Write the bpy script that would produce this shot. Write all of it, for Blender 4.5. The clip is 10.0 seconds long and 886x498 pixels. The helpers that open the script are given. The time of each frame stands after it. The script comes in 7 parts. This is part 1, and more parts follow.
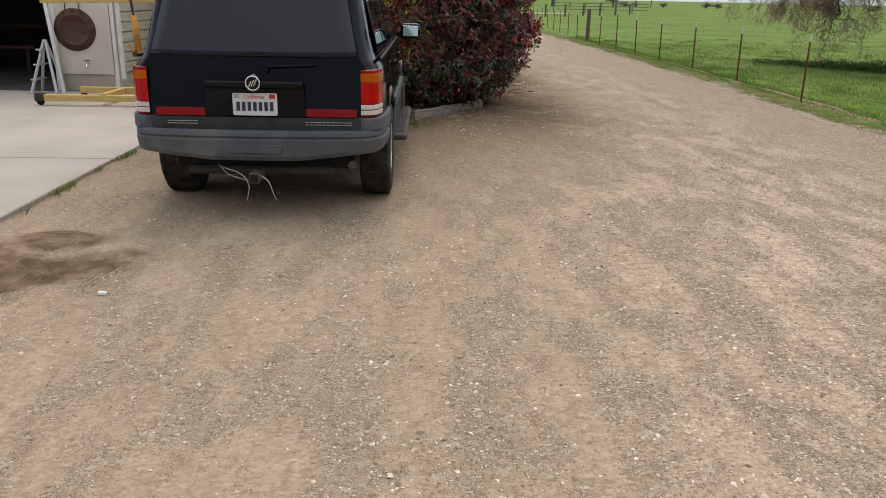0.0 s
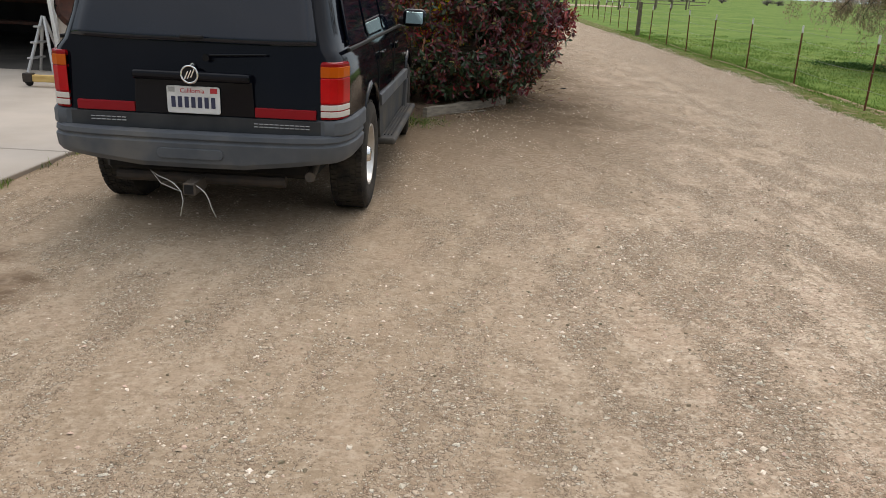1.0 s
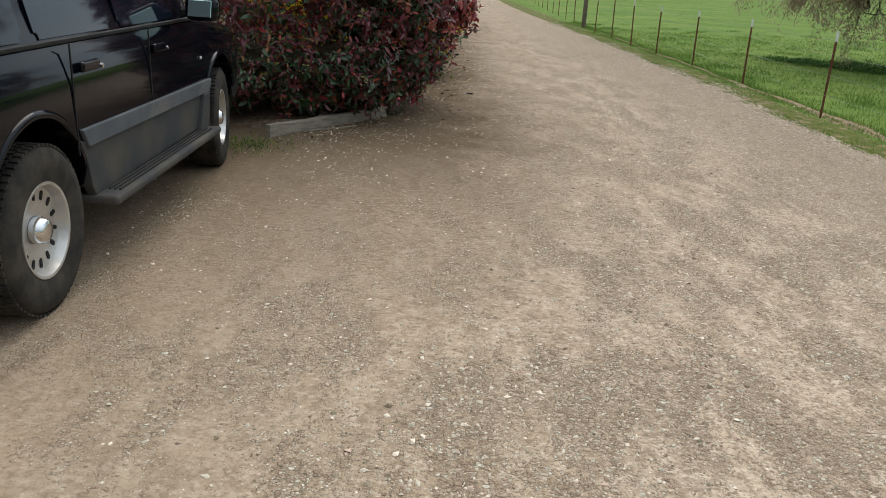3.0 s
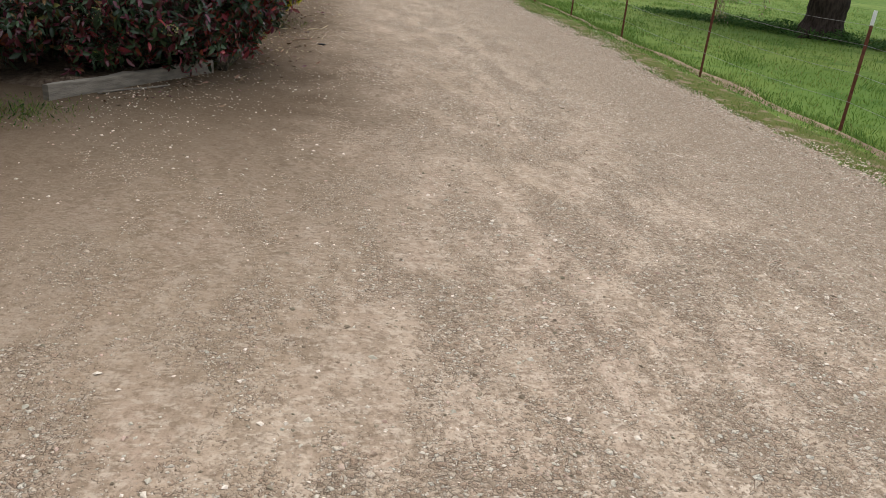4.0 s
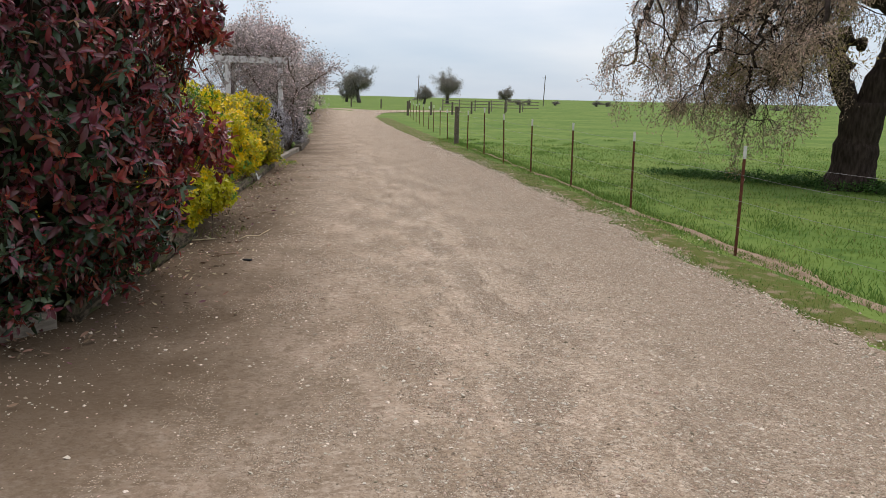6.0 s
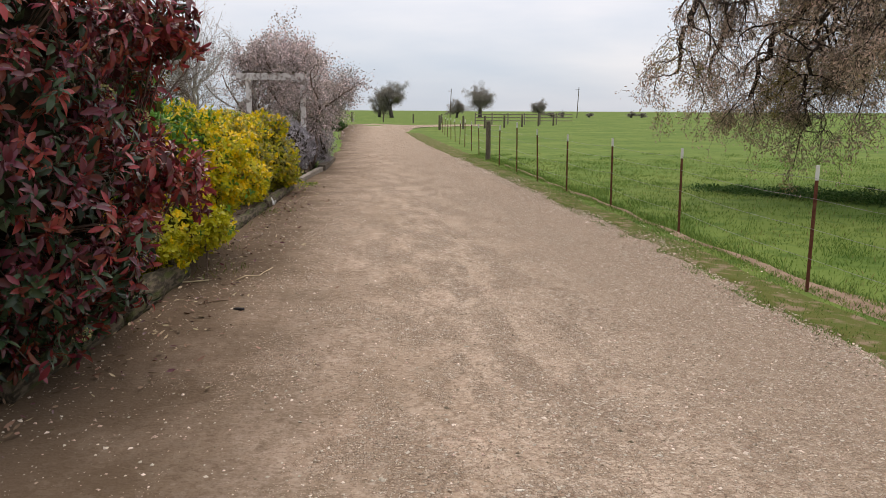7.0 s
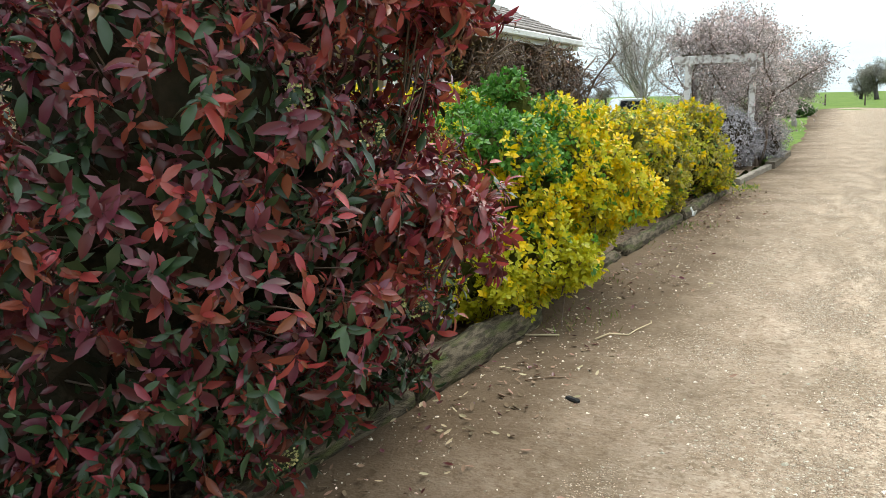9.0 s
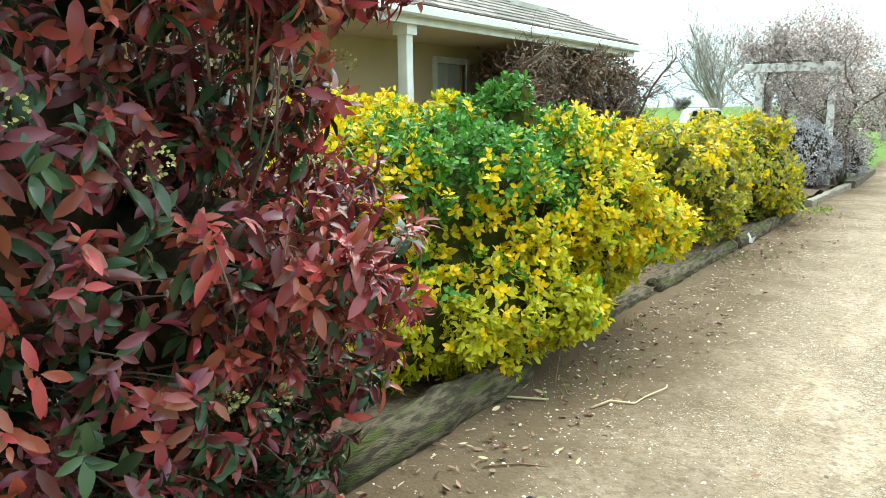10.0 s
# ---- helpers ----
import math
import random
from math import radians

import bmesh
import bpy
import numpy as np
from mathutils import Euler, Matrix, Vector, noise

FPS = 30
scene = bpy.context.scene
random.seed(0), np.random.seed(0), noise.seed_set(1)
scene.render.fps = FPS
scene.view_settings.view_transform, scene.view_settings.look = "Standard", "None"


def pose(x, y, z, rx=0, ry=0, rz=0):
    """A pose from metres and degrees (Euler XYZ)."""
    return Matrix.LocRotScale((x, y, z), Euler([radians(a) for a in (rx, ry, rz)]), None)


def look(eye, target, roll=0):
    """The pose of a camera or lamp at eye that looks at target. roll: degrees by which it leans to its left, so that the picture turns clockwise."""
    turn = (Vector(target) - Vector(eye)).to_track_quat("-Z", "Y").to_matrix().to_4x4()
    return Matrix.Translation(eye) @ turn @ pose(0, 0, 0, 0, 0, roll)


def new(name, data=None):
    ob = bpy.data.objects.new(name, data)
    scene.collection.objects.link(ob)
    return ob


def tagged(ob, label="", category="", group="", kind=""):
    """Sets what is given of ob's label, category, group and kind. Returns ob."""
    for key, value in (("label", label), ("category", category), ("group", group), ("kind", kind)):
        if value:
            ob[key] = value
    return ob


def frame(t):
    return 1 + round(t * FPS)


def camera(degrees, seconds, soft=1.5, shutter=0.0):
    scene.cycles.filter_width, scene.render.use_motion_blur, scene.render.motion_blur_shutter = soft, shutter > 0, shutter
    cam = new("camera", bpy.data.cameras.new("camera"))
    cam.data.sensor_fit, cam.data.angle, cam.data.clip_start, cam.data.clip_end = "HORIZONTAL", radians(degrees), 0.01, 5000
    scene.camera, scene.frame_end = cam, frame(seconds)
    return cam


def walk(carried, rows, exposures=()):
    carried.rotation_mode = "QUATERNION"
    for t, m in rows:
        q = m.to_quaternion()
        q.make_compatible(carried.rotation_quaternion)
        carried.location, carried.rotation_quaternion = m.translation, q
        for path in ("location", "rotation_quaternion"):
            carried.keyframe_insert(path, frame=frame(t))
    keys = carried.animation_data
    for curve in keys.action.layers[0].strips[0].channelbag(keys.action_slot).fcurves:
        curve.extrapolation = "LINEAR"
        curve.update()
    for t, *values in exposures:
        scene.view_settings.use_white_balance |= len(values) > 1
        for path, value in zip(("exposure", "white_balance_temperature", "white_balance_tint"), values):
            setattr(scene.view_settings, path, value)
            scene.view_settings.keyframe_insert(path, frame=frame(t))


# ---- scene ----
cam = camera(58.5, 10.0, soft=0.75)
METRES, EYE, TILT, LEAN, TURN = 11.628, 1.545, 0.0, 0.0, -1.4
ROWS = [
    (0.0, 0.0, 0.0, 0.0, 0.33, -17.71, -1.04),
    (0.5, 0.0152, 0.0477, -0.0007, -2.38, -16.96, -3.39),
    (1.0, 0.0342, 0.0898, -0.0033, 4.1, -18.57, -2.55),
    (1.5, 0.0516, 0.1363, -0.0052, -0.63, -18.6, -3.67),
    (2.0, 0.0738, 0.183, -0.0071, -2.56, -19.55, -4.7),
    (2.2, 0.0793, 0.2, -0.0056, 1.06, -21.16, -3.29),
    (3.3, 0.1192, 0.3074, -0.0051, 1.58, -18.7, -2.84),
    (3.5, 0.1244, 0.3266, -0.0068, 2.04, -19.86, -2.8),
    (4.0, 0.1416, 0.3782, -0.0074, -6.57, -22.55, -5.38),
    (4.5, 0.1626, 0.4251, -0.0056, -5.31, -22.94, -4.59),
    (4.8, 0.1717, 0.4578, -0.0083, -9.25, -13.12, -3.51),
    (5.0, 0.1773, 0.4786, -0.0055, -9.74, -14.37, -2.27),
    (5.2, 0.1827, 0.5019, -0.0065, -8.75, -10.89, -2.04),
    (6.3, 0.2118, 0.609, -0.005, -6.18, -10.94, -1.05),
    (6.5, 0.2159, 0.6279, -0.0037, -6.2, -12.24, -1.28),
    (7.0, 0.2219, 0.6743, -0.0024, -4.08, -9.95, -0.3),
    (7.5, 0.2267, 0.724, 0.0006, 15.89, -6.18, 2.18),
    (8.0, 0.23, 0.7675, 0.002, 24.58, -6.96, 1.8),
    (8.5, 0.2307, 0.8156, 0.0018, 23.56, -8.19, 1.36),
    (9.0, 0.2347, 0.8616, 0.0023, 27.93, -10.59, 1.4),
    (9.5, 0.2327, 0.9139, 0.0016, 32.47, -9.01, 0.71),
    (10.0, 0.24, 0.9575, 0.0029, 33.37, -10.0, 0.69),
]
EXPOSURES = [(0.0, 0.30, 7350, 17), (2.2, 0.33, 7150, 15), (3.3, 0.31, 7000, 11), (3.6, 0.30, 7000, 12), (4.0, 0.30, 7050, 17), (4.5, 0.22, 6480, 2), (4.8, 0.20, 6150, -6), (5.2, 0.20, 6150, -6), (6.3, 0.21, 7400, 26), (7.5, 0.22, 7600, 24), (8.0, 0.49, 7500, 27), (8.5, 0.76, 7350, 17), (9.0, 1.0, 7050, 8), (9.5, 1.32, 6850, 0), (10.0, 1.58, 6750, -5)]
walk(cam, [(t, pose(0, 0, EYE, TILT, LEAN, TURN) @ pose(METRES * x, METRES * y, METRES * z, 90 + pitch, roll, yaw)) for t, x, y, z, yaw, pitch, roll in ROWS], EXPOSURES)

# ---- end of path ----

# ---------------------------------------------------------------- world and light
world = bpy.data.worlds.new("overcast_sky")
scene.world = world
world.use_nodes = True
_wn, _wl = world.node_tree.nodes, world.node_tree.links
_wn.clear()
w_out = _wn.new("ShaderNodeOutputWorld")
w_bg = _wn.new("ShaderNodeBackground")
w_sky = _wn.new("ShaderNodeTexSky")
w_sky.sky_type, w_sky.sun_disc = "NISHITA", False
w_sky.sun_elevation, w_sky.sun_rotation = radians(52), radians(10)
w_tc = _wn.new("ShaderNodeTexCoord")
w_map = _wn.new("ShaderNodeMapping")
w_map.inputs["Scale"].default_value = (1.0, 1.0, 4.5)
w_noise = _wn.new("ShaderNodeTexNoise")
w_noise.inputs["Scale"].default_value, w_noise.inputs["Detail"].default_value = 2.2, 5
w_ramp = _wn.new("ShaderNodeValToRGB")
w_ramp.color_ramp.elements[0].position, w_ramp.color_ramp.elements[0].color = 0.32, (0.53, 0.69, 0.85, 1)
w_ramp.color_ramp.elements[1].position, w_ramp.color_ramp.elements[1].color = 0.66, (0.84, 0.925, 1.0, 1)
w_scale = _wn.new("ShaderNodeMix")
w_scale.data_type, w_scale.blend_type = "RGBA", "MULTIPLY"
w_scale.inputs["Factor"].default_value = 1.0
w_scale.inputs[7].default_value = (0.1, 0.1, 0.1, 1)
w_mix = _wn.new("ShaderNodeMix")
w_mix.data_type = "RGBA"
w_mix.inputs["Factor"].default_value = 0.88
_wl.new(w_tc.outputs["Generated"], w_map.inputs["Vector"])
_wl.new(w_map.outputs["Vector"], w_noise.inputs["Vector"])
_wl.new(w_noise.outputs["Fac"], w_ramp.inputs["Fac"])
_wl.new(w_sky.outputs["Color"], w_scale.inputs[6])
_wl.new(w_scale.outputs[2], w_mix.inputs[6])
_wl.new(w_ramp.outputs["Color"], w_mix.inputs[7])
# cloud cover: brighter overhead and round the veiled sun than at the horizon
w_sep = _wn.new("ShaderNodeSeparateXYZ")
w_up = _wn.new("ShaderNodeMapRange")
w_up.inputs["From Min"].default_value, w_up.inputs["From Max"].default_value = 0.0, 0.9
w_up.inputs["To Min"].default_value, w_up.inputs["To Max"].default_value = 0.45, 1.2
w_dot = _wn.new("ShaderNodeVectorMath")
w_dot.operation = "DOT_PRODUCT"
w_dot.inputs[1].default_value = (0.10, 0.60, 0.79)
w_glow = _wn.new("ShaderNodeMapRange")
w_glow.inputs["From Min"].default_value, w_glow.inputs["From Max"].default_value = -0.7, 1.0
w_glow.inputs["To Min"].default_value, w_glow.inputs["To Max"].default_value = -0.25, 0.62
w_add = _wn.new("ShaderNodeMath")
w_add.operation = "ADD"
w_lum = _wn.new("ShaderNodeMix")
w_lum.data_type, w_lum.blend_type = "RGBA", "MULTIPLY"
w_lum.inputs["Factor"].default_value = 1.0
_wl.new(w_tc.outputs["Generated"], w_sep.inputs["Vector"])
_wl.new(w_sep.outputs["Z"], w_up.inputs["Value"])
_wl.new(w_tc.outputs["Generated"], w_dot.inputs[0])
_wl.new(w_dot.outputs["Value"], w_glow.inputs["Value"])
_wl.new(w_up.outputs["Result"], w_add.inputs[0])
_wl.new(w_glow.outputs["Result"], w_add.inputs[1])
w_low = _wn.new("ShaderNodeMapRange")
w_low.inputs["From Min"].default_value, w_low.inputs["From Max"].default_value = 0.05, 0.4
w_tint = _wn.new("ShaderNodeMix")
w_tint.data_type = "RGBA"
w_tint.inputs[6].default_value, w_tint.inputs[7].default_value = (0.92, 1.0, 1.035, 1), (1.0, 1.0, 1.0, 1)
w_hue = _wn.new("ShaderNodeMix")
w_hue.data_type, w_hue.blend_type = "RGBA", "MULTIPLY"
w_hue.inputs["Factor"].default_value = 1.0
_wl.new(w_sep.outputs["Z"], w_low.inputs["Value"])
_wl.new(w_low.outputs["Result"], w_tint.inputs["Factor"])
_wl.new(w_mix.outputs[2], w_hue.inputs[6])
_wl.new(w_tint.outputs[2], w_hue.inputs[7])
_wl.new(w_hue.outputs[2], w_lum.inputs[6])
_wl.new(w_add.outputs["Value"], w_lum.inputs[7])
_wl.new(w_lum.outputs[2], w_bg.inputs["Color"])
w_bg.inputs["Strength"].default_value = 0.9
_wl.new(w_bg.outputs["Background"], w_out.inputs["Surface"])

sun_data = bpy.data.lights.new("sun", "SUN")
sun_data.energy, sun_data.angle, sun_data.color = 0.9, radians(40), (1.0, 0.96, 0.9)
sun = new("sun", sun_data)
sun.matrix_world = look((0, 0, 50), (-4.0, -24.0, 18.4))


# ---------------------------------------------------------------- materials
def mat(name, base, rough=0.6, metal=0.0, var=None, scale=8.0, detail=6.0, contrast=(0.35, 0.65), bump=0.0,
        bump_scale=60.0, stain=None, stain_scale=1.2, stain_amt=0.5, spec=0.5, island=0.0, coat=0.0, stretch=(1, 1, 1),
        space="Object", rough_var=0.0, trans=0.0):
    """A Principled material: base colour varied at two scales, and relief."""
    m = bpy.data.materials.new(name)
    m.use_nodes = True
    n, l = m.node_tree.nodes, m.node_tree.links
    b = n["Principled BSDF"]
    b.inputs["Roughness"].default_value, b.inputs["Metallic"].default_value = rough, metal
    b.inputs["Specular IOR Level"].default_value = spec
    if coat:
        b.inputs["Coat Weight"].default_value, b.inputs["Coat Roughness"].default_value = coat, 0.08
    tc = n.new("ShaderNodeTexCoord")
    mp = n.new("ShaderNodeMapping")
    mp.inputs["Scale"].default_value = stretch
    if space == "World":
        g = n.new("ShaderNodeNewGeometry")
        l.new(g.outputs["Position"], mp.inputs["Vector"])
    else:
        l.new(tc.outputs[space], mp.inputs["Vector"])

    def noise_fac(s, d, lo, hi):
        t = n.new("ShaderNodeTexNoise")
        t.inputs["Scale"].default_value, t.inputs["Detail"].default_value = s, d
        l.new(mp.outputs["Vector"], t.inputs["Vector"])
        r = n.new("ShaderNodeMapRange")
        r.inputs["From Min"].default_value, r.inputs["From Max"].default_value = lo, hi
        l.new(t.outputs["Fac"], r.inputs["Value"])
        return r.outputs["Result"]

    def mixed(fac, a, c):
        x = n.new("ShaderNodeMix")
        x.data_type = "RGBA"
        l.new(fac, x.inputs["Factor"])
        if isinstance(a, tuple):
            x.inputs[6].default_value = (*a, 1)
        else:
            l.new(a, x.inputs[6])
        if isinstance(c, tuple):
            x.inputs[7].default_value = (*c, 1)
        else:
            l.new(c, x.inputs[7])
        return x.outputs[2]

    col = base
    if var:
        col = mixed(noise_fac(scale, detail, *contrast), base, var)
    if stain:
        f = noise_fac(stain_scale, 5, 0.5, 0.72)
        k = n.new("ShaderNodeMath")
        k.operation = "MULTIPLY"
        k.inputs[1].default_value = stain_amt
        l.new(f, k.inputs[0])
        col = mixed(k.outputs[0], col, stain)
    if island:
        g2 = n.new("ShaderNodeNewGeometry")
        oi = n.new("ShaderNodeObjectInfo")
        ad = n.new("ShaderNodeMath")
        ad.operation = "ADD"
        l.new(g2.outputs["Random Per Island"], ad.inputs[0])
        l.new(oi.outputs["Random"], ad.inputs[1])
        fr = n.new("ShaderNodeMath")
        fr.operation = "FRACT"
        l.new(ad.outputs[0], fr.inputs[0])
        mr = n.new("ShaderNodeMapRange")
        mr.inputs["To Min"].default_value, mr.inputs["To Max"].default_value = 1 - island, 1 + island
        l.new(fr.outputs[0], mr.inputs["Value"])
        hs = n.new("ShaderNodeHueSaturation")
        hs.inputs["Color"].default_value = (*base, 1)
        l.new(mr.outputs["Result"], hs.inputs["Value"])
        hm = n.new("ShaderNodeMapRange")
        hm.inputs["To Min"].default_value, hm.inputs["To Max"].default_value = 0.5 + island * 0.05, 0.5 - island * 0.05
        l.new(fr.outputs[0], hm.inputs["Value"])
        l.new(hm.outputs["Result"], hs.inputs["Hue"])
        if not isinstance(col, tuple):
            l.new(col, hs.inputs["Color"])
        col = hs.outputs["Color"]
    if isinstance(col, tuple):
        b.inputs["Base Color"].default_value = (*col, 1)
    else:
        l.new(col, b.inputs["Base Color"])
    if trans:
        tl = n.new("ShaderNodeBsdfTranslucent")
        if isinstance(col, tuple):
            tl.inputs["Color"].default_value = (*col, 1)
        else:
            l.new(col, tl.inputs["Color"])
        ms = n.new("ShaderNodeMixShader")
        ms.inputs["Fac"].default_value = trans
        l.new(b.outputs["BSDF"], ms.inputs[1])
        l.new(tl.outputs["BSDF"], ms.inputs[2])
        l.new(ms.outputs["Shader"], n["Material Output"].inputs["Surface"])
    if rough_var:
        f = noise_fac(scale * 0.7, 4, 0.3, 0.7)
        r = n.new("ShaderNodeMapRange")
        r.inputs["To Min"].default_value, r.inputs["To Max"].default_value = rough - rough_var, rough + rough_var
        l.new(f, r.inputs["Value"])
        l.new(r.outputs["Result"], b.inputs["Roughness"])
    if bump:
        t = n.new("ShaderNodeTexNoise")
        t.inputs["Scale"].default_value, t.inputs["Detail"].default_value = bump_scale, 6
        l.new(mp.outputs["Vector"], t.inputs["Vector"])
        bp = n.new("ShaderNodeBump")
        bp.inputs["Strength"].default_value, bp.inputs["Distance"].default_value = bump, 0.02
        l.new(t.outputs["Fac"], bp.inputs["Height"])
        l.new(bp.outputs["Normal"], b.inputs["Normal"])
    return m


def gravel_material():
    m = bpy.data.materials.new("gravel")
    m.use_nodes = True
    n, l = m.node_tree.nodes, m.node_tree.links
    b = n["Principled BSDF"]
    b.inputs["Roughness"].default_value, b.inputs["Specular IOR Level"].default_value = 0.95, 0.08
    g = n.new("ShaderNodeNewGeometry")
    pos = g.outputs["Position"]

    def noise_tex(scale, detail, lo, hi, vec=None, rough=0.5):
        t = n.new("ShaderNodeTexNoise")
        t.inputs["Scale"].default_value, t.inputs["Detail"].default_value, t.inputs["Roughness"].default_value = scale, detail, rough
        l.new(vec or pos, t.inputs["Vector"])
        r = n.new("ShaderNodeMapRange")
        r.inputs["From Min"].default_value, r.inputs["From Max"].default_value = lo, hi
        l.new(t.outputs["Fac"], r.inputs["Value"])
        return r.outputs["Result"]

    def mix(fac, a, c, mode="MIX"):
        x = n.new("ShaderNodeMix")
        x.data_type, x.blend_type = "RGBA", mode
        for sock, v in ((x.inputs["Factor"], fac), (x.inputs[6], a), (x.inputs[7], c)):
            if isinstance(v, (int, float)):
                sock.default_value = v
            elif isinstance(v, tuple):
                sock.default_value = (*v, 1)
            else:
                l.new(v, sock)
        return x.outputs[2]

    def math_node(op, a, c):
        x = n.new("ShaderNodeMath")
        x.operation = op
        for sock, v in ((x.inputs[0], a), (x.inputs[1], c)):
            if isinstance(v, (int, float)):
                sock.default_value = v
            else:
                l.new(v, sock)
        return x.outputs[0]

    # dust and gravel lie in ragged patches; long faint wheel tracks
    st = n.new("ShaderNodeMapping")
    st.inputs["Scale"].default_value = (0.75, 1.2, 1.0)
    l.new(pos, st.inputs["Vector"])
    tr = n.new("ShaderNodeMapping")
    tr.inputs["Scale"].default_value = (1.0, 0.07, 1.0)
    l.new(pos, tr.inputs["Vector"])
    across = st.outputs["Vector"]
    # wheels turning in off the drive have swept the dust aslant
    sweep = n.new("ShaderNodeMapping")
    sweep.inputs["Rotation"].default_value = (0, 0, math.radians(38))
    sweep.inputs["Scale"].default_value = (1.5, 0.6, 1.0)
    l.new(pos, sweep.inputs["Vector"])
    sx = n.new("ShaderNodeSeparateXYZ")
    l.new(pos, sx.inputs["Vector"])
    dirt = mix(noise_tex(0.5, 5, 0.36, 0.64), (0.535, 0.388, 0.255), (0.61, 0.455, 0.312))
    dirt = mix(math_node("MULTIPLY", noise_tex(0.9, 9, 0.46, 0.60, None, 0.66), 0.6), dirt, (0.61, 0.417, 0.298))
    dirt = mix(math_node("MULTIPLY", noise_tex(1.25, 9, 0.50, 0.62, across, 0.68), 0.55), dirt, (0.42, 0.335, 0.228))
    dirt = mix(math_node("MULTIPLY", noise_tex(1.5, 4, 0.45, 0.62, tr.outputs["Vector"]), 0.4), dirt, (0.63, 0.50, 0.385))
    coarse = n.new("ShaderNodeMapRange")
    coarse.inputs["From Min"].default_value, coarse.inputs["From Max"].default_value = 3.9, 6.0
    l.new(math_node("ADD", sx.outputs["X"], math_node("MULTIPLY", noise_tex(0.8, 6, 0.0, 1.0, None, 0.6), 1.5)), coarse.inputs["Value"])
    # stony stretches are browner, the bare dust between them pale and pinkish
    packed = noise_tex(1.7, 8, 0.42, 0.57, sweep.outputs["Vector"], 0.66)
    dirt = mix(math_node("MULTIPLY", math_node("SUBTRACT", 1.0, packed), 0.40), dirt, (0.65, 0.485, 0.37))
    dirt = mix(math_node("MULTIPLY", packed, 0.26), dirt, (0.40, 0.293, 0.195))
    dirt = mix(math_node("MULTIPLY", coarse.outputs["Result"], 0.72), dirt, (0.37, 0.288, 0.197))
    dirt = mix(math_node("MULTIPLY", noise_tex(3.0, 8, 0.48, 0.60, sweep.outputs["Vector"], 0.72), 0.45), dirt, (0.78, 0.605, 0.44))
    dirt = mix(math_node("MULTIPLY", noise_tex(4.4, 8, 0.49, 0.60, sweep.outputs["Vector"], 0.72), 0.55), dirt, (0.34, 0.25, 0.168))
    dirt = mix(math_node("MULTIPLY", noise_tex(9.5, 7, 0.51, 0.60, None, 0.7), 0.5), dirt, (0.78, 0.63, 0.485))
    dirt = mix(math_node("MULTIPLY", noise_tex(16, 6, 0.52, 0.61, None, 0.7), 0.62), dirt, (0.26, 0.183, 0.122))
    dirt = mix(math_node("MULTIPLY", noise_tex(30, 5, 0.52, 0.61, across, 0.65), 0.7), dirt, (0.80, 0.645, 0.49))
    dirt = mix(math_node("MULTIPLY", noise_tex(44, 5, 0.52, 0.63, None, 0.65), 0.6), dirt, (0.28, 0.195, 0.125))
    bare = n.new("ShaderNodeMapRange")
    bare.inputs["From Min"].default_value, bare.inputs["From Max"].default_value = 3.1, 1.0
    l.new(math_node("ADD", sx.outputs["X"], math_node("MULTIPLY", noise_tex(0.7, 6, 0.0, 1.0, None, 0.6), 1.6)), bare.inputs["Value"])
    dirt = mix(math_node("MULTIPLY", bare.outputs["Result"], 0.5), dirt, (0.35, 0.255, 0.165))
    # leaf-mould earth along the bed, with the hedge's shade painted into its dark colour
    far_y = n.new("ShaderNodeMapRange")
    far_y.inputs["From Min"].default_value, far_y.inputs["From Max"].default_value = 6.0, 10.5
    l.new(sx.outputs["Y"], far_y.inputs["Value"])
    near_bed = n.new("ShaderNodeMapRange")
    near_bed.inputs["From Min"].default_value, near_bed.inputs["From Max"].default_value = 4.3, 2.3
    l.new(math_node("ADD", sx.outputs["X"], math_node("MULTIPLY", noise_tex(0.9, 7, 0.2, 0.8, None, 0.65), 1.7)), near_bed.inputs["Value"])
    mould_shade = math_node("MULTIPLY", near_bed.outputs["Result"], far_y.outputs["Result"])
    dirt = mix(math_node("MULTIPLY", mould_shade, 0.88), dirt, (0.125, 0.082, 0.048))
    # damp turned-up soil where tyres have cut in beside the slab
    damp = 0.0
    for at, turn, half in (((-2.22, 4.28, 0), -30, (0.78, 0.34, 1)), ((-2.36, 4.92, 0), -12, (0.42, 0.30, 1)), ((-2.7, 4.5, 0), 0, (0.5, 0.42, 1))):
        spot = n.new("ShaderNodeMapping")
        spot.vector_type = "TEXTURE"
        spot.inputs["Location"].default_value, spot.inputs["Scale"].default_value = at, half
        spot.inputs["Rotation"].default_value = (0, 0, math.radians(-turn))
        l.new(pos, spot.inputs["Vector"])
        away = n.new("ShaderNodeVectorMath")
        away.operation = "LENGTH"
        flat = n.new("ShaderNodeVectorMath")
        flat.operation = "MULTIPLY"
        flat.inputs[1].default_value = (1, 1, 0)
        l.new(spot.outputs["Vector"], flat.inputs[0])
        l.new(flat.outputs["Vector"], away.inputs[0])
        soft = n.new("ShaderNodeMapRange")
        soft.inputs["From Min"].default_value, soft.inputs["From Max"].default_value = 1.2, 0.85
        l.new(math_node("ADD", away.outputs["Value"], math_node("MULTIPLY", noise_tex(5, 7, 0.3, 0.7, None, 0.65), 0.5)), soft.inputs["Value"])
        damp = math_node("MAXIMUM", damp, soft.outputs["Result"])
    dirt = mix(math_node("MULTIPLY", damp, 0.9), dirt, mix(noise_tex(6, 6, 0.42, 0.6), (0.135, 0.08, 0.047), (0.27, 0.182, 0.118)))
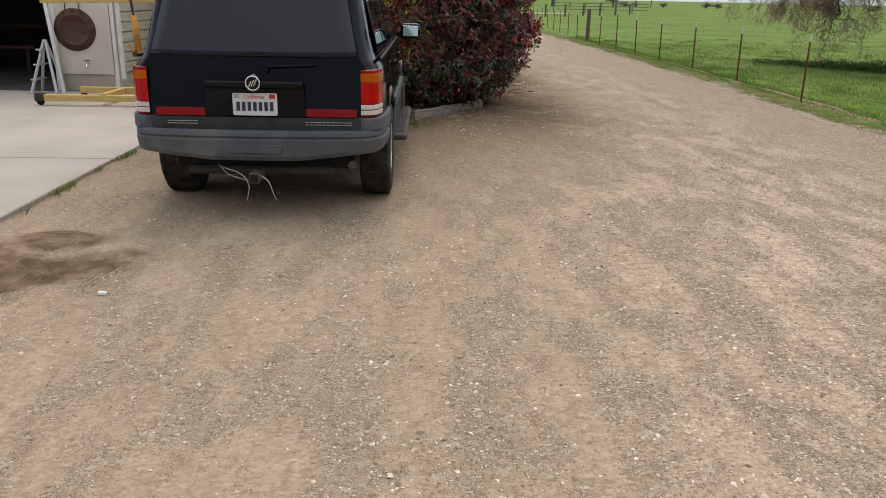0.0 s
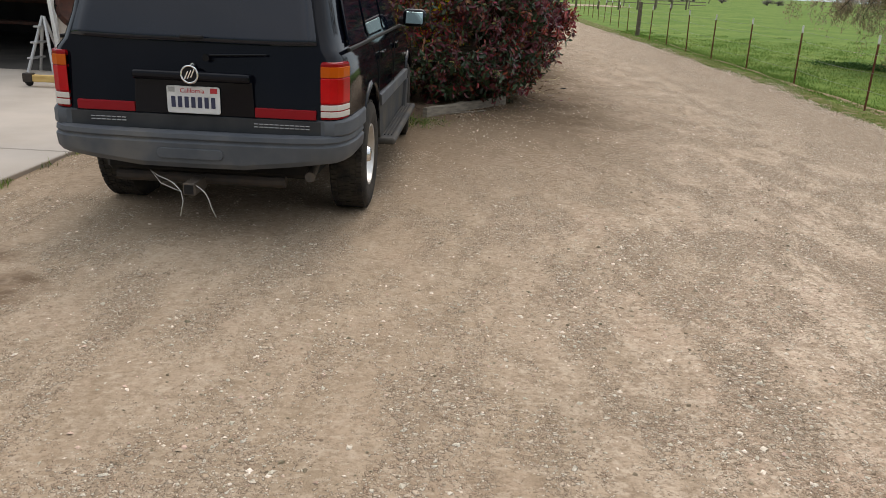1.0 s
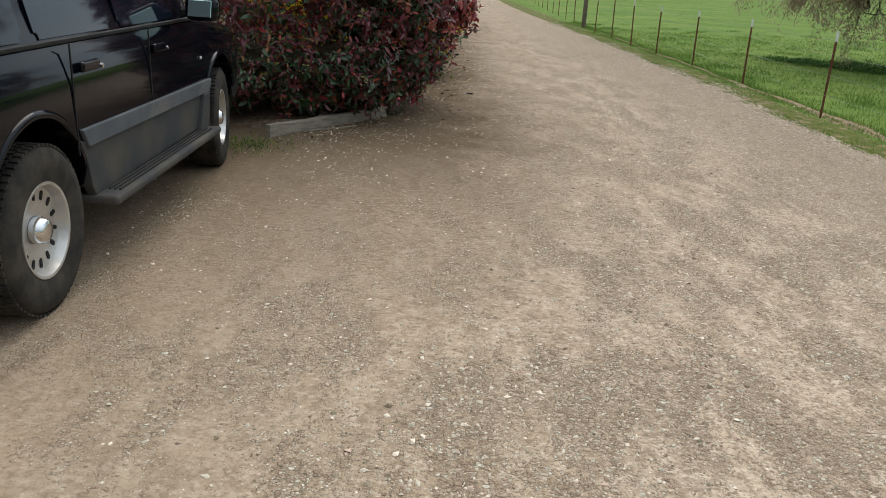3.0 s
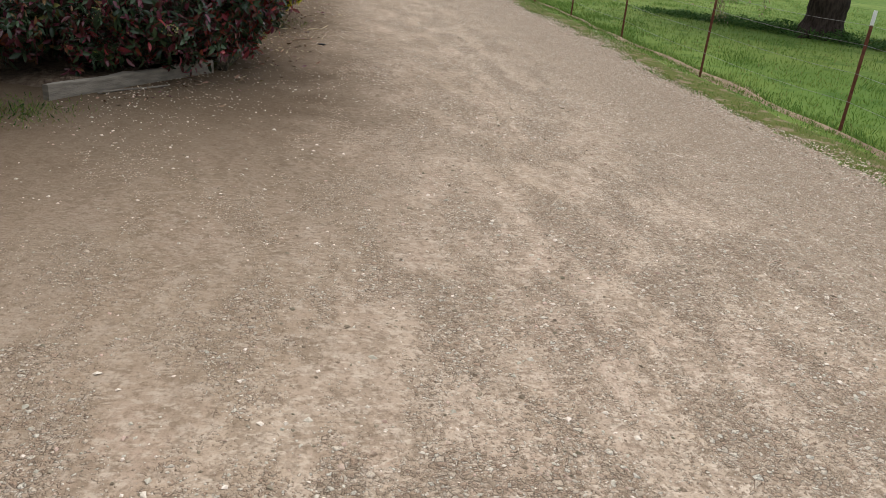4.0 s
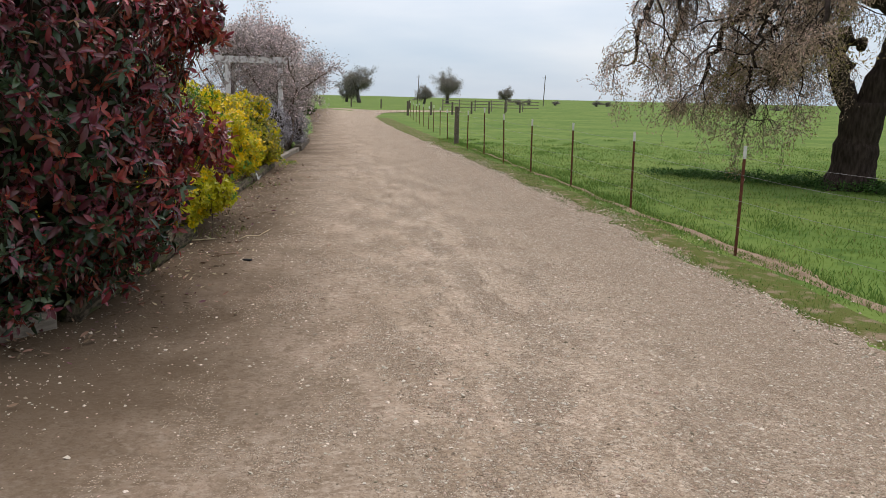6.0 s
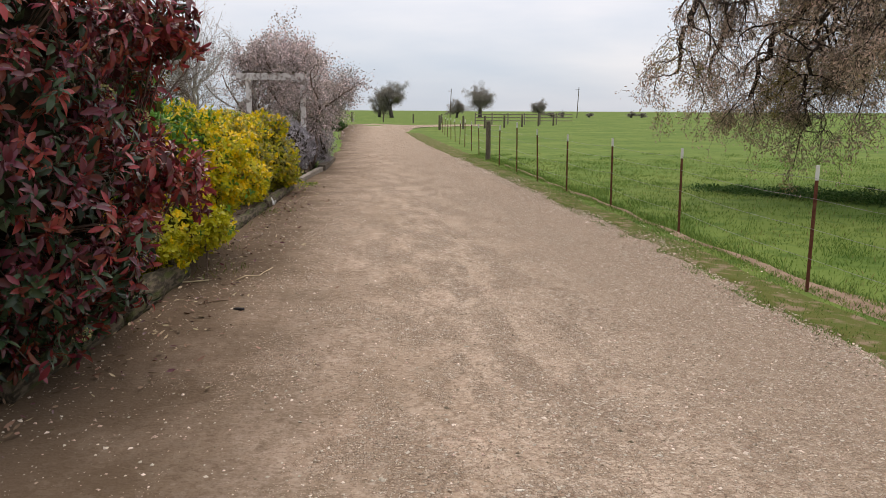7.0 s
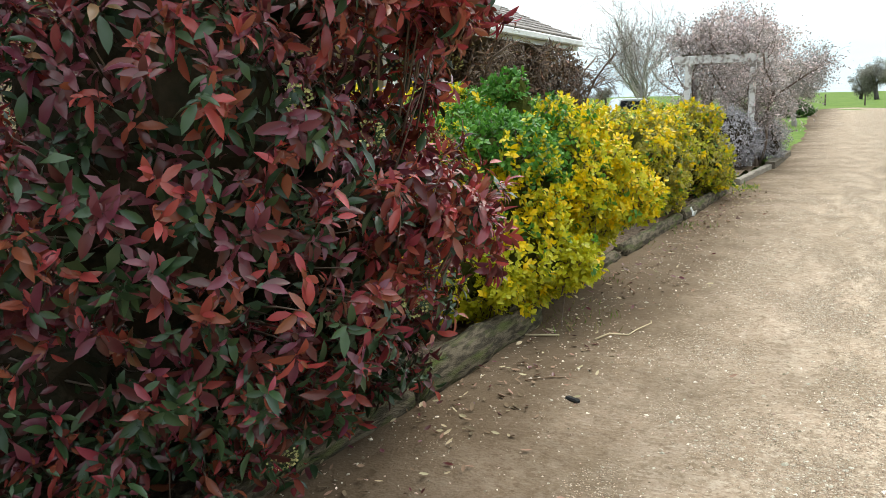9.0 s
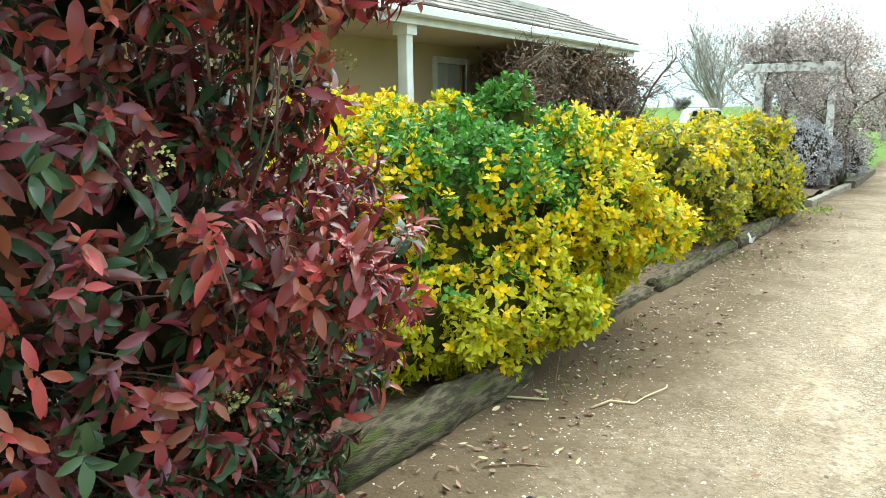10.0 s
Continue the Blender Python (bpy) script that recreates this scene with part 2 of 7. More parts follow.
    # packed stones of four sizes, the shadow in the crevices between them painted dark
    heights = []
    for scale, share, seed, weight in ((150, 0.58, 3.1, 0.4), (98, 0.66, 7.3, 0.7), (64, 0.75, 0.0, 0.9), (43, 0.82, 5.2, 1.0)):
        off = n.new("ShaderNodeMapping")
        off.inputs["Location"].default_value = (seed, seed, 0)
        l.new(pos, off.inputs["Vector"])
        cells = []
        for feature in ("F1", "DISTANCE_TO_EDGE"):
            v = n.new("ShaderNodeTexVoronoi")
            v.feature = feature
            v.inputs["Scale"].default_value, v.inputs["Randomness"].default_value = scale, 1.0
            l.new(off.outputs["Vector"], v.inputs["Vector"])
            cells.append(v)
        sep = n.new("ShaderNodeSeparateColor")
        l.new(cells[0].outputs["Color"], sep.inputs["Color"])
        picked = math_node("GREATER_THAN", math_node("SUBTRACT", math_node("ADD", sep.outputs["Red"], math_node("MULTIPLY", math_node("MAXIMUM", packed, math_node("MULTIPLY", coarse.outputs["Result"], 0.8)), 0.38)), math_node("ADD", math_node("ADD", math_node("MULTIPLY", damp, 0.3), math_node("MULTIPLY", bare.outputs["Result"], 0.13)), math_node("MULTIPLY", mould_shade, 0.45))), share + 0.30)
        edge = cells[1].outputs["Distance"]
        crack = math_node("MULTIPLY", picked, math_node("LESS_THAN", edge, 0.06))
        body = math_node("MULTIPLY", picked, math_node("GREATER_THAN", edge, 0.06))
        tone = n.new("ShaderNodeValToRGB")
        e = tone.color_ramp.elements
        e[0].color, e[1].color = (0.50, 0.36, 0.245, 1), (1.0, 0.90, 0.73, 1)
        e.new(0.40).color = (0.64, 0.48, 0.34, 1)
        e.new(0.75).color = (0.82, 0.655, 0.49, 1)
        l.new(sep.outputs["Green"], tone.inputs["Fac"])
        tint = mix(math_node("MULTIPLY", math_node("GREATER_THAN", sep.outputs["Blue"], 0.72), 0.55), tone.outputs["Color"], (0.56, 0.37, 0.255))
        dirt = mix(math_node("MULTIPLY", crack, 0.75), dirt, (0.24, 0.17, 0.115))
        dirt = mix(math_node("MULTIPLY", body, 0.92), dirt, tint)
        heights.append(math_node("MULTIPLY", math_node("MULTIPLY", math_node("MINIMUM", edge, 0.3), picked), weight * 3))
    h = math_node("ADD", math_node("ADD", heights[0], heights[1]), math_node("ADD", math_node("ADD", heights[2], heights[3]), math_node("MULTIPLY", noise_tex(60, 6, 0.3, 0.7), 0.25)))
    h = math_node("ADD", h, math_node("MULTIPLY", noise_tex(11, 6, 0.3, 0.7), 0.12))
    bp = n.new("ShaderNodeBump")
    bp.inputs["Strength"].default_value, bp.inputs["Distance"].default_value = 0.9, 0.014
    l.new(h, bp.inputs["Height"])
    l.new(bp.outputs["Normal"], b.inputs["Normal"])
    dirt = mix(1.0, dirt, (0.80, 0.80, 0.80), "MULTIPLY")
    l.new(dirt, b.inputs["Base Color"])
    return m


M = {
    "gravel": gravel_material(),
    "grass": mat("meadow_grass", (0.105, 0.178, 0.036), 0.9, var=(0.18, 0.24, 0.058), scale=0.25, detail=8, contrast=(0.35, 0.68), bump=0.9,
                 bump_scale=9, stain=(0.05, 0.11, 0.02), stain_scale=2.4, stain_amt=0.8, spec=0.05, space="World"),
    "blade": mat("grass_blade", (0.135, 0.225, 0.045), 0.8, spec=0.1, island=0.2, space="World", var=(0.20, 0.275, 0.07), scale=0.5, trans=0.45),
    "blade_deep": mat("lush_grass_blade", (0.095, 0.195, 0.040), 0.8, spec=0.1, island=0.25, space="World", var=(0.11, 0.20, 0.045), scale=0.8, trans=0.4),
    "blade_dark": mat("dark_weed", (0.05, 0.115, 0.028), 0.8, spec=0.1, island=0.4, trans=0.25),
    "blade_dry": mat("dry_grass", (0.22, 0.2, 0.07), 0.8, spec=0.1, island=0.4),
    "moss": mat("mossy_verge", (0.115, 0.125, 0.03), 0.95, var=(0.27, 0.195, 0.125), scale=4.5, detail=9, contrast=(0.52, 0.64), bump=0.9, bump_scale=40, stain=(0.085, 0.125, 0.022), stain_scale=7, stain_amt=0.85, spec=0.1, space="World"),
    "stone_pale": mat("pale_pebble", (0.72, 0.62, 0.49), 0.8, spec=0.3, island=0.35),
    "stone_dark": mat("dark_pebble", (0.30, 0.215, 0.15), 0.85, spec=0.3, island=0.4),
    "soil": mat("bare_soil", (0.37, 0.265, 0.18), 0.95, var=(0.24, 0.165, 0.11), scale=5, bump=0.8, bump_scale=30, spec=0.1, space="World"),
    "mulch": mat("mulch", (0.10, 0.065, 0.045), 0.95, var=(0.20, 0.145, 0.10), scale=22, bump=1.0, bump_scale=45, spec=0.1, space="World"),
    "stone": mat("pebble", (0.44, 0.335, 0.24), 0.85, spec=0.3, island=0.55, bump=0.2, bump_scale=200),
    "concrete": mat("concrete", (0.47, 0.405, 0.34), 0.85, var=(0.39, 0.335, 0.28), scale=1.1, bump=0.15, bump_scale=90,
                    stain=(0.36, 0.33, 0.30), stain_scale=0.5, stain_amt=0.5, spec=0.3, space="World"),
    "log": mat("mossy_log", (0.17, 0.135, 0.092), 0.95, var=(0.065, 0.052, 0.036), scale=7, detail=9, contrast=(0.42, 0.58), stretch=(5, 1, 5), bump=1.0, bump_scale=34, stain=(0.10, 0.12, 0.035), stain_scale=3.0, stain_amt=0.95, spec=0.1, space="World"),
    "timber": mat("weathered_timber", (0.19, 0.155, 0.12), 0.9, var=(0.11, 0.088, 0.066), scale=5, stretch=(8, 1, 8), bump=0.7, bump_scale=25,
                  stain=(0.10, 0.11, 0.06), stain_scale=2.5, stain_amt=0.6, spec=0.15),
    "timber_pale": mat("bleached_timber", (0.31, 0.265, 0.21), 0.9, var=(0.20, 0.17, 0.135), scale=6, stretch=(1, 1, 6), bump=0.5, bump_scale=30, spec=0.15),
    "rust": mat("rusty_post", (0.17, 0.06, 0.035), 0.85, var=(0.11, 0.035, 0.022), scale=20, bump=0.3, bump_scale=90, spec=0.25),
    "white_paint": mat("white_paint", (0.78, 0.77, 0.74), 0.55, var=(0.68, 0.67, 0.64), scale=6, stain=(0.5, 0.48, 0.44), stain_scale=4, stain_amt=0.35),
    "old_white": mat("flaking_white_paint", (0.82, 0.80, 0.78), 0.8, var=(0.36, 0.31, 0.28), scale=9, detail=9, contrast=(0.5, 0.6), bump=0.3, bump_scale=50),
    "wire": mat("fence_wire", (0.28, 0.27, 0.26), 0.5, 0.6),
    "bark": mat("oak_bark", (0.068, 0.050, 0.041), 0.95, var=(0.028, 0.020, 0.016), scale=6, stretch=(3, 3, 0.7), bump=1.0, bump_scale=14, spec=0.1, space="World"),
    "twig": mat("twig_bark", (0.23, 0.172, 0.138), 0.9, var=(0.14, 0.10, 0.08), scale=3, spec=0.1, space="World"),
    "oak_olive": mat("oak_olive_tuft", (0.34, 0.28, 0.12), 0.85, spec=0.15, island=0.5, trans=0.3),
    "oak_bud": mat("oak_catkin", (0.47, 0.35, 0.265), 0.85, spec=0.15, island=0.5, trans=0.3),
    "mauve": mat("mauve_blossom", (0.70, 0.58, 0.56), 0.9, spec=0.1, island=0.4),
    "greytwig": mat("grey_twig", (0.42, 0.37, 0.35), 0.9, spec=0.1, island=0.4),
    "lavender": mat("grey_foliage", (0.44, 0.41, 0.43), 0.9, spec=0.1, island=0.4),
    # far foliage is paler and greyer: distance haze is put into its colour
    "far_leaf": mat("far_tree_leaf", (0.285, 0.265, 0.225), 0.9, spec=0.05, island=0.4, trans=0.4),
    "far_bark": mat("far_bark", (0.12, 0.105, 0.095), 0.95),
    "leaf_red": mat("photinia_red_leaf", (0.23, 0.042, 0.036), 0.27, spec=0.5, island=0.5, trans=0.22),
    "leaf_bright": mat("photinia_young_leaf", (0.38, 0.083, 0.056), 0.27, spec=0.5, island=0.35, trans=0.28),
    "leaf_wine": mat("photinia_wine_leaf", (0.130, 0.028, 0.034), 0.29, spec=0.5, island=0.45, trans=0.18),
    "leaf_green": mat("photinia_green_leaf", (0.030, 0.058, 0.022), 0.32, spec=0.40, island=0.5),
    "leaf_bronze": mat("photinia_bronze_leaf", (0.27, 0.135, 0.06), 0.34, spec=0.5, island=0.4, trans=0.28),
    "leaf_olive": mat("photinia_olive_leaf", (0.13, 0.13, 0.03), 0.45, spec=0.4, island=0.4),
    "flower_bud": mat("photinia_flower_bud", (0.34, 0.32, 0.13), 0.8, spec=0.2, island=0.4),
    "leaf_yellow": mat("euonymus_yellow_leaf", (0.82, 0.60, 0.014), 0.42, spec=0.4, island=0.22, trans=0.32),
    "leaf_lime": mat("euonymus_lime_leaf", (0.54, 0.52, 0.028), 0.42, spec=0.4, island=0.28, trans=0.38),
    "leaf_khaki": mat("euonymus_khaki_leaf", (0.36, 0.32, 0.05), 0.42, spec=0.4, island=0.3, trans=0.35),
    "leaf_mid": mat("euonymus_green_leaf", (0.095, 0.26, 0.036), 0.4, spec=0.35, island=0.35, trans=0.3),
    # fillers inside the shrubs, coloured as the shade in gaps between leaves
    "core_green": mat("shade_olive_core", (0.075, 0.08, 0.016), 0.95, var=(0.04, 0.045, 0.01), scale=14, bump=1.0, bump_scale=18, spec=0.05),
    "core": mat("shade_dark_core", (0.03, 0.028, 0.017), 0.95, var=(0.055, 0.04, 0.025), scale=14, bump=1.0, bump_scale=18, spec=0.05),
    "car_paint": mat("black_car_paint", (0.0022, 0.0026, 0.0055), 0.08, var=(0.004, 0.0045, 0.0075), scale=3, spec=0.2, rough_var=0.03),
    "car_grey": mat("grey_plastic_cladding", (0.068, 0.077, 0.09), 0.6, spec=0.3, var=(0.10, 0.107, 0.117), scale=5, stain=(0.20, 0.175, 0.14), stain_scale=2.5, stain_amt=0.4, bump=0.05, bump_scale=200),
    "car_mud": mat("muddy_grey_cladding", (0.045, 0.047, 0.05), 0.75, spec=0.2, var=(0.10, 0.085, 0.066), scale=2.2, detail=7, contrast=(0.42, 0.7), bump=0.05, bump_scale=200),
    "hitch_grey": mat("dusty_bare_steel", (0.085, 0.075, 0.066), 0.7, 0.3, var=(0.10, 0.075, 0.055), scale=12, bump=0.2, bump_scale=80),
    "wire_white": mat("grey_white_cable", (0.5, 0.5, 0.48), 0.6),
    "car_dark": mat("black_plastic", (0.009, 0.009, 0.010), 0.65, spec=0.25, var=(0.016, 0.015, 0.014), scale=10),
    # dark tint, with the blue of reflected sky put into its base colour
    "car_glass": mat("privacy_glass", (0.0055, 0.0085, 0.016), 0.05, spec=0.42, var=(0.0075, 0.011, 0.020), scale=2),
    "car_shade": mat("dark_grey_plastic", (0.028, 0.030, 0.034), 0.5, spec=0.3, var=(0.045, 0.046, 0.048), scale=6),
    "lens_red": mat("red_lens", (0.26, 0.004, 0.007), 0.12, spec=0.22),
    "lens_red_mid": mat("bright_red_lens", (0.56, 0.005, 0.008), 0.12, spec=0.22, var=(0.34, 0.003, 0.006), scale=5),
    "lens_amber": mat("amber_lens", (0.52, 0.09, 0.006), 0.12, spec=0.22),
    "lens_white": mat("white_lens", (0.60, 0.56, 0.52), 0.25, spec=0.4),
    "red_strip": mat("red_reflector", (0.27, 0.006, 0.012), 0.35, spec=0.25),
    "chrome": mat("chrome", (0.75, 0.75, 0.76), 0.18, 1.0),
    "letter": mat("silver_lettering", (0.42, 0.43, 0.45), 0.35, 0.6),
    "alloy": mat("wheel_alloy", (0.60, 0.59, 0.57), 0.35, 0.7, var=(0.48, 0.46, 0.43), scale=12),
    "rubber": mat("tyre_rubber", (0.022, 0.021, 0.020), 0.9, var=(0.06, 0.051, 0.041), scale=9, bump=0.15, bump_scale=120, spec=0.2),
    "plate": mat("plate_white", (0.72, 0.72, 0.72), 0.4, var=(0.62, 0.62, 0.62), scale=15),
    "plate_ink": mat("plate_navy", (0.03, 0.035, 0.08), 0.5),
    "plate_red": mat("plate_red", (0.50, 0.03, 0.04), 0.5),
    "mirror": mat("mirror_glass", (0.42, 0.56, 0.56), 0.05, 1.0),
    "wall": mat("cream_stucco", (0.66, 0.59, 0.52), 0.9, var=(0.58, 0.51, 0.45), scale=1.5, bump=0.25, bump_scale=120, spec=0.2, space="World"),
    "tan_wall": mat("tan_house_wall", (0.58, 0.46, 0.30), 0.9, var=(0.51, 0.40, 0.26), scale=1.3, bump=0.25, bump_scale=120, spec=0.2, space="World"),
    "siding": mat("painted_siding", (0.60, 0.545, 0.45), 0.75, var=(0.53, 0.475, 0.39), scale=3, stretch=(1, 1, 5), spec=0.3, space="World"),
    "shingle": mat("roof_shingle", (0.33, 0.29, 0.265), 0.95, var=(0.24, 0.21, 0.195), scale=5, bump=0.5, bump_scale=70, spec=0.15, island=0.3, space="World"),
    # bright reflection is painted as a near-white pane, curtains included
    "window_glass": mat("pale_reflection_window_glass", (0.58, 0.60, 0.60), 0.06, spec=0.6, var=(0.68, 0.70, 0.69), scale=1.3),
    "hoist": mat("orange_hoist_paint", (0.60, 0.24, 0.03), 0.5, var=(0.48, 0.20, 0.04), scale=8, stain=(0.16, 0.08, 0.04), stain_scale=6, stain_amt=0.5),
    "yellow_wood": mat("yellow_pine_beam", (0.62, 0.42, 0.15), 0.7, var=(0.52, 0.33, 0.11), scale=6, stretch=(1, 6, 6)),
    "rust_disc": mat("rusted_iron_disc", (0.12, 0.045, 0.03), 0.8, var=(0.06, 0.03, 0.024), scale=9, bump=0.4, bump_scale=60),
    "dark_iron": mat("dark_iron", (0.035, 0.032, 0.03), 0.7, 0.4, var=(0.06, 0.045, 0.035), scale=10),
    "aluminium": mat("aluminium", (0.55, 0.55, 0.55), 0.4, 0.8),
    # garage inside: the gloom behind the doorway is put into these dark colours
    "garage_floor": mat("shade_dark_garage_floor", (0.10, 0.09, 0.08), 0.85, var=(0.05, 0.045, 0.04), scale=1.5, space="World"),
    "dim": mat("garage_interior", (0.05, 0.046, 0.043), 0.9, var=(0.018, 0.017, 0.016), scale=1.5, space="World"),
    "straw": mat("dry_straw", (0.50, 0.40, 0.24), 0.8, island=0.3),
    "white_scrap": mat("white_plastic_scrap", (0.80, 0.80, 0.77), 0.5),
    "dead_leaf": mat("dead_leaf", (0.24, 0.15, 0.09), 0.9, island=0.5),
    "white_car": mat("white_car_paint", (0.5, 0.51, 0.52), 0.25, coat=0.5),
}


# ---------------------------------------------------------------- building helpers
def finish(me, material):
    for m in (material if isinstance(material, (list, tuple)) else [material]):
        me.materials.append(M[m])


def part(name, bm, material, parent=None, label="", smooth=False):
    """Links a bmesh as one mesh object, under a thing or a part."""
    me = bpy.data.meshes.new(name)
    bm.normal_update()
    bm.to_mesh(me)
    bm.free()
    finish(me, material)
    if smooth:
        me.polygons.foreach_set("use_smooth", [True] * len(me.polygons))
    ob = new(name, me)
    if parent is not None:
        ob.parent = parent
    if label:
        tagged(ob, label)
    return ob


def raw(name, verts, faces, material, parent=None, index=None, smooth=False):
    me = bpy.data.meshes.new(name)
    me.from_pydata(verts if isinstance(verts, list) else verts.tolist(), [], faces if isinstance(faces, list) else faces.tolist())
    finish(me, material)
    if index is not None:
        me.polygons.foreach_set("material_index", np.asarray(index, dtype=np.int32))
    if smooth:
        me.polygons.foreach_set("use_smooth", [True] * len(me.polygons))
    me.update()
    ob = new(name, me)
    if parent is not None:
        ob.parent = parent
    return ob


def empty(name, at=(0, 0, 0), rz=0.0):
    ob = new(name)
    ob.empty_display_size = 0.1
    ob.matrix_basis = pose(*at, 0, 0, rz)
    return ob


def box(bm, c, s, bevel=0.0, m=None, seg=1):
    """A box of size s round c, with bevelled edges."""
    r = bmesh.ops.create_cube(bm, size=1.0)
    vs = r["verts"]
    bmesh.ops.scale(bm, vec=s, verts=vs)
    if bevel:
        es = list({e for v in vs for e in v.link_edges})
        o = bmesh.ops.bevel(bm, geom=es, offset=bevel, segments=seg, affect="EDGES", profile=0.5)
        vs = list({v for f in o["faces"] for v in f.verts} | {v for v in vs if v.is_valid})
    bmesh.ops.transform(bm, matrix=Matrix.Translation(c) @ (m or Matrix()), verts=vs)
    return vs


def one_box(c, s, bevel=0.0, m=None, seg=1):
    bm = bmesh.new()
    box(bm, c, s, bevel, m, seg)
    return bm


def rod(bm, a, b, r0, r1=None, sides=10):
    a, b = Vector(a), Vector(b)
    d = b - a
    q = d.to_track_quat("Z", "Y").to_matrix().to_4x4()
    return bmesh.ops.create_cone(bm, cap_ends=True, segments=sides, radius1=r0, radius2=r0 if r1 is None else r1, depth=d.length,
                                 matrix=Matrix.Translation((a + b) / 2) @ q)["verts"]


def one_rod(a, b, r0, r1=None, sides=10):
    bm = bmesh.new()
    rod(bm, a, b, r0, r1, sides)
    return bm


def prism(outline, depth, m=None, bevel=0.0):
    """A flat outline (x, z) pushed back along y by depth."""
    bm = bmesh.new()
    f = bm.faces.new([bm.verts.new((x, 0, z)) for x, z in outline])
    o = bmesh.ops.extrude_face_region(bm, geom=[f])
    bmesh.ops.translate(bm, vec=(0, depth, 0), verts=[v for v in o["geom"] if isinstance(v, bmesh.types.BMVert)])
    bmesh.ops.recalc_face_normals(bm, faces=bm.faces)
    if bevel:
        bmesh.ops.bevel(bm, geom=list(bm.edges), offset=bevel, segments=2, affect="EDGES", profile=0.5)
    if m:
        bmesh.ops.transform(bm, matrix=m, verts=bm.verts)
    return bm


def lathe(profile, sides=24, m=None, caps=True):
    """A profile (r, h) turned round the z axis."""
    bm = bmesh.new()
    rings = []
    for r, h in profile:
        rings.append([bm.verts.new((r * math.cos(2 * math.pi * k / sides), r * math.sin(2 * math.pi * k / sides), h)) for k in range(sides)])
    for a, b in zip(rings, rings[1:]):
        for k in range(sides):
            bm.faces.new((a[k], a[(k + 1) % sides], b[(k + 1) % sides], b[k]))
    for ring, flip in ((rings[0], True), (rings[-1], False)):
        if caps and profile[0 if flip else -1][0] > 1e-4:
            bm.faces.new(list(reversed(ring)) if flip else ring)
    bmesh.ops.remove_doubles(bm, verts=bm.verts, dist=1e-5)
    if m:
        bmesh.ops.transform(bm, matrix=m, verts=bm.verts)
    return bm


class Tubes:
    """Many tapered tubes gathered into one mesh."""

    def __init__(self):
        self.v, self.f, self.i = [], [], []

    def add(self, pts, radii, sides=5, index=0):
        n0 = len(self.v)
        pts = [Vector(p) for p in pts]
        for k, p in enumerate(pts):
            d = (pts[min(k + 1, len(pts) - 1)] - pts[max(k - 1, 0)])
            d = d.normalized() if d.length > 1e-9 else Vector((0, 0, 1))
            u = d.orthogonal().normalized() if k == 0 else (u - d * u.dot(d)).normalized()
            w = d.cross(u)
            for s in range(sides):
                a = 2 * math.pi * s / sides
                self.v.append(tuple(p + (u * math.cos(a) + w * math.sin(a)) * radii[k]))
        for k in range(len(pts) - 1):
            for s in range(sides):
                a, b = n0 + k * sides + s, n0 + k * sides + (s + 1) % sides
                self.f.append((a, b, b + sides, a + sides))
                self.i.append(index)
        self.f.append(tuple(n0 + s for s in reversed(range(sides))))
        self.f.append(tuple(n0 + (len(pts) - 1) * sides + s for s in range(sides)))
        self.i += [index, index]

    def build(self, name, material, parent=None, smooth=True):
        return raw(name, self.v, self.f, material, parent, self.i, smooth)


def unit(a):
    return a / np.maximum(np.linalg.norm(a, axis=-1, keepdims=True), 1e-9)


def leaf_shape(length, width, fold=0.25, curl=0.18, wide_at=0.5, detail=2):
    """A pointed leaf, folded along its midrib and curled at its tip: x across, y along, z up."""
    if detail == 1:
        return (np.array([(0, 0, 0), (-width / 2, length * 0.5, fold * width * 0.4), (width / 2, length * 0.5, fold * width * 0.4), (0, length, -curl * length)]),
                np.array([(0, 2, 1), (1, 2, 3)]))
    if detail == 2:
        q = [(0, 0, 0), (0, 0.45 * length, 0), (0, length, -curl * length)]
        for s in (-1, 1):
            q += [(s * 0.42 * width, 0.3 * length, fold * width * 0.4), (s * 0.42 * width, 0.68 * length, fold * width * 0.4 - 0.4 * curl * length)]
        return np.array(q), np.array([(0, 1, 3), (1, 4, 3), (1, 2, 4), (0, 5, 1), (1, 5, 6), (1, 6, 2)])
    ys = (0.0, wide_at * 0.42, wide_at, wide_at + (1 - wide_at) * 0.55, 1.0)
    ws = (0.0, 0.72, 1.0, 0.68, 0.0)
    v = [(0, y * length, -curl * length * y * y) for y in ys]
    for s in (-1, 1):
        for k in (1, 2, 3):
            v.append((s * ws[k] * width / 2, ys[k] * length, -curl * length * ys[k] ** 2 + fold * width * 0.5 * ws[k]))
    f = []
    for b in (5, 8):
        h = [(0, 1, b), (1, b + 1, b), (1, 2, b + 1), (2, b + 2, b + 1), (2, 3, b + 2), (3, 4, b + 2)]
        f += h if b == 5 else [(p, r, q) for p, q, r in h]
    return np.array(v), np.array(f)


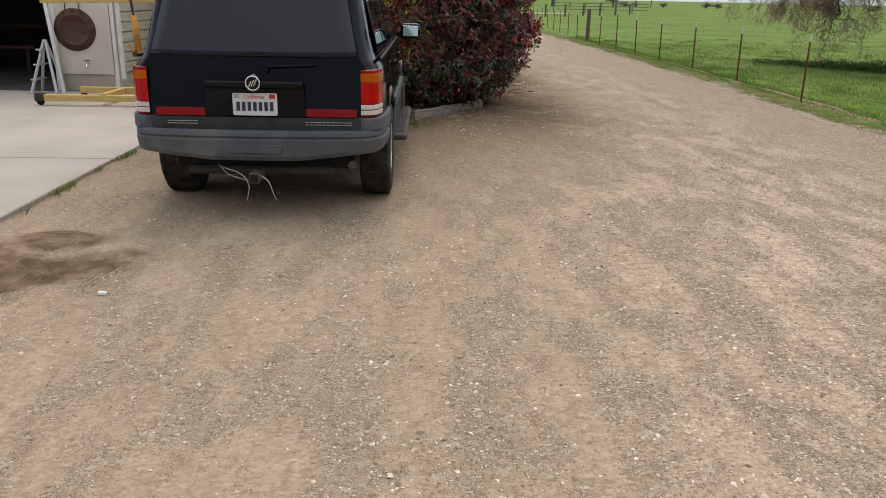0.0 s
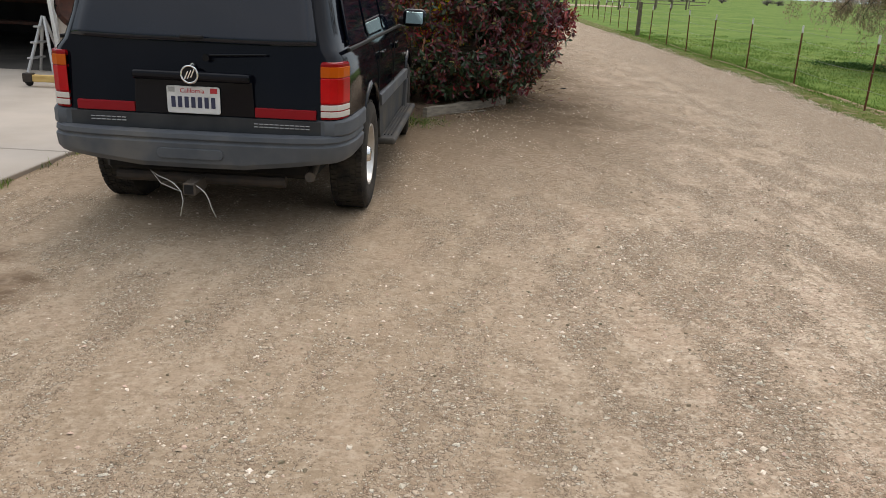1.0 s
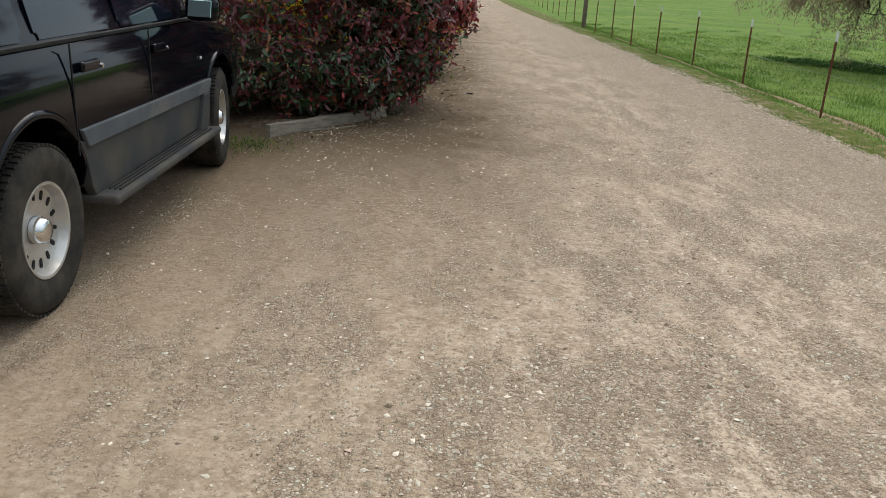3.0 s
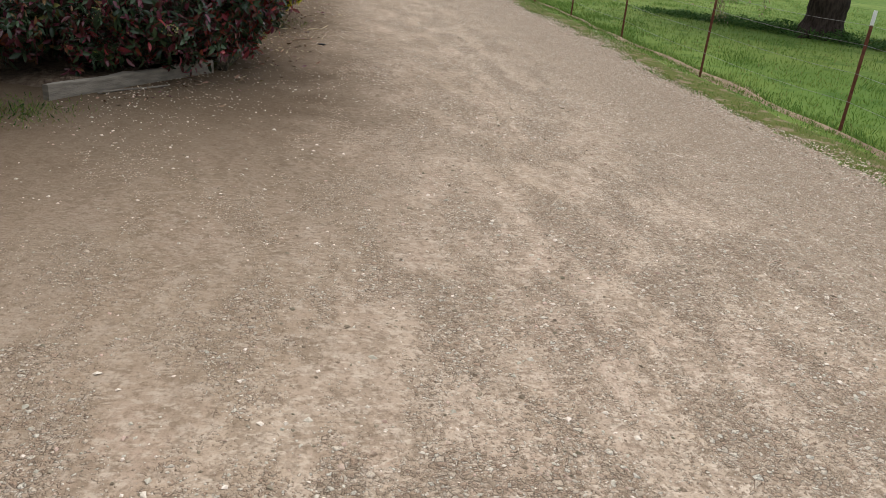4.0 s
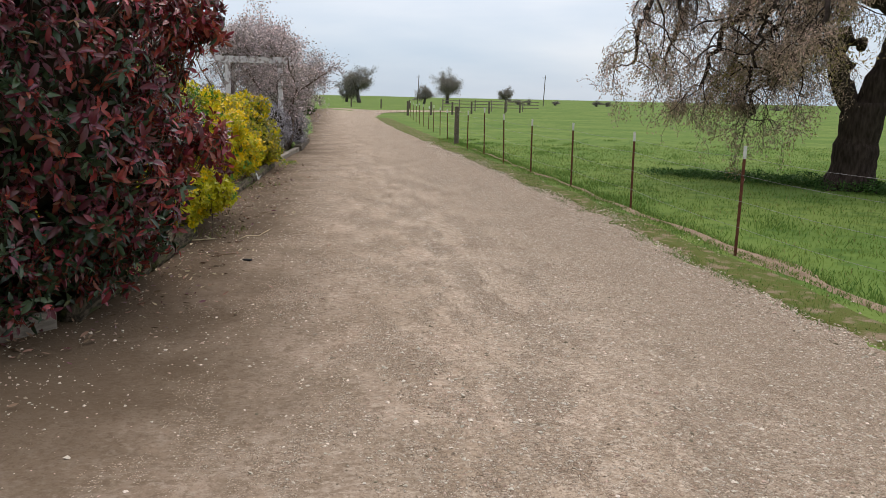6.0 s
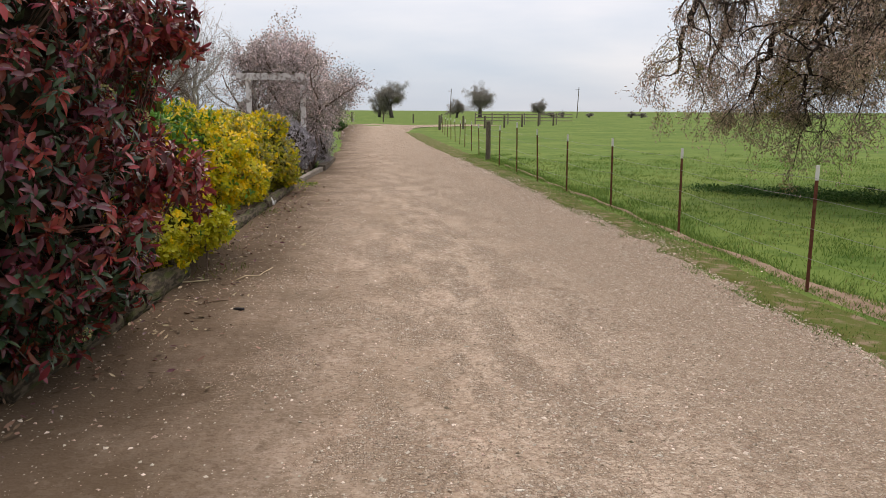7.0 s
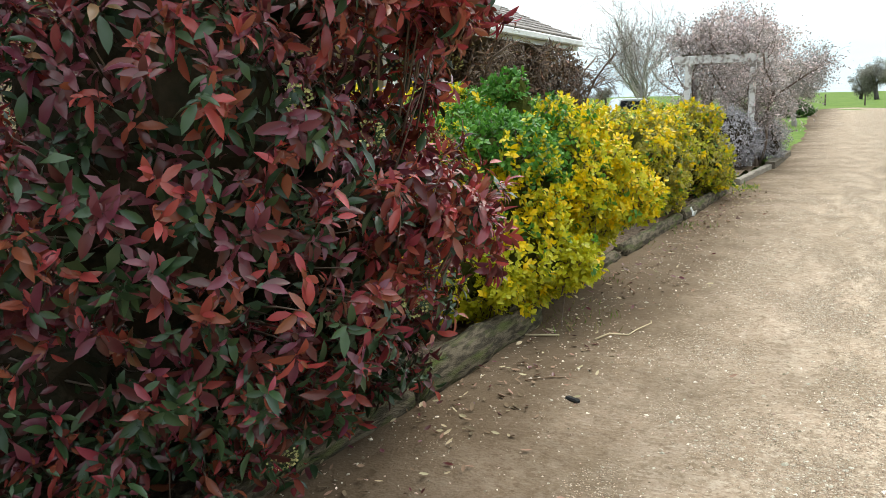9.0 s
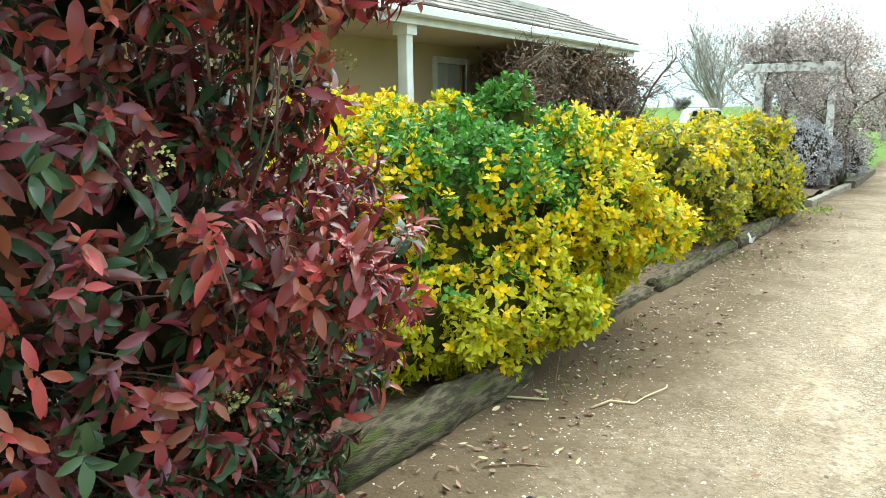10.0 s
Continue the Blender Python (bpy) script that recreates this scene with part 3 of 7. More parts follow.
def scatter(name, shape, pos, along, up, size, material, index, parent=None):
    """Copies of one small shape, one for each place, in one mesh."""
    tv, tf = shape
    y = unit(along)
    x = unit(np.cross(y, up))
    z = np.cross(x, y)
    k, nv = len(pos), len(tv)
    s = size[:, None, None] if size.ndim == 1 else size[:, None, :]
    t = tv[None] * s
    v = pos[:, None, :] + t[..., 0:1] * x[:, None] + t[..., 1:2] * y[:, None] + t[..., 2:3] * z[:, None]
    f = tf[None] + (np.arange(k) * nv)[:, None, None]
    nf, c = k * len(tf), tf.shape[1]
    me = bpy.data.meshes.new(name)
    me.vertices.add(k * nv)
    me.vertices.foreach_set("co", v.reshape(-1).astype(np.float32))
    me.loops.add(nf * c)
    me.loops.foreach_set("vertex_index", f.reshape(-1).astype(np.int32))
    me.polygons.add(nf)
    me.polygons.foreach_set("loop_start", np.arange(0, nf * c, c, dtype=np.int32))
    finish(me, material)
    me.polygons.foreach_set("material_index", np.repeat(np.asarray(index, dtype=np.int32), len(tf)))
    me.polygons.foreach_set("use_smooth", np.ones(nf, dtype=bool))
    me.update(calc_edges=True)
    ob = new(name, me)
    if parent is not None:
        ob.parent = parent
    return ob


def smooth01(a, b, x):
    t = np.clip((np.asarray(x, dtype=float) - a) / (b - a), 0, 1)
    return t * t * (3 - 2 * t)


def ground_z(x, y):
    """The lie of the land: the drive falls gently towards the meadow."""
    x, y = np.asarray(x, dtype=float), np.asarray(y, dtype=float)
    z = -0.25 * smooth01(3.0, 7.6, x)
    z = z + 0.02 * np.sin(x * 0.31 + 1) * np.sin(y * 0.23) * smooth01(7, 14, x)
    far = smooth01(60, 200, np.hypot(x, y))
    return z + far * 0.35 * np.sin(x * 0.011 + 0.6)


def land(x, y):
    return float(ground_z(x, y))

# ---------------------------------------------------------------- ground, drive, slab, bed
rng = np.random.default_rng(4)


def sheet(name, xs, ys, zfun, material, label, category):
    gx, gy = np.meshgrid(np.asarray(xs), np.asarray(ys))
    v = np.stack([gx, gy, zfun(gx, gy)], -1).reshape(-1, 3)
    nx = len(xs)
    f = [(j * nx + i, j * nx + i + 1, (j + 1) * nx + i + 1, (j + 1) * nx + i) for j in range(len(ys) - 1) for i in range(nx - 1)]
    return tagged(raw(name, v, f, material, smooth=True), label, category, kind="structure")


def spread(near_lo, near_hi, step, far_lo, far_hi):
    mid = np.arange(near_lo, near_hi + 1e-6, step)
    up = near_hi + np.geomspace(step * 2, far_hi - near_hi, 26)
    down = near_lo - np.geomspace(step * 2, near_lo - far_lo, 22)
    return np.concatenate([down[::-1], mid, up])


sheet("ground", spread(-12, 30, 0.7, -1800, 1800), spread(-10, 60, 0.8, -1500, 2200),
      lambda x, y: ground_z(x, y) - 0.03, "grass", "green spring meadow grass reaching the horizon", "ground")

DRIVE_Y = np.concatenate([np.arange(-9, 40, 0.22), np.arange(40, 86, 0.8)])
rough_edge = rng.normal(0, 0.06, (2, len(DRIVE_Y)))
drive_l = np.interp(DRIVE_Y, [-9, 9.6, 11.0, 12.5, 15, 23, 31, 42, 55, 86], [-3.2, -3.2, -1.0, 0.3, 0.8, 1.1, 1.6, 1.7, 1.2, 0.2]) + rough_edge[0]
drive_r = np.interp(DRIVE_Y, [-9, 0, 8, 14, 20, 27, 35, 50, 70, 86], [6.4, 6.5, 6.58, 6.55, 6.62, 6.4, 6.1, 5.75, 5.9, 7.5]) + rough_edge[1]
us = np.linspace(0, 1, 44)
dv, df = [], []
for j, yy in enumerate(DRIVE_Y):
    xs = drive_l[j] + (drive_r[j] - drive_l[j]) * us
    zs = ground_z(xs, yy) + 0.008 * np.sin(xs * 2.1 + yy * 0.7) + 0.006 * np.sin(xs * 5.3 - yy * 1.9)
    zs[0], zs[-1] = zs[0] - 0.05, zs[-1] - 0.05
    dv += [(x, yy, z) for x, z in zip(xs, zs)]
for j in range(len(DRIVE_Y) - 1):
    for i in range(len(us) - 1):
        a = j * len(us) + i
        df.append((a, a + 1, a + 1 + len(us), a + len(us)))
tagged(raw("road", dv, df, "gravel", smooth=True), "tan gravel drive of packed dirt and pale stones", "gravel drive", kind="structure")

# the far bend of the drive, running off behind the meadow
bv, bf = [], []
for k in range(41):
    s = k / 40
    a = s * 1.35
    cx, cy = 4.0 + 17 * (1 - math.cos(a)), 84 + 17 * math.sin(a)
    nx_, ny_ = math.cos(a), -math.sin(a)
    for side in (-1, 1):
        px_, py_ = cx + nx_ * side * 3.4, cy + ny_ * side * 3.4
        bv.append((px_, py_, land(px_, py_) + 0.02))
    if k:
        bf.append((2 * k - 2, 2 * k - 1, 2 * k + 1, 2 * k))
tagged(raw("road_bend", bv, bf, "gravel"), "pale far bend of the gravel drive", "gravel drive", kind="structure")

# bare soil strip along the fence
sv, sf = [], []
ys = np.arange(4, 34, 0.25)
for k, yy in enumerate(ys):
    near = math.exp(-((yy - 14.5) / 4.2) ** 4)
    c, w = 7.36 + 0.05 * math.sin(yy * 0.9) + 0.04 * math.sin(yy * 2.7), max(0.02, 0.15 * near + (0.03 + 0.07 * near) * math.sin(yy * 1.3 + 1) + 0.05 * math.sin(yy * 3.1))
    for o in (-w, 0, w):
        sv.append((c + o, yy, land(c + o, yy) + (0.012 if o == 0 else -0.036)))
    if k:
        b0 = 3 * k
        sf += [(b0 - 3, b0 - 2, b0 + 1, b0), (b0 - 2, b0 - 1, b0 + 2, b0 + 1)]
tagged(raw("soil_strip", sv, sf, "soil", smooth=True), "strip of bare reddish soil along the wire fence", "bare soil", kind="structure")

# concrete slab before the garage
slab = empty("concrete_slab")
tagged(slab, "pale grey concrete driveway slab with control joints", "concrete slab", kind="structure")
for i, x0 in enumerate((-11.6, -7.35)):
    for y0, y1 in ((-6, 1.2), (1.21, 7.42), (7.43, 12.62)):
        x1 = x0 + 4.24 if i == 0 else -2.95
        part("slab_panel", one_box(((x0 + x1) / 2, (y0 + y1) / 2, -0.035), (x1 - x0, y1 - y0 - 0.012, 0.13), 0.008), "concrete", slab)

# planted bed behind the edging timbers
def bed_z(x, y):
    return 0.07 + 0.05 * np.sin(x * 1.7) * np.sin(y * 1.3) + 0.03 * np.sin(x * 6.1 + y * 4.3)


EDGE = [(-2.9, 10.5), (-0.12, 10.42), (0.86, 12.1), (1.02, 13.4), (1.04, 15.1), (1.18, 19.0), (1.3, 23.2), (1.42, 27.5), (1.5, 31.5)]
ey = np.arange(10.55, 31.5, 0.25)
bvx, bfx = [], []
cols = np.linspace(0, 1, 16)
for k, yy in enumerate(ey):
    xr = np.interp(yy, [p[1] for p in EDGE[1:]], [p[0] for p in EDGE[1:]]) - 0.06
    xl = -2.6
    for u in cols:
        x = xl + (xr - xl) * u
        bvx.append((x, yy, float(bed_z(x, yy)) - (0.2 if u == 0 or k == 0 else 0)))
    if k:
        for i in range(len(cols) - 1):
            a = (k - 1) * len(cols) + i
            bfx.append((a, a + 1, a + 1 + len(cols), a + len(cols)))
tagged(raw("planting_bed", bvx, bfx, "mulch", smooth=True), "dark bark mulch in a raised planting bed", "flower bed", kind="structure")


def timber(a, b, high, thick, name, material, label, wobble=0.01, seed=0, round_=0.02):
    """A weathered edging timber with worn, uneven edges."""
    r = random.Random(seed)
    a, b = Vector(a), Vector(b)
    d = b - a
    n = max(4, int(d.length / 0.12))
    side = Vector((-d.y, d.x, 0)).normalized()
    bm = bmesh.new()
    rings = []
    sec = [(-0.42, 0), (-0.5, 0.35), (-0.46, 0.65), (-0.3, 0.9), (0, 1), (0.3, 0.9), (0.46, 0.65), (0.5, 0.35), (0.42, 0)] if round_ > 0.03 or "log" in material else [(-0.5, 0), (-0.5, 0.9), (-0.42, 1), (0.42, 1), (0.5, 0.9), (0.5, 0)]
    for k in range(n + 1):
        c = a + d * (k / n)
        jw, jh = r.uniform(-1, 1) * wobble, r.uniform(-1, 1) * wobble
        rings.append([bm.verts.new(c + side * (u * thick + jw + r.uniform(-1, 1) * wobble * 0.4) + Vector((0, 0, -0.04 + h * (high + 0.04) + (jh + r.uniform(-1, 1) * wobble * 0.5) * (h > 0)))) for u, h in sec])
    for p, q in zip(rings, rings[1:]):
        for i in range(len(sec)):
            bm.faces.new((p[i], p[(i + 1) % len(sec)], q[(i + 1) % len(sec)], q[i]))
    bm.faces.new(rings[0][::-1]), bm.faces.new(rings[-1])
    bmesh.ops.recalc_face_normals(bm, faces=bm.faces)
    return tagged(part(name, bm, material, None, "", "log" in material), label, "edging timber", "edging timbers along the bed")


timber((-0.17, 10.36, 0), (0.80, 11.78, 0), 0.11, 0.06, "edging_timber", "timber_pale", "weathered grey-brown plank edging under the red hedge", 0.006, 1)
timber((0.84, 11.9, 0), (0.96, 13.4, 0), 0.14, 0.17, "edging_timber", "log", "mossy rounded log edging under the red hedge", 0.012, 3)
timber((0.96, 13.46, 0), (1.06, 15.1, 0), 0.19, 0.21, "edging_timber", "log", "mossy weathered log edging the planting bed", 0.016, 4)
timber((0.94, 15.2, 0), (1.02, 17.6, 0), 0.08, 0.14, "edging_timber", "log", "weathered log edging beneath the yellow shrub", 0.012, 5)
timber((1.05, 17.7, 0), (1.16, 20.2, 0), 0.11, 0.15, "edging_timber", "log", "weathered log edging the planting bed", 0.012, 6)
timber((1.16, 20.3, 0), (1.30, 23.3, 0), 0.13, 0.16, "edging_timber", "log", "grey weathered log edging the planting bed", 0.012, 7)
timber((1.36, 24.6, 0), (1.62, 27.9, 0), 0.10, 0.12, "edging_timber", "timber_pale", "bleached pale timber lying at the bed edge", 0.008, 8)
timber((1.63, 28.1, 0), (1.74, 31.8, 0), 0.14, 0.2, "edging_timber", "timber", "dark old sleeper edging by the arbour", 0.01, 9)


# ---------------------------------------------------------------- wire fence
def fence_post(x, y, high, lean_x=0.0, lean_y=0.0):
    """A steel T-post with a white painted tip."""
    th = empty("fence_post", (x, y, land(x, y)))
    m = pose(0, 0, 0, lean_y, lean_x, 0)

    def tee(z0, z1, g):
        bm = bmesh.new()
        box(bm, (0, 0, (z0 + z1) / 2), (0.036 + g, 0.006 + g, z1 - z0), 0.0015)
        box(bm, (0, 0.017, (z0 + z1) / 2), (0.006 + g, 0.03, z1 - z0), 0.0015)
        if g == 0:
            for k in range(14):
                box(bm, (0, -0.006, z0 + 0.1 + k * (z1 - z0 - 0.15) / 14), (0.014, 0.01, 0.012))
        bmesh.ops.transform(bm, matrix=m, verts=bm.verts)
        return bm
    part("stake", tee(-0.1, high - 0.15, 0), "rust", th)
    part("tip", tee(high - 0.15, high, 0.003), "white_paint", th, "white painted tip")
    return tagged(th, "rusty red steel T-post with a white tip", "fence post", "posts of the meadow fence")


FENCE = [(7.3, 5.2), (7.3, 8.6), (7.42, 12.15), (7.18, 15.18), (7.37, 19.0), (7.38, 22.35), (7.22, 25.1), (7.12, 27.7), (7.17, 30.8), (7.1, 33.5)]
FAR_FENCE = [(7.35, 40.0), (7.5, 43.5), (7.65, 47.2), (7.8, 50.6), (7.95, 54.2), (8.1, 58), (8.3, 62), (8.6, 67), (9.0, 73)]
heights = [1.26, 1.26, 1.27, 1.25, 1.24, 1.27, 1.25, 1.3, 1.42, 1.28]
for k, (x, y) in enumerate(FENCE):
    fence_post(x, y, heights[k], lean_x=(1.5, -1, 1.4, 0.0, -0.6, -1.0, -0.5, -1.8, -0.8, 0.3)[k], lean_y=(0, 1, -1, 0.5, 0, 1, 0, 0.4, 0, 0)[k])
for k, (x, y) in enumerate(FAR_FENCE):
    fence_post(x, y, 1.22 + 0.05 * (k % 3), lean_x=(k % 4) - 1.5)


def wood_post(x, y, high, r=0.09, label="thick grey wooden fence post"):
    bm = lathe([(r, -0.1), (r * 1.03, 0.3), (r * 0.97, high * 0.7), (r * 0.95, high - 0.02), (r * 0.8, high), (0.0, high + 0.005)], 10)
    for v in bm.verts:
        v.co += Vector((noise.noise(v.co * 6), noise.noise(v.co * 6 + Vector((5, 0, 0))), 0)) * 0.012
    ob = part("wooden_post", bm, "timber")
    ob.matrix_basis = pose(x, y, land(x, y))
    return tagged(ob, label, "fence post", "posts of the meadow fence")


wood_post(7.2, 36.6, 1.38)
wood_post(9.4, 80, 1.3, 0.11)

line = FENCE + [(7.2, 36.6)] + FAR_FENCE + [(9.4, 80)]
for h in (0.32, 0.62, 0.92, 1.12):
    t = Tubes()
    for (x0, y0), (x1, y1) in zip(line, line[1:]):
        pts = []
        for s in np.linspace(0, 1, 5):
            x, y = x0 + (x1 - x0) * s, y0 + (y1 - y0) * s
            pts.append((x - 0.02, y, land(x, y) + h - 0.03 * 4 * s * (1 - s)))
        t.add(pts, [0.0022] * 5, 4)
    ob = t.build("fence_wire", "wire")
    tagged(ob, "thin sagging strand of grey fence wire", "fence wire", "wires of the meadow fence")


# ---------------------------------------------------------------- parked car
CAR = empty("parked_car", (-1.17, 5.5, 0.0))
tagged(CAR, "black older sport utility vehicle with grey lower cladding, parked on gravel", "car")
AXLES = (0.93, 3.77)


def car_ring(ly, hw, zb, zt, roof, belt=1.10, rear=0.0):
    roof = roof + 0.03 if roof else roof
    half = [(0, zb), (hw * 0.86, zb), (hw * 0.96, zb + 0.05), (hw, zb + 0.16), (hw * 1.004, 0.74), (hw * 0.997, 0.93), (hw * 0.975, belt - 0.03), (hw * 0.93, belt + 0.02)]
    if roof:
        half += [(hw * 0.885, belt + 0.16), (roof + 0.065, zt - 0.17), (roof + 0.03, zt - 0.08), (roof - 0.05, zt - 0.02), (roof * 0.55, zt), (0, zt + 0.006)]
    else:
        half += [(hw * 0.86, zt - 0.025), (hw * 0.78, zt - 0.01), (hw * 0.66, zt), (hw * 0.5, zt + 0.006), (hw * 0.25, zt + 0.012), (0, zt + 0.014)]
    pts = half + [(-x, z) for x, z in reversed(half[1:-1])]
    return [(x, ly + rear * max(0.0, z - 1.05), z) for x, z in pts]


def car_body():
    rows = [car_ring(0.0, 0.77, 0.50, 1.66, 0.54, rear=0.36), car_ring(0.02, 0.80, 0.48, 1.68, 0.575, rear=0.36), car_ring(0.07, 0.832, 0.46, 1.69, 0.60, rear=0.34),
            car_ring(0.2, 0.862, 0.44, 1.70, 0.615, rear=0.26), car_ring(0.5, 0.884, 0.40, 1.715, 0.625, rear=0.12), car_ring(1.0, 0.89, 0.40, 1.72, 0.63),
            car_ring(1.8, 0.892, 0.40, 1.72, 0.635), car_ring(2.5, 0.89, 0.40, 1.71, 0.63), car_ring(2.78, 0.888, 0.40, 1.68, 0.62), car_ring(3.0, 0.887, 0.4, 1.50, 0.66),
            car_ring(3.25, 0.885, 0.40, 1.28, 0.70), car_ring(3.42, 0.885, 0.40, 1.13, 0.0), car_ring(3.9, 0.88, 0.40, 1.09, 0.0, belt=1.03), car_ring(4.35, 0.86, 0.42, 1.03, 0.0, belt=0.98),
            car_ring(4.55, 0.82, 0.45, 0.97, 0.0, belt=0.92), car_ring(4.62, 0.74, 0.5, 0.9, 0.0, belt=0.86)]
    bm = bmesh.new()
    vs = [[bm.verts.new(p) for p in r] for r in rows]
    n = len(rows[0])
    for a, b in zip(vs, vs[1:]):
        for k in range(n):
            bm.faces.new((a[k], b[k], b[(k + 1) % n], a[(k + 1) % n]))
    bm.faces.new(vs[0]), bm.faces.new(vs[-1][::-1])
    bmesh.ops.recalc_face_normals(bm, faces=bm.faces)
    ob = part("body", bm, ["car_paint", "car_dark"], CAR, "black painted body shell")
    # wheel openings
    cut = bmesh.new()
    for ay in AXLES:
        for sx in (-1, 1):
            bmesh.ops.create_cone(cut, cap_ends=True, segments=36, radius1=0.44, radius2=0.44, depth=0.62,
                                  matrix=pose(sx * 0.72, ay, 0.40, 0, 90, 0))
    me = bpy.data.meshes.new("wheel_cut")
    cut.to_mesh(me)
    cut.free()
    cutter = new("wheel_cut", me)
    cutter.matrix_world = CAR.matrix_basis
    mod = ob.modifiers.new("arches", "BOOLEAN")
    mod.operation, mod.object, mod.solver = "DIFFERENCE", cutter, "EXACT"
    bpy.context.view_layer.update()
    done = bpy.data.meshes.new_from_object(ob.evaluated_get(bpy.context.evaluated_depsgraph_get()))
    ob.modifiers.clear()
    ob.data = done
    bpy.data.objects.remove(cutter)
    for p in done.polygons:
        p.use_smooth = True
    done.set_sharp_from_angle(angle=radians(32))
    return ob


car_body()


def car_side(name, outline, material, x=0.893, depth=0.03, side=1, label="", bevel=0.006, parent=None):
    """A panel on the flank: outline in (y, z)."""
    m = Matrix(((0, -side, 0, side * (x + 0.006)), (1, 0, 0, 0), (0, 0, 1, 0), (0, 0, 0, 1)))
    bm = prism(outline, depth, m, bevel)
    bmesh.ops.recalc_face_normals(bm, faces=bm.faces)
    return part(name, bm, material, parent or CAR, label)


def arc(cy, cz, r, a0, a1, n=12):
    return [(cy + r * math.cos(radians(a0 + (a1 - a0) * k / n)), cz + r * math.sin(radians(a0 + (a1 - a0) * k / n))) for k in range(n + 1)]


for sd in (-1, 1):
    # lower cladding between the wheels and at both ends
    car_side("door_cladding", arc(AXLES[0], 0.40, 0.455, 5, 38) + [(1.42, 0.64), (3.36, 0.62)] + arc(AXLES[1], 0.40, 0.455, 148, 170, 8) + [(3.22, 0.40), (1.42, 0.385)], "car_mud", 0.889, 0.05, sd, "dusty dark grey sill cladding")
    car_side("door_strip", [(1.36, 0.635), (1.30, 0.725), (3.44, 0.70), (3.38, 0.615)], "car_grey", 0.905, 0.05, sd, "grey plastic rubbing strip")
    car_side("wing_cladding", arc(AXLES[1], 0.40, 0.455, 8, 45, 8) + [(4.4, 0.66), (4.45, 0.5), (4.3, 0.42)], "car_dark", 0.845, 0.05, sd, "dark plastic cladding")
    car_side("step_flare", [(3.06, 0.375), (3.20, 0.62), (3.33, 0.62), (3.28, 0.375)], "car_mud", 0.92, 0.05, sd, "muddy flared end of the sill")
    # running board
    bm = bmesh.new()
    box(bm, (sd * 0.885, 2.35, 0.362), (0.24, 1.90, 0.05), 0.02, None, 3)
    part("running_board", bm, "car_mud", CAR, "grey ribbed running board")
    bm = bmesh.new()
    for k in range(7):
        box(bm, (sd * (0.81 + 0.026 * k), 2.35, 0.390), (0.010, 1.65, 0.010), 0.002)
    part("tread", bm, "car_dark", CAR, "black rubber tread ribs")
    # windows, following the lean of the glasshouse
    for y0, y1, b0, b1 in ((0.32, 1.02, 0.14, 0.0), (1.12, 1.92, 0.0, 0.0), (2.02, 2.95, 0.0, 0.42)):
        z0, z1 = 1.135, 1.53
        def on(y, z, out=0.006):
            w = 0.827 + (0.727 - 0.827) * (z - 1.12) / (1.55 - 1.12)
            return (sd * (w + out), y, z)
        bm = bmesh.new()
        outer = [on(y0, z0), on(y1, z0), on(y1 - b1, z1), on(y0 + b0, z1)]
        inner = [on(y0 + 0.01, z0, -0.01), on(y1 - 0.01, z0, -0.01), on(y1 - b1, z1, -0.01), on(y0 + b0, z1, -0.01)]
        a = [bm.verts.new(p) for p in outer]
        b = [bm.verts.new(p) for p in inner]
        bm.faces.new(a)
        for k in range(4):
            bm.faces.new((a[k], b[k], b[(k + 1) % 4], a[(k + 1) % 4]))
        bmesh.ops.recalc_face_normals(bm, faces=bm.faces)
        bmesh.ops.bevel(bm, geom=[v for v in bm.verts if v in a], offset=0.03, segments=3, affect="VERTICES")
        part("side_window", bm, "car_glass", CAR, "dark tinted side window")
    bm = bmesh.new()
    box(bm, (sd * 0.845, 1.75, 1.117), (0.02, 3.1, 0.022), 0.004)
    part("belt_moulding", bm, "car_dark", CAR)
    # door gaps and handles
    for gy in (1.28, 2.27):
        part("door_gap", one_box((sd * 0.8935, gy, 0.86), (0.006, 0.008, 0.5), 0.0), "car_dark", CAR)
    for hy in (1.46, 2.42):
        h = part("door_handle", one_box((sd * 0.898, hy, 1.0), (0.03, 0.19, 0.05), 0.012, None, 2), "car_paint", CAR, "black door handle")
        part("keyhole", one_rod((sd * 0.89, hy + 0.14, 0.985), (sd * 0.905, hy + 0.14, 0.985), 0.011), "chrome", h)
    # door mirror
    mr = part("door_mirror", one_box((sd * 1.0, 2.98, 1.20), (0.21, 0.13, 0.155), 0.045, pose(0, 0, 0, 0, 0, sd * -8), 3), "car_paint", CAR, "black door mirror housing", True)
    part("mirror_glass", one_box((sd * 1.0, 2.908, 1.20), (0.155, 0.008, 0.105), 0.003, pose(0, 0, 0, -13, 0, sd * -8)), "mirror", mr, "pale reflecting mirror glass")
    part("mirror_stem", one_box((sd * 0.90, 3.0, 1.17), (0.1, 0.06, 0.06), 0.015), "car_dark", mr)
    part("side_marker", one_box((sd * 0.893, 3.25, 0.86), (0.01, 0.03, 0.02), 0.003), "lens_white", CAR, "small white marker")


def rear_panel(name, outline, material, y, depth, parent=None, label="", bevel=0.004):
    return part(name, prism(outline, depth, pose(0, y, 0), bevel), material, parent or CAR, label)


def rounded(x0, x1, z0, z1, r, n=4):
    out = []
    for cx, cz, a in ((x1 - r, z1 - r, 0), (x0 + r, z1 - r, 90), (x0 + r, z0 + r, 180), (x1 - r, z0 + r, 270)):
        out += [(cx + r * math.cos(radians(a + 90 * k / n)), cz + r * math.sin(radians(a + 90 * k / n))) for k in range(n + 1)]
    return out


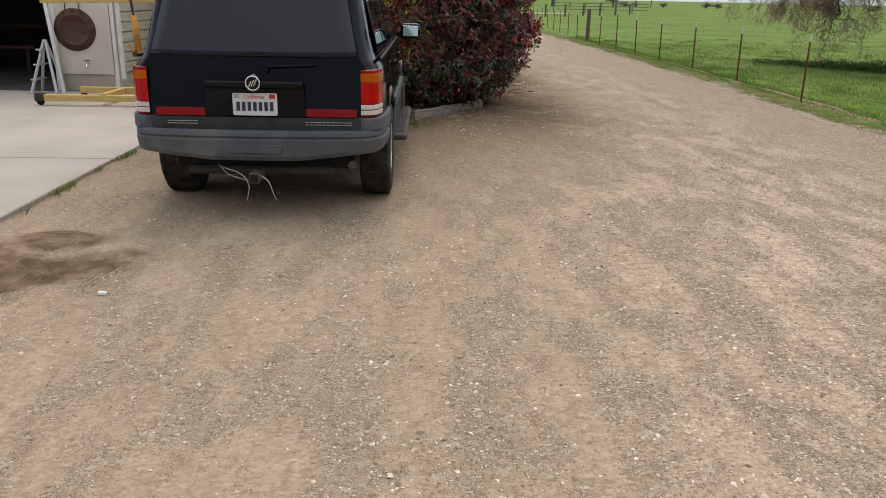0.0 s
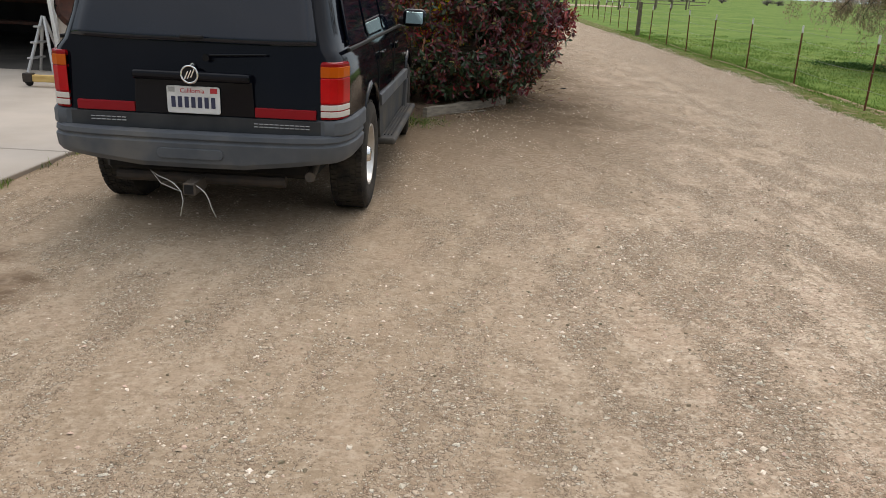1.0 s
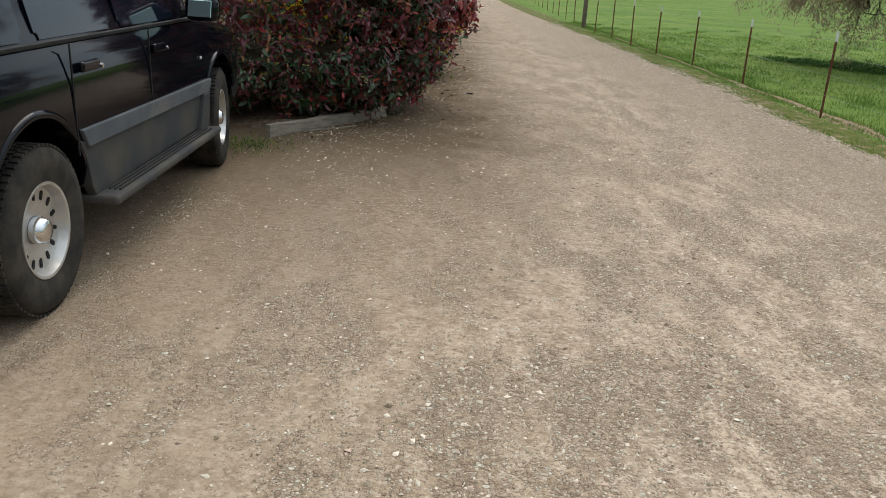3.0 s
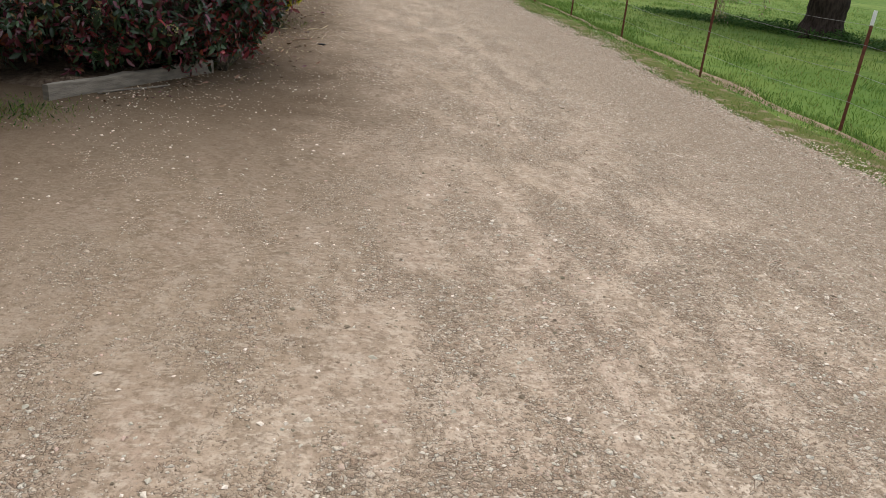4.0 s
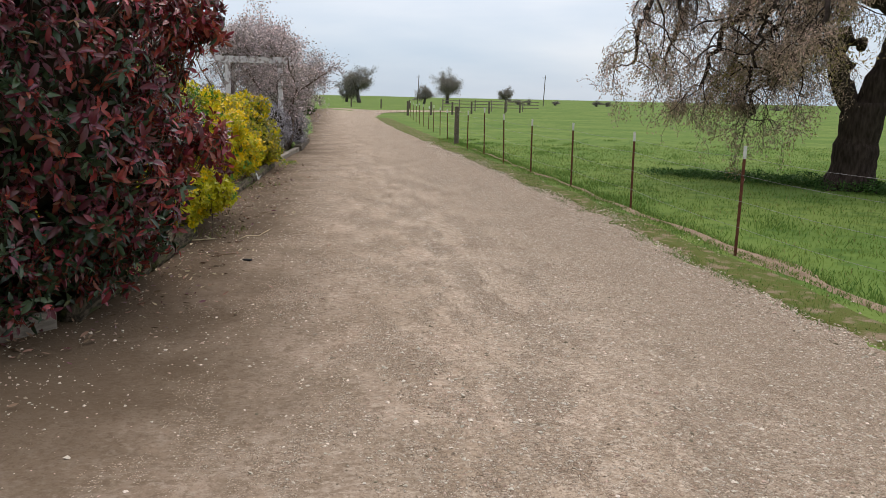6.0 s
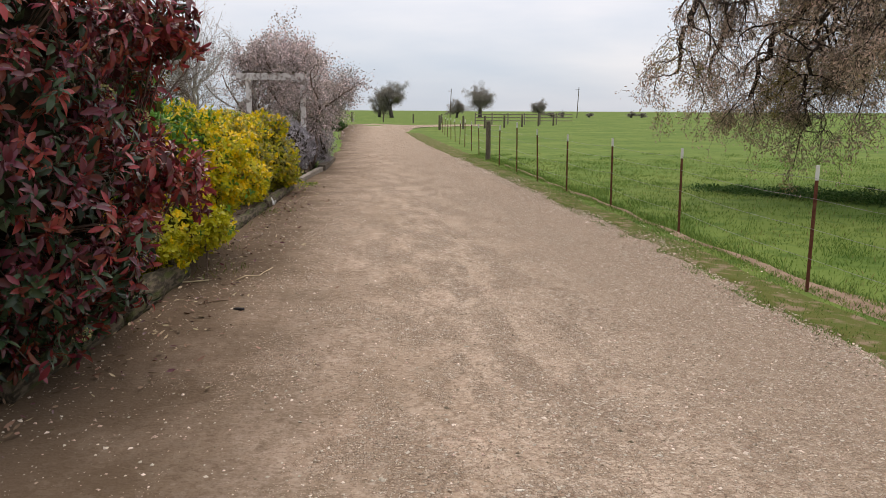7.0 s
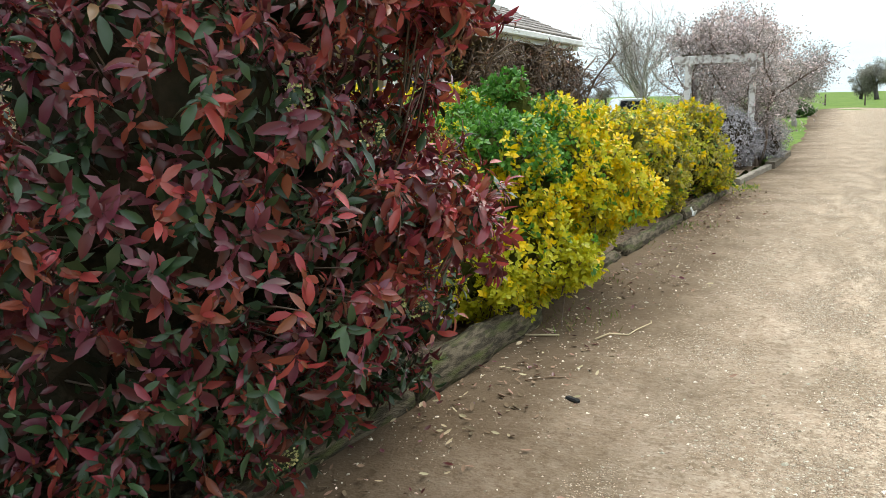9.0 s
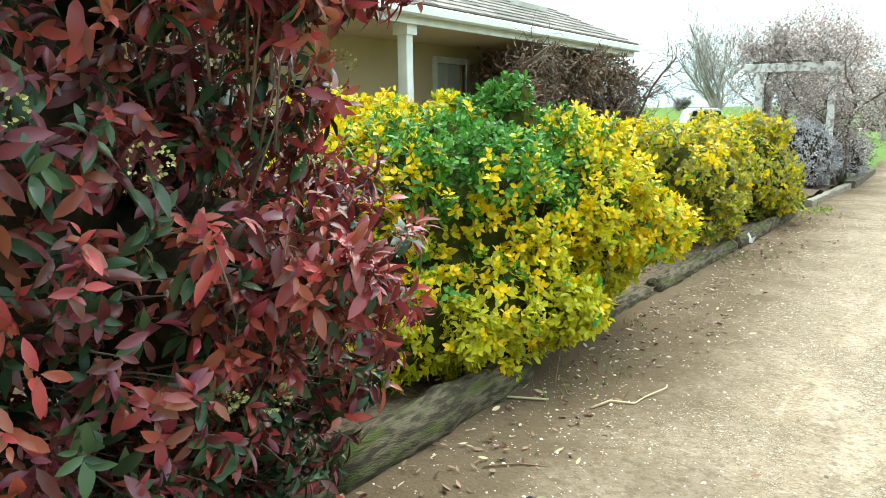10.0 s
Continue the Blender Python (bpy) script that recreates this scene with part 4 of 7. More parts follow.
# tailgate: rear window, recess, grip, strips, badge and plate
bm = bmesh.new()
win = []
for t_ in np.linspace(0, 1, 13):
    row = []
    for u in np.linspace(-1, 1, 17):
        z = 1.135 + t_ * 0.43
        w = 0.695 - 0.085 * t_
        row.append(bm.verts.new((u * w, -0.018 + 0.36 * max(0, z - 1.05) + 0.006 * u * u, z - 0.012 * (1 - t_) * (abs(u) ** 6) * -1)))
    win.append(row)
for a, b in zip(win, win[1:]):
    for k in range(16):
        bm.faces.new((a[k], a[k + 1], b[k + 1], b[k]))
o = bmesh.ops.extrude_face_region(bm, geom=list(bm.faces))
bmesh.ops.translate(bm, vec=(0, 0.03, 0), verts=[v for v in o["geom"] if isinstance(v, bmesh.types.BMVert)])
bmesh.ops.recalc_face_normals(bm, faces=bm.faces)
part("rear_window", bm, "car_glass", CAR, "dark tinted rear window", True)
WIPER = part("wiper", one_box((0.01, -0.03, 1.165), (0.13, 0.03, 0.02), 0.008, None, 2), "car_dark", CAR, "black wiper blade on the rear window")
part("wiper_arm", one_rod((0.1, -0.012, 1.07), (0.42, -0.008, 1.085), 0.010, 0.006), "car_paint", WIPER)
part("wiper_pivot", one_rod((0.08, -0.022, 1.055), (0.08, 0.0, 1.055), 0.02), "car_paint", WIPER)
rear_panel("number_plate_recess", [(-0.335, 0.93), (0.335, 0.93), (0.345, 0.732), (-0.345, 0.732)], "car_paint", -0.012, 0.012)
part("tailgate_grip", one_box((0, -0.035, 0.952), (0.67, 0.06, 0.055), 0.02, None, 3), "car_paint", CAR, "black grip bar across the tailgate")
part("tailgate_lock", one_rod((0, -0.012, 1.01), (0, 0.01, 1.01), 0.013), "chrome", CAR)
for x0, x1 in ((-0.68, -0.345), (0.345, 0.695)):
    rear_panel("red_strip", rounded(x0, x1, 0.735, 0.79, 0.006), "red_strip", -0.014, 0.02, None, "red reflector strip")
rear_panel("lower_tailgate_panel", rounded(-0.74, 0.74, 0.625, 0.728, 0.01), "car_shade", -0.010, 0.02, None, "dark grey lower tailgate panel")
for x0, x1 in ((-0.61, -0.40), (0.335, 0.66)):
    bm = bmesh.new()
    nlet = 7 if x0 < 0 else 11
    for k in range(nlet):
        w = (x1 - x0) / nlet
        for dz in (-0.0085, 0.0085):
            box(bm, (x0 + w * (k + 0.5), -0.0115, 0.690 + dz), (w * 0.80, 0.004, 0.0055), 0.001)
    part("lettering_bar", bm, "letter", CAR, "row of raised silver bars")
bm = lathe([(0.041, 0.0), (0.050, 0.0), (0.053, 0.006), (0.050, 0.012), (0.043, 0.012), (0.041, 0.006)], 28, pose(0.0, -0.062, 0.965, 90, 0, 0), False)
BADGE = part("badge", bm, "chrome", CAR, "round chrome badge", True)
part("badge_disc", one_rod((0, -0.060, 0.965), (0, -0.066, 0.965), 0.043, None, 24), "car_dark", BADGE)
for k in range(3):
    part("badge_bar", one_box((-0.018 + 0.018 * k, -0.073, 0.965 + 0.006 * (k - 1)), (0.008, 0.006, 0.05), 0.002, pose(0, 0, 0, 0, 25, 0)), "chrome", BADGE)
PLATE = rear_panel("number_plate", rounded(-0.152, 0.152, 0.742, 0.895, 0.012), "plate", -0.026, 0.006, None, "white number plate with dark blue bars")
for k in range(7):
    part("plate_bar", one_box((-0.115 + 0.038 * k, -0.0275, 0.805), (0.024, 0.003, 0.062), 0.001), "plate_ink", PLATE)
part("plate_sticker", one_box((0.118, -0.0275, 0.873), (0.04, 0.003, 0.028), 0.001), "plate_red", PLATE, "red sticker")
part("plate_sticker", one_box((-0.122, -0.0275, 0.873), (0.035, 0.003, 0.026), 0.001), "letter", PLATE)
txt = bpy.data.curves.new("plate_word", "FONT")
txt.body, txt.size, txt.align_x, txt.extrude = "California", 0.036, "CENTER", 0.0008
tob = new("plate_word_curve", txt)
bpy.context.view_layer.update()
tme = bpy.data.meshes.new_from_object(tob.evaluated_get(bpy.context.evaluated_depsgraph_get()))
bpy.data.objects.remove(tob)
tme.materials.clear()
tme.materials.append(M["plate_red"])
word = new("plate_word", tme)
word.parent = PLATE
word.matrix_basis = pose(-0.005, -0.0272, 0.858, 90, 0, 0)

# tail lamps wrapping round the corners
def lamp_block(sd, z0, z1, out):
    plan = [(0.722, -0.010 - out), (0.775, -0.006 - out), (0.812 + out * 0.5, 0.018 - out), (0.836 + out, 0.06), (0.858 + out, 0.15), (0.80, 0.15), (0.722, 0.06)]
    bm = bmesh.new()
    f = bm.faces.new([bm.verts.new((sd * x, y, z0)) for x, y in plan])
    o = bmesh.ops.extrude_face_region(bm, geom=[f])
    bmesh.ops.translate(bm, vec=(0, 0, z1 - z0), verts=[v for v in o["geom"] if isinstance(v, bmesh.types.BMVert)])
    bmesh.ops.recalc_face_normals(bm, faces=bm.faces)
    bmesh.ops.bevel(bm, geom=[e for e in bm.edges if abs(e.verts[0].co.z - e.verts[1].co.z) < 1e-5], offset=0.012 if out == 0.0 else 0.004, segments=2, affect="EDGES", profile=0.5)
    return bm


for sd in (-1, 1):
    lamp = part("tail_lamp", lamp_block(sd, 0.738, 1.06, 0.0), "lens_red", CAR, "red tail lamp with amber and white bands")
    part("amber_lens", lamp_block(sd, 0.975, 1.035, 0.003), "lens_amber", lamp, "amber lens")
    part("red_lens", lamp_block(sd, 0.832, 0.971, 0.003), "lens_red_mid", lamp, "bright red lens")
    for zz in (0.807, 0.769):
        part("white_lens", lamp_block(sd, zz - 0.016, zz + 0.016, 0.004), "lens_white", lamp, "ribbed white lens")


# rear bumper swept round the corners
bm = bmesh.new()
plan = [(-0.90, 0.50), (-0.893, 0.25), (-0.87, 0.10), (-0.83, 0.0), (-0.75, -0.07), (-0.58, -0.11), (-0.3, -0.13), (0, -0.135)]
plan = plan + [(-x, y) for x, y in reversed(plan[:-1])]
rings = []
for k, (x, y) in enumerate(plan):
    a, b = Vector(plan[max(k - 1, 0)]), Vector(plan[min(k + 1, len(plan) - 1)])
    d = (b - a).normalized()
    nx_, ny_ = d.y, -d.x
    mid = 1 - min(1, abs(x) / 0.75)
    zb = 0.49 - 0.045 * min(1, mid * 1.6)
    sec = [(-0.10, 0.645), (-0.030, 0.650), (-0.008, 0.640), (-0.004, 0.615), (-0.014, 0.604), (-0.014, 0.598), (0.0, 0.588), (-0.008, zb + 0.03), (-0.03, zb), (-0.10, zb + 0.01)]
    rings.append([bm.verts.new((x + nx_ * o_, y + ny_ * o_, z)) for o_, z in sec])
for a, b in zip(rings, rings[1:]):
    for k in range(len(sec)):
        bm.faces.new((a[k], a[(k + 1) % len(sec)], b[(k + 1) % len(sec)], b[k]))
bm.faces.new(rings[0]), bm.faces.new(rings[-1][::-1])
bmesh.ops.recalc_face_normals(bm, faces=bm.faces)
BUMPER = part("rear_bumper", bm, "car_grey", CAR, "scuffed grey plastic rear bumper", True)
BUMPER.data.set_sharp_from_angle(angle=radians(30))
part("bumper_step", prism(rounded(-0.19, 0.19, 0.50, 0.56, 0.028), 0.03, pose(0, -0.138, 0), 0.004), "car_grey", BUMPER)
# grey cladding carried round the corners above the bumper
for sd in (-1, 1):
    bm = bmesh.new()
    rings = []
    corner = [(0.745, -0.022), (0.80, -0.010), (0.845, 0.035), (0.875, 0.11), (0.893, 0.22), (0.901, 0.36), (0.903, 0.55)]
    for k, (x, y) in enumerate(corner):
        top = 0.732 + 0.012 * k / 6
        rings.append([bm.verts.new((sd * (x - i_), y + 0.5 * i_, z)) for i_, z in ((0.06, 0.640), (0.006, 0.645), (0.0, 0.655), (0.0, top - 0.012), (0.008, top), (0.06, top + 0.002))])
    for a, b in zip(rings, rings[1:]):
        for k in range(6):
            bm.faces.new((a[k], a[(k + 1) % 6], b[(k + 1) % 6], b[k]))
    bm.faces.new(rings[0]), bm.faces.new(rings[-1][::-1])
    bmesh.ops.recalc_face_normals(bm, faces=bm.faces)
    part("wing_cladding", bm, "car_grey", CAR, "grey plastic cladding").data.set_sharp_from_angle(angle=radians(30))
    # body-coloured lips round the wheel openings
    for ay in AXLES:
        t = Tubes()
        t.add([(sd * 0.882, y, z) for y, z in arc(ay, 0.40, 0.452, 34, 146, 22)], [0.012 + 0.010 * math.sin(math.pi * k / 22) for k in range(23)], 10)
        t.build("wheel_arch", "car_paint", CAR)
# hitch, exhaust, underside
HITCH = part("tow_hitch", one_box((0.0, -0.08, 0.335), (0.072, 0.2, 0.072), 0.006), "hitch_grey", CAR, "rusty square tow hitch receiver")
# black plate on the closed end, in place of the socket's shaded hollow
part("hitch_mouth", one_box((0.0, -0.181, 0.335), (0.052, 0.006, 0.052), 0.0), "car_dark", HITCH)
part("hitch_bar", one_rod((-0.5, 0.05, 0.35), (0.5, 0.05, 0.35), 0.035), "dark_iron", HITCH)
part("exhaust_pipe", one_rod((0.61, 0.5, 0.43), (0.655, 0.0, 0.40), 0.028, 0.031, 14), "hitch_grey", CAR, "brown rusty exhaust tip")
part("underbody", one_box((0, 2.2, 0.40), (1.3, 4.0, 0.14), 0.03), "car_dark", CAR)
part("rear_axle", one_rod((-0.7, AXLES[0], 0.36), (0.7, AXLES[0], 0.36), 0.05), "dark_iron", CAR)
part("differential", lathe([(0.0, -0.12), (0.09, -0.1), (0.14, 0), (0.09, 0.1), (0.0, 0.12)], 14, pose(0.05, AXLES[0], 0.35, 90, 0, 0)), "dark_iron", CAR, "", True)
for k, pts in enumerate(([(-0.28, -0.02, 0.40), (-0.20, -0.08, 0.34), (-0.10, -0.14, 0.325), (-0.05, -0.17, 0.32), (-0.035, -0.185, 0.27), (-0.055, -0.185, 0.18)],
                         [(0.02, -0.15, 0.36), (0.06, -0.17, 0.345), (0.095, -0.18, 0.32), (0.115, -0.185, 0.28), (0.125, -0.185, 0.24), (0.15, -0.185, 0.185)],
                         [(-0.27, -0.02, 0.39), (-0.20, -0.1, 0.385), (-0.13, -0.14, 0.375), (-0.09, -0.16, 0.36), (-0.06, -0.18, 0.34), (-0.045, -0.185, 0.325)])):
    t = Tubes()
    t.add(pts, [0.0026] * 6, 6)
    t.build("trailer_wire", "wire_white", CAR)


WHEEL_PARTS = {}


def wheel_part(name, build, material, parent, label="", smooth=False):
    """A part of a wheel; alike parts share one mesh."""
    if name not in WHEEL_PARTS:
        ob = part(name, build(), material, parent, label, smooth)
        WHEEL_PARTS[name] = ob.data
        return ob
    ob = new(name, WHEEL_PARTS[name])
    ob.parent = parent
    if label:
        tagged(ob, label)
    return ob


def tyre_mesh():
    R = 0.365
    prof = [(0.21, -0.105), (0.25, -0.118), (0.31, -0.122), (0.345, -0.114), (R - 0.004, -0.094), (R, -0.05), (R + 0.001, 0), (R, 0.05), (R - 0.004, 0.094), (0.345, 0.114), (0.31, 0.122), (0.25, 0.118), (0.21, 0.105)]
    bm = lathe(prof, 40, None, False)
    for f in bm.faces:
        f.smooth = True
    for k in range(66):
        for off, shift in ((-0.084, 0.0), (-0.043, 0.5), (0.0, 0.2), (0.043, 0.7), (0.084, 0.3)):
            a = 2 * math.pi * (k + shift) / 66
            c, sn = math.cos(a), math.sin(a)
            vs = [bm.verts.new((c * (R + rr) - sn * tt, sn * (R + rr) + c * tt, off + zz)) for rr in (-0.004, 0.007) for tt, zz in ((-0.013, -0.016), (0.011, -0.017), (0.013, 0.016), (-0.011, 0.017))]
            for q in ((4, 5, 6, 7), (0, 1, 5, 4), (1, 2, 6, 5), (2, 3, 7, 6), (3, 0, 4, 7)):
                bm.faces.new([vs[i] for i in q])
    return bm


def car_wheel(x, y, sd, steer=0.0):
    w = empty("wheel", (0, 0, 0))
    w.parent = CAR
    w.matrix_basis = pose(x, y, 0.36, 0, 0, steer) @ pose(0, 0, 0, 0, 90 * sd, 0)
    wheel_part("tyre", tyre_mesh, "rubber", w, "dusty black tyre with block tread")
    rim = wheel_part("rim", lambda: lathe([(0.205, -0.09), (0.214, 0.10), (0.210, 0.110), (0.198, 0.108), (0.190, 0.085), (0.184, 0.066), (0.165, 0.060), (0.12, 0.062), (0.08, 0.050), (0.0, 0.048)], 40), "alloy", w, "bright alloy rim", True)
    rim.data.set_sharp_from_angle(angle=radians(40))
    # dark pads on the uncut rim stand in for the slots' shade
    for k in range(14):
        a = 2 * math.pi * k / 14
        ob = wheel_part("rim_slot", lambda: prism(rounded(-0.010, 0.010, -0.022, 0.022, 0.0099), 0.012, pose(0, 0, 0.0645) @ pose(0, 0, 0, -90, 0, 0), 0.0), "car_dark", rim)
        ob.matrix_basis = pose(0.151 * math.cos(a), 0.151 * math.sin(a), 0, 0, 0, math.degrees(a) - 90)
    wheel_part("hub_cap", lambda: lathe([(0.062, 0.045), (0.060, 0.085), (0.054, 0.092), (0.050, 0.105), (0.042, 0.112), (0.0, 0.114)], 24), "chrome", rim, "chrome hub cap", True)
    return w


for ay in AXLES:
    for sd in (-1, 1):
        car_wheel(sd * 0.775, ay, sd, 7.0 if ay > 2 else 0.0)

# ---------------------------------------------------------------- shrubs
def blob_points(r, blobs, count, depth=0.0, low=0.1, lump=0.08, square=2.0):
    """Places and outward ways on the lumpy skin of a group of ellipsoids, up to depth below it."""
    got_p, got_n = [], []
    area = np.array([b[1][0] * b[1][1] + b[1][1] * b[1][2] + b[1][0] * b[1][2] for b in blobs])
    share = area / area.sum()
    total = 0
    while total < count:
        which = r.choice(len(blobs), size=count, p=share)
        c = np.array([blobs[k][0] for k in which])
        rad = np.array([blobs[k][1] for k in which])
        d = unit(r.normal(size=(count, 3)))
        box_ = (np.abs(d) ** square).sum(1) ** (-1 / square)
        ph = np.array([blobs[k][0][0] * 3.7 + blobs[k][0][1] for k in which])
        bump = lump * (np.sin(d[:, 0] * 5 + ph) * np.sin(d[:, 1] * 4.3 + ph * 2) + 0.8 * np.sin(d[:, 2] * 6.1 + d[:, 0] * 3 + ph) + 0.6 * np.sin(d[:, 1] * 11 + d[:, 2] * 9))
        p = c + d * rad * ((1 + bump) * box_)[:, None]
        n = unit(d / rad)
        inside = np.zeros(count, dtype=bool)
        for k, (bc, br, *_) in enumerate(blobs):
            q = (np.linalg.norm((p - np.array(bc)) / np.array(br), axis=1) < 0.93) & (which != k)
            inside |= q
        ok = ~inside & (p[:, 2] > low)
        if depth:
            p = p - n * (depth * r.random(count) ** 1.3)[:, None]
        got_p.append(p[ok]), got_n.append(n[ok])
        total += ok.sum()
    return np.concatenate(got_p)[:count], np.concatenate(got_n)[:count]


def shoots(r, p, n, per, theta, spacing, droop, upward=0.35, wild=0.45, jit=16, slip=0.006):
    """Leaves set in spirals round shoot tips: their places, ways and upper sides, shoot by shoot."""
    k = len(p)
    axis = unit(n + np.array([0, 0, upward]) + r.normal(0, wild, (k, 3)))
    u = unit(np.cross(axis, r.normal(size=(k, 3))))
    w = np.cross(axis, u)
    P, D, U, which, rank = [], [], [], [], []
    for j in range(per):
        a = j * 2.4 + r.normal(0, 0.5 + jit * 0.02, k)
        th = np.radians(theta[0] + (theta[1] - theta[0]) * j / max(1, per - 1) + r.normal(0, jit, k))
        rad = u * np.cos(a)[:, None] + w * np.sin(a)[:, None]
        d = axis * np.cos(th)[:, None] + rad * np.sin(th)[:, None]
        d[:, 2] -= droop * (j / per)
        P.append(p - axis * (spacing * j) + r.normal(0, slip, (k, 3)))
        D.append(unit(d))
        U.append(axis * np.sin(th)[:, None] - rad * np.cos(th)[:, None])
        which.append(np.arange(k)), rank.append(np.full(k, j / per))
    return np.concatenate(P), np.concatenate(D), np.concatenate(U), np.concatenate(which), np.concatenate(rank)


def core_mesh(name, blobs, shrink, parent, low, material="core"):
    """The inside of a shrub as lumpy solid filler, its deep shade put into the colour."""
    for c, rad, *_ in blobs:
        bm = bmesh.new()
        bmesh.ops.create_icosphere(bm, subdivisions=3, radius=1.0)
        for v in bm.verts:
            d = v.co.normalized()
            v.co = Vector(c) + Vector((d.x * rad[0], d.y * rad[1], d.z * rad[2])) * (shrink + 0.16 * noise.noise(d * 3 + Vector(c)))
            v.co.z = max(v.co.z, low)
        part(name, bm, material, parent, "lumpy dark filler in place of shaded inner twigs")


def shrub(name, label, category, blobs, stems, count, per, shape, sizes, pick, materials, theta, spacing, droop, low, near, near_count,
          depth=0.16, core=0.72, seed=1, group="", twig_mat="twig", lump=0.08, wild=0.45, inner=0, square=2.0, sprout=0.0, core_mat="core", jit=16, slip=0.006, inset=0.12, upward=0.35, cores=None, hollow=0.0, thin=None, no_core=(), plain=None):
    """A shrub of leafy shoots: single leaves on the side that the drive passes, the rest joined."""
    r = np.random.default_rng(seed)
    th = empty(name, (np.mean([b[0][0] for b in blobs]), np.mean([b[0][1] for b in blobs]), 0))
    off = np.array(th.matrix_basis.translation)
    tagged(th, label, category, group)
    p, n = blob_points(r, blobs, count, depth, low, lump, square)
    if thin is not None:
        gone = r.random(len(p)) < thin(p)
        stay = np.nonzero(~gone)[0][r.integers(0, (~gone).sum(), gone.sum())]
        p[gone], n[gone] = p[stay] + r.normal(0, 0.02, (gone.sum(), 3)), n[stay]
    if hollow:
        w = np.sin(p[:, 0] * 9.1 + 2.2 * np.sin(p[:, 2] * 5.3)) * np.sin(p[:, 1] * 8.3 + 1.9 * np.sin(p[:, 0] * 4.7)) + 0.8 * np.sin(p[:, 2] * 10.7 + 1.7 * np.sin(p[:, 1] * 6.1))
        p = p - n * (hollow * np.clip(0.35 - w, 0, 1.3))[:, None]
    if sprout:
        far = (r.random(len(p)) < sprout) & (p[:, 2] > 1.7)
        p = p + (unit(n + np.array([0, 0, 0.8])) * (r.uniform(0.06, 0.24, len(p)) * far)[:, None])
    if inner:
        p2, n2 = blob_points(r, blobs, inner, 0.5, low, lump, square)
        p2 = p2 - n2 * inset
        p, n = np.concatenate([p, p2]), np.concatenate([n, n2])
    P, D, U, which, rank = shoots(r, p, n, per, theta, spacing, droop, wild=wild, jit=jit, slip=slip, upward=upward)
    size = r.uniform(*sizes, len(P)) * (0.75 + 0.4 * rank)
    idx = pick(r, p, n, which, rank, P)
    close = (np.abs(P - np.array(near)) * np.array([1, 1, 1])).sum(1)
    order = np.argsort(close)
    single = np.zeros(len(P), dtype=bool)
    single[order[:near_count * 4:4]] = True
    keep = ~single
    hidden = keep & plain(P, which) if plain is not None else np.zeros(len(P), dtype=bool)
    shown = keep & ~hidden
    tagged(scatter("leaves", shape, P[shown] - off, D[shown], U[shown], size[shown], materials, idx[shown], th), kind="stuff")
    if hidden.any():
        small = leaf_shape(shape[0][:, 1].max(), np.ptp(shape[0][:, 0]), detail=1)
        tagged(scatter("inner_leaves", small, P[hidden] - off, D[hidden], U[hidden], size[hidden], materials, idx[hidden], th), kind="stuff")
    tv, tf = shape
    protos = {}
    for k in np.nonzero(single)[0]:
        m_ = materials[idx[k]]
        if m_ not in protos:
            me = bpy.data.meshes.new("leaf")
            me.from_pydata(tv.tolist(), [], tf.tolist())
            me.materials.append(M[m_])
            me.polygons.foreach_set("use_smooth", [True] * len(me.polygons))
            protos[m_] = me
        lf = new("leaf", protos[m_])
        lf.parent = th
        y = Vector(D[k]).normalized()
        x = y.cross(Vector(U[k])).normalized()
        z = x.cross(y)
        mx = Matrix((x, y, z)).transposed().to_4x4()
        lf.matrix_basis = Matrix.Translation(Vector(P[k] - off)) @ mx @ Matrix.Scale(size[k], 4)
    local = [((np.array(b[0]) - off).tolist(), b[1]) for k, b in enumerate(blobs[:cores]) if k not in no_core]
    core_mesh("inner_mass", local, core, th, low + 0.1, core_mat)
    # stems from the ground, and twigs out to some shoots
    t = Tubes()
    rs = random.Random(seed)
    for sx, sy in stems:
        base = Vector((sx, sy, 0.0)) - Vector(off)
        for k in range(5):
            top = base + Vector((rs.uniform(-0.5, 0.5), rs.uniform(-0.5, 0.5), rs.uniform(0.7, 1.3)))
            midp = (base + top) / 2 + Vector((rs.uniform(-0.1, 0.1), rs.uniform(-0.1, 0.1), 0))
            t.add([base - Vector((0, 0, 0.05)), midp, top], [0.03, 0.022, 0.012], 6)
    for k in range(0, len(p), 5):
        q = Vector(p[k] - off)
        inn = q - Vector(n[k]) * 0.3 - Vector((0, 0, 0.12))
        t.add([inn, (inn + q) / 2 + Vector((rs.uniform(-1, 1), rs.uniform(-1, 1), 0.5)) * 0.02, q], [0.006, 0.004, 0.002], 3)
    t.build("branchwork", twig_mat, th)
    return th


HEDGE_SHOOTS = 6600
PHOT = ["leaf_red", "leaf_bright", "leaf_wine", "leaf_green", "leaf_bronze", "leaf_olive"]


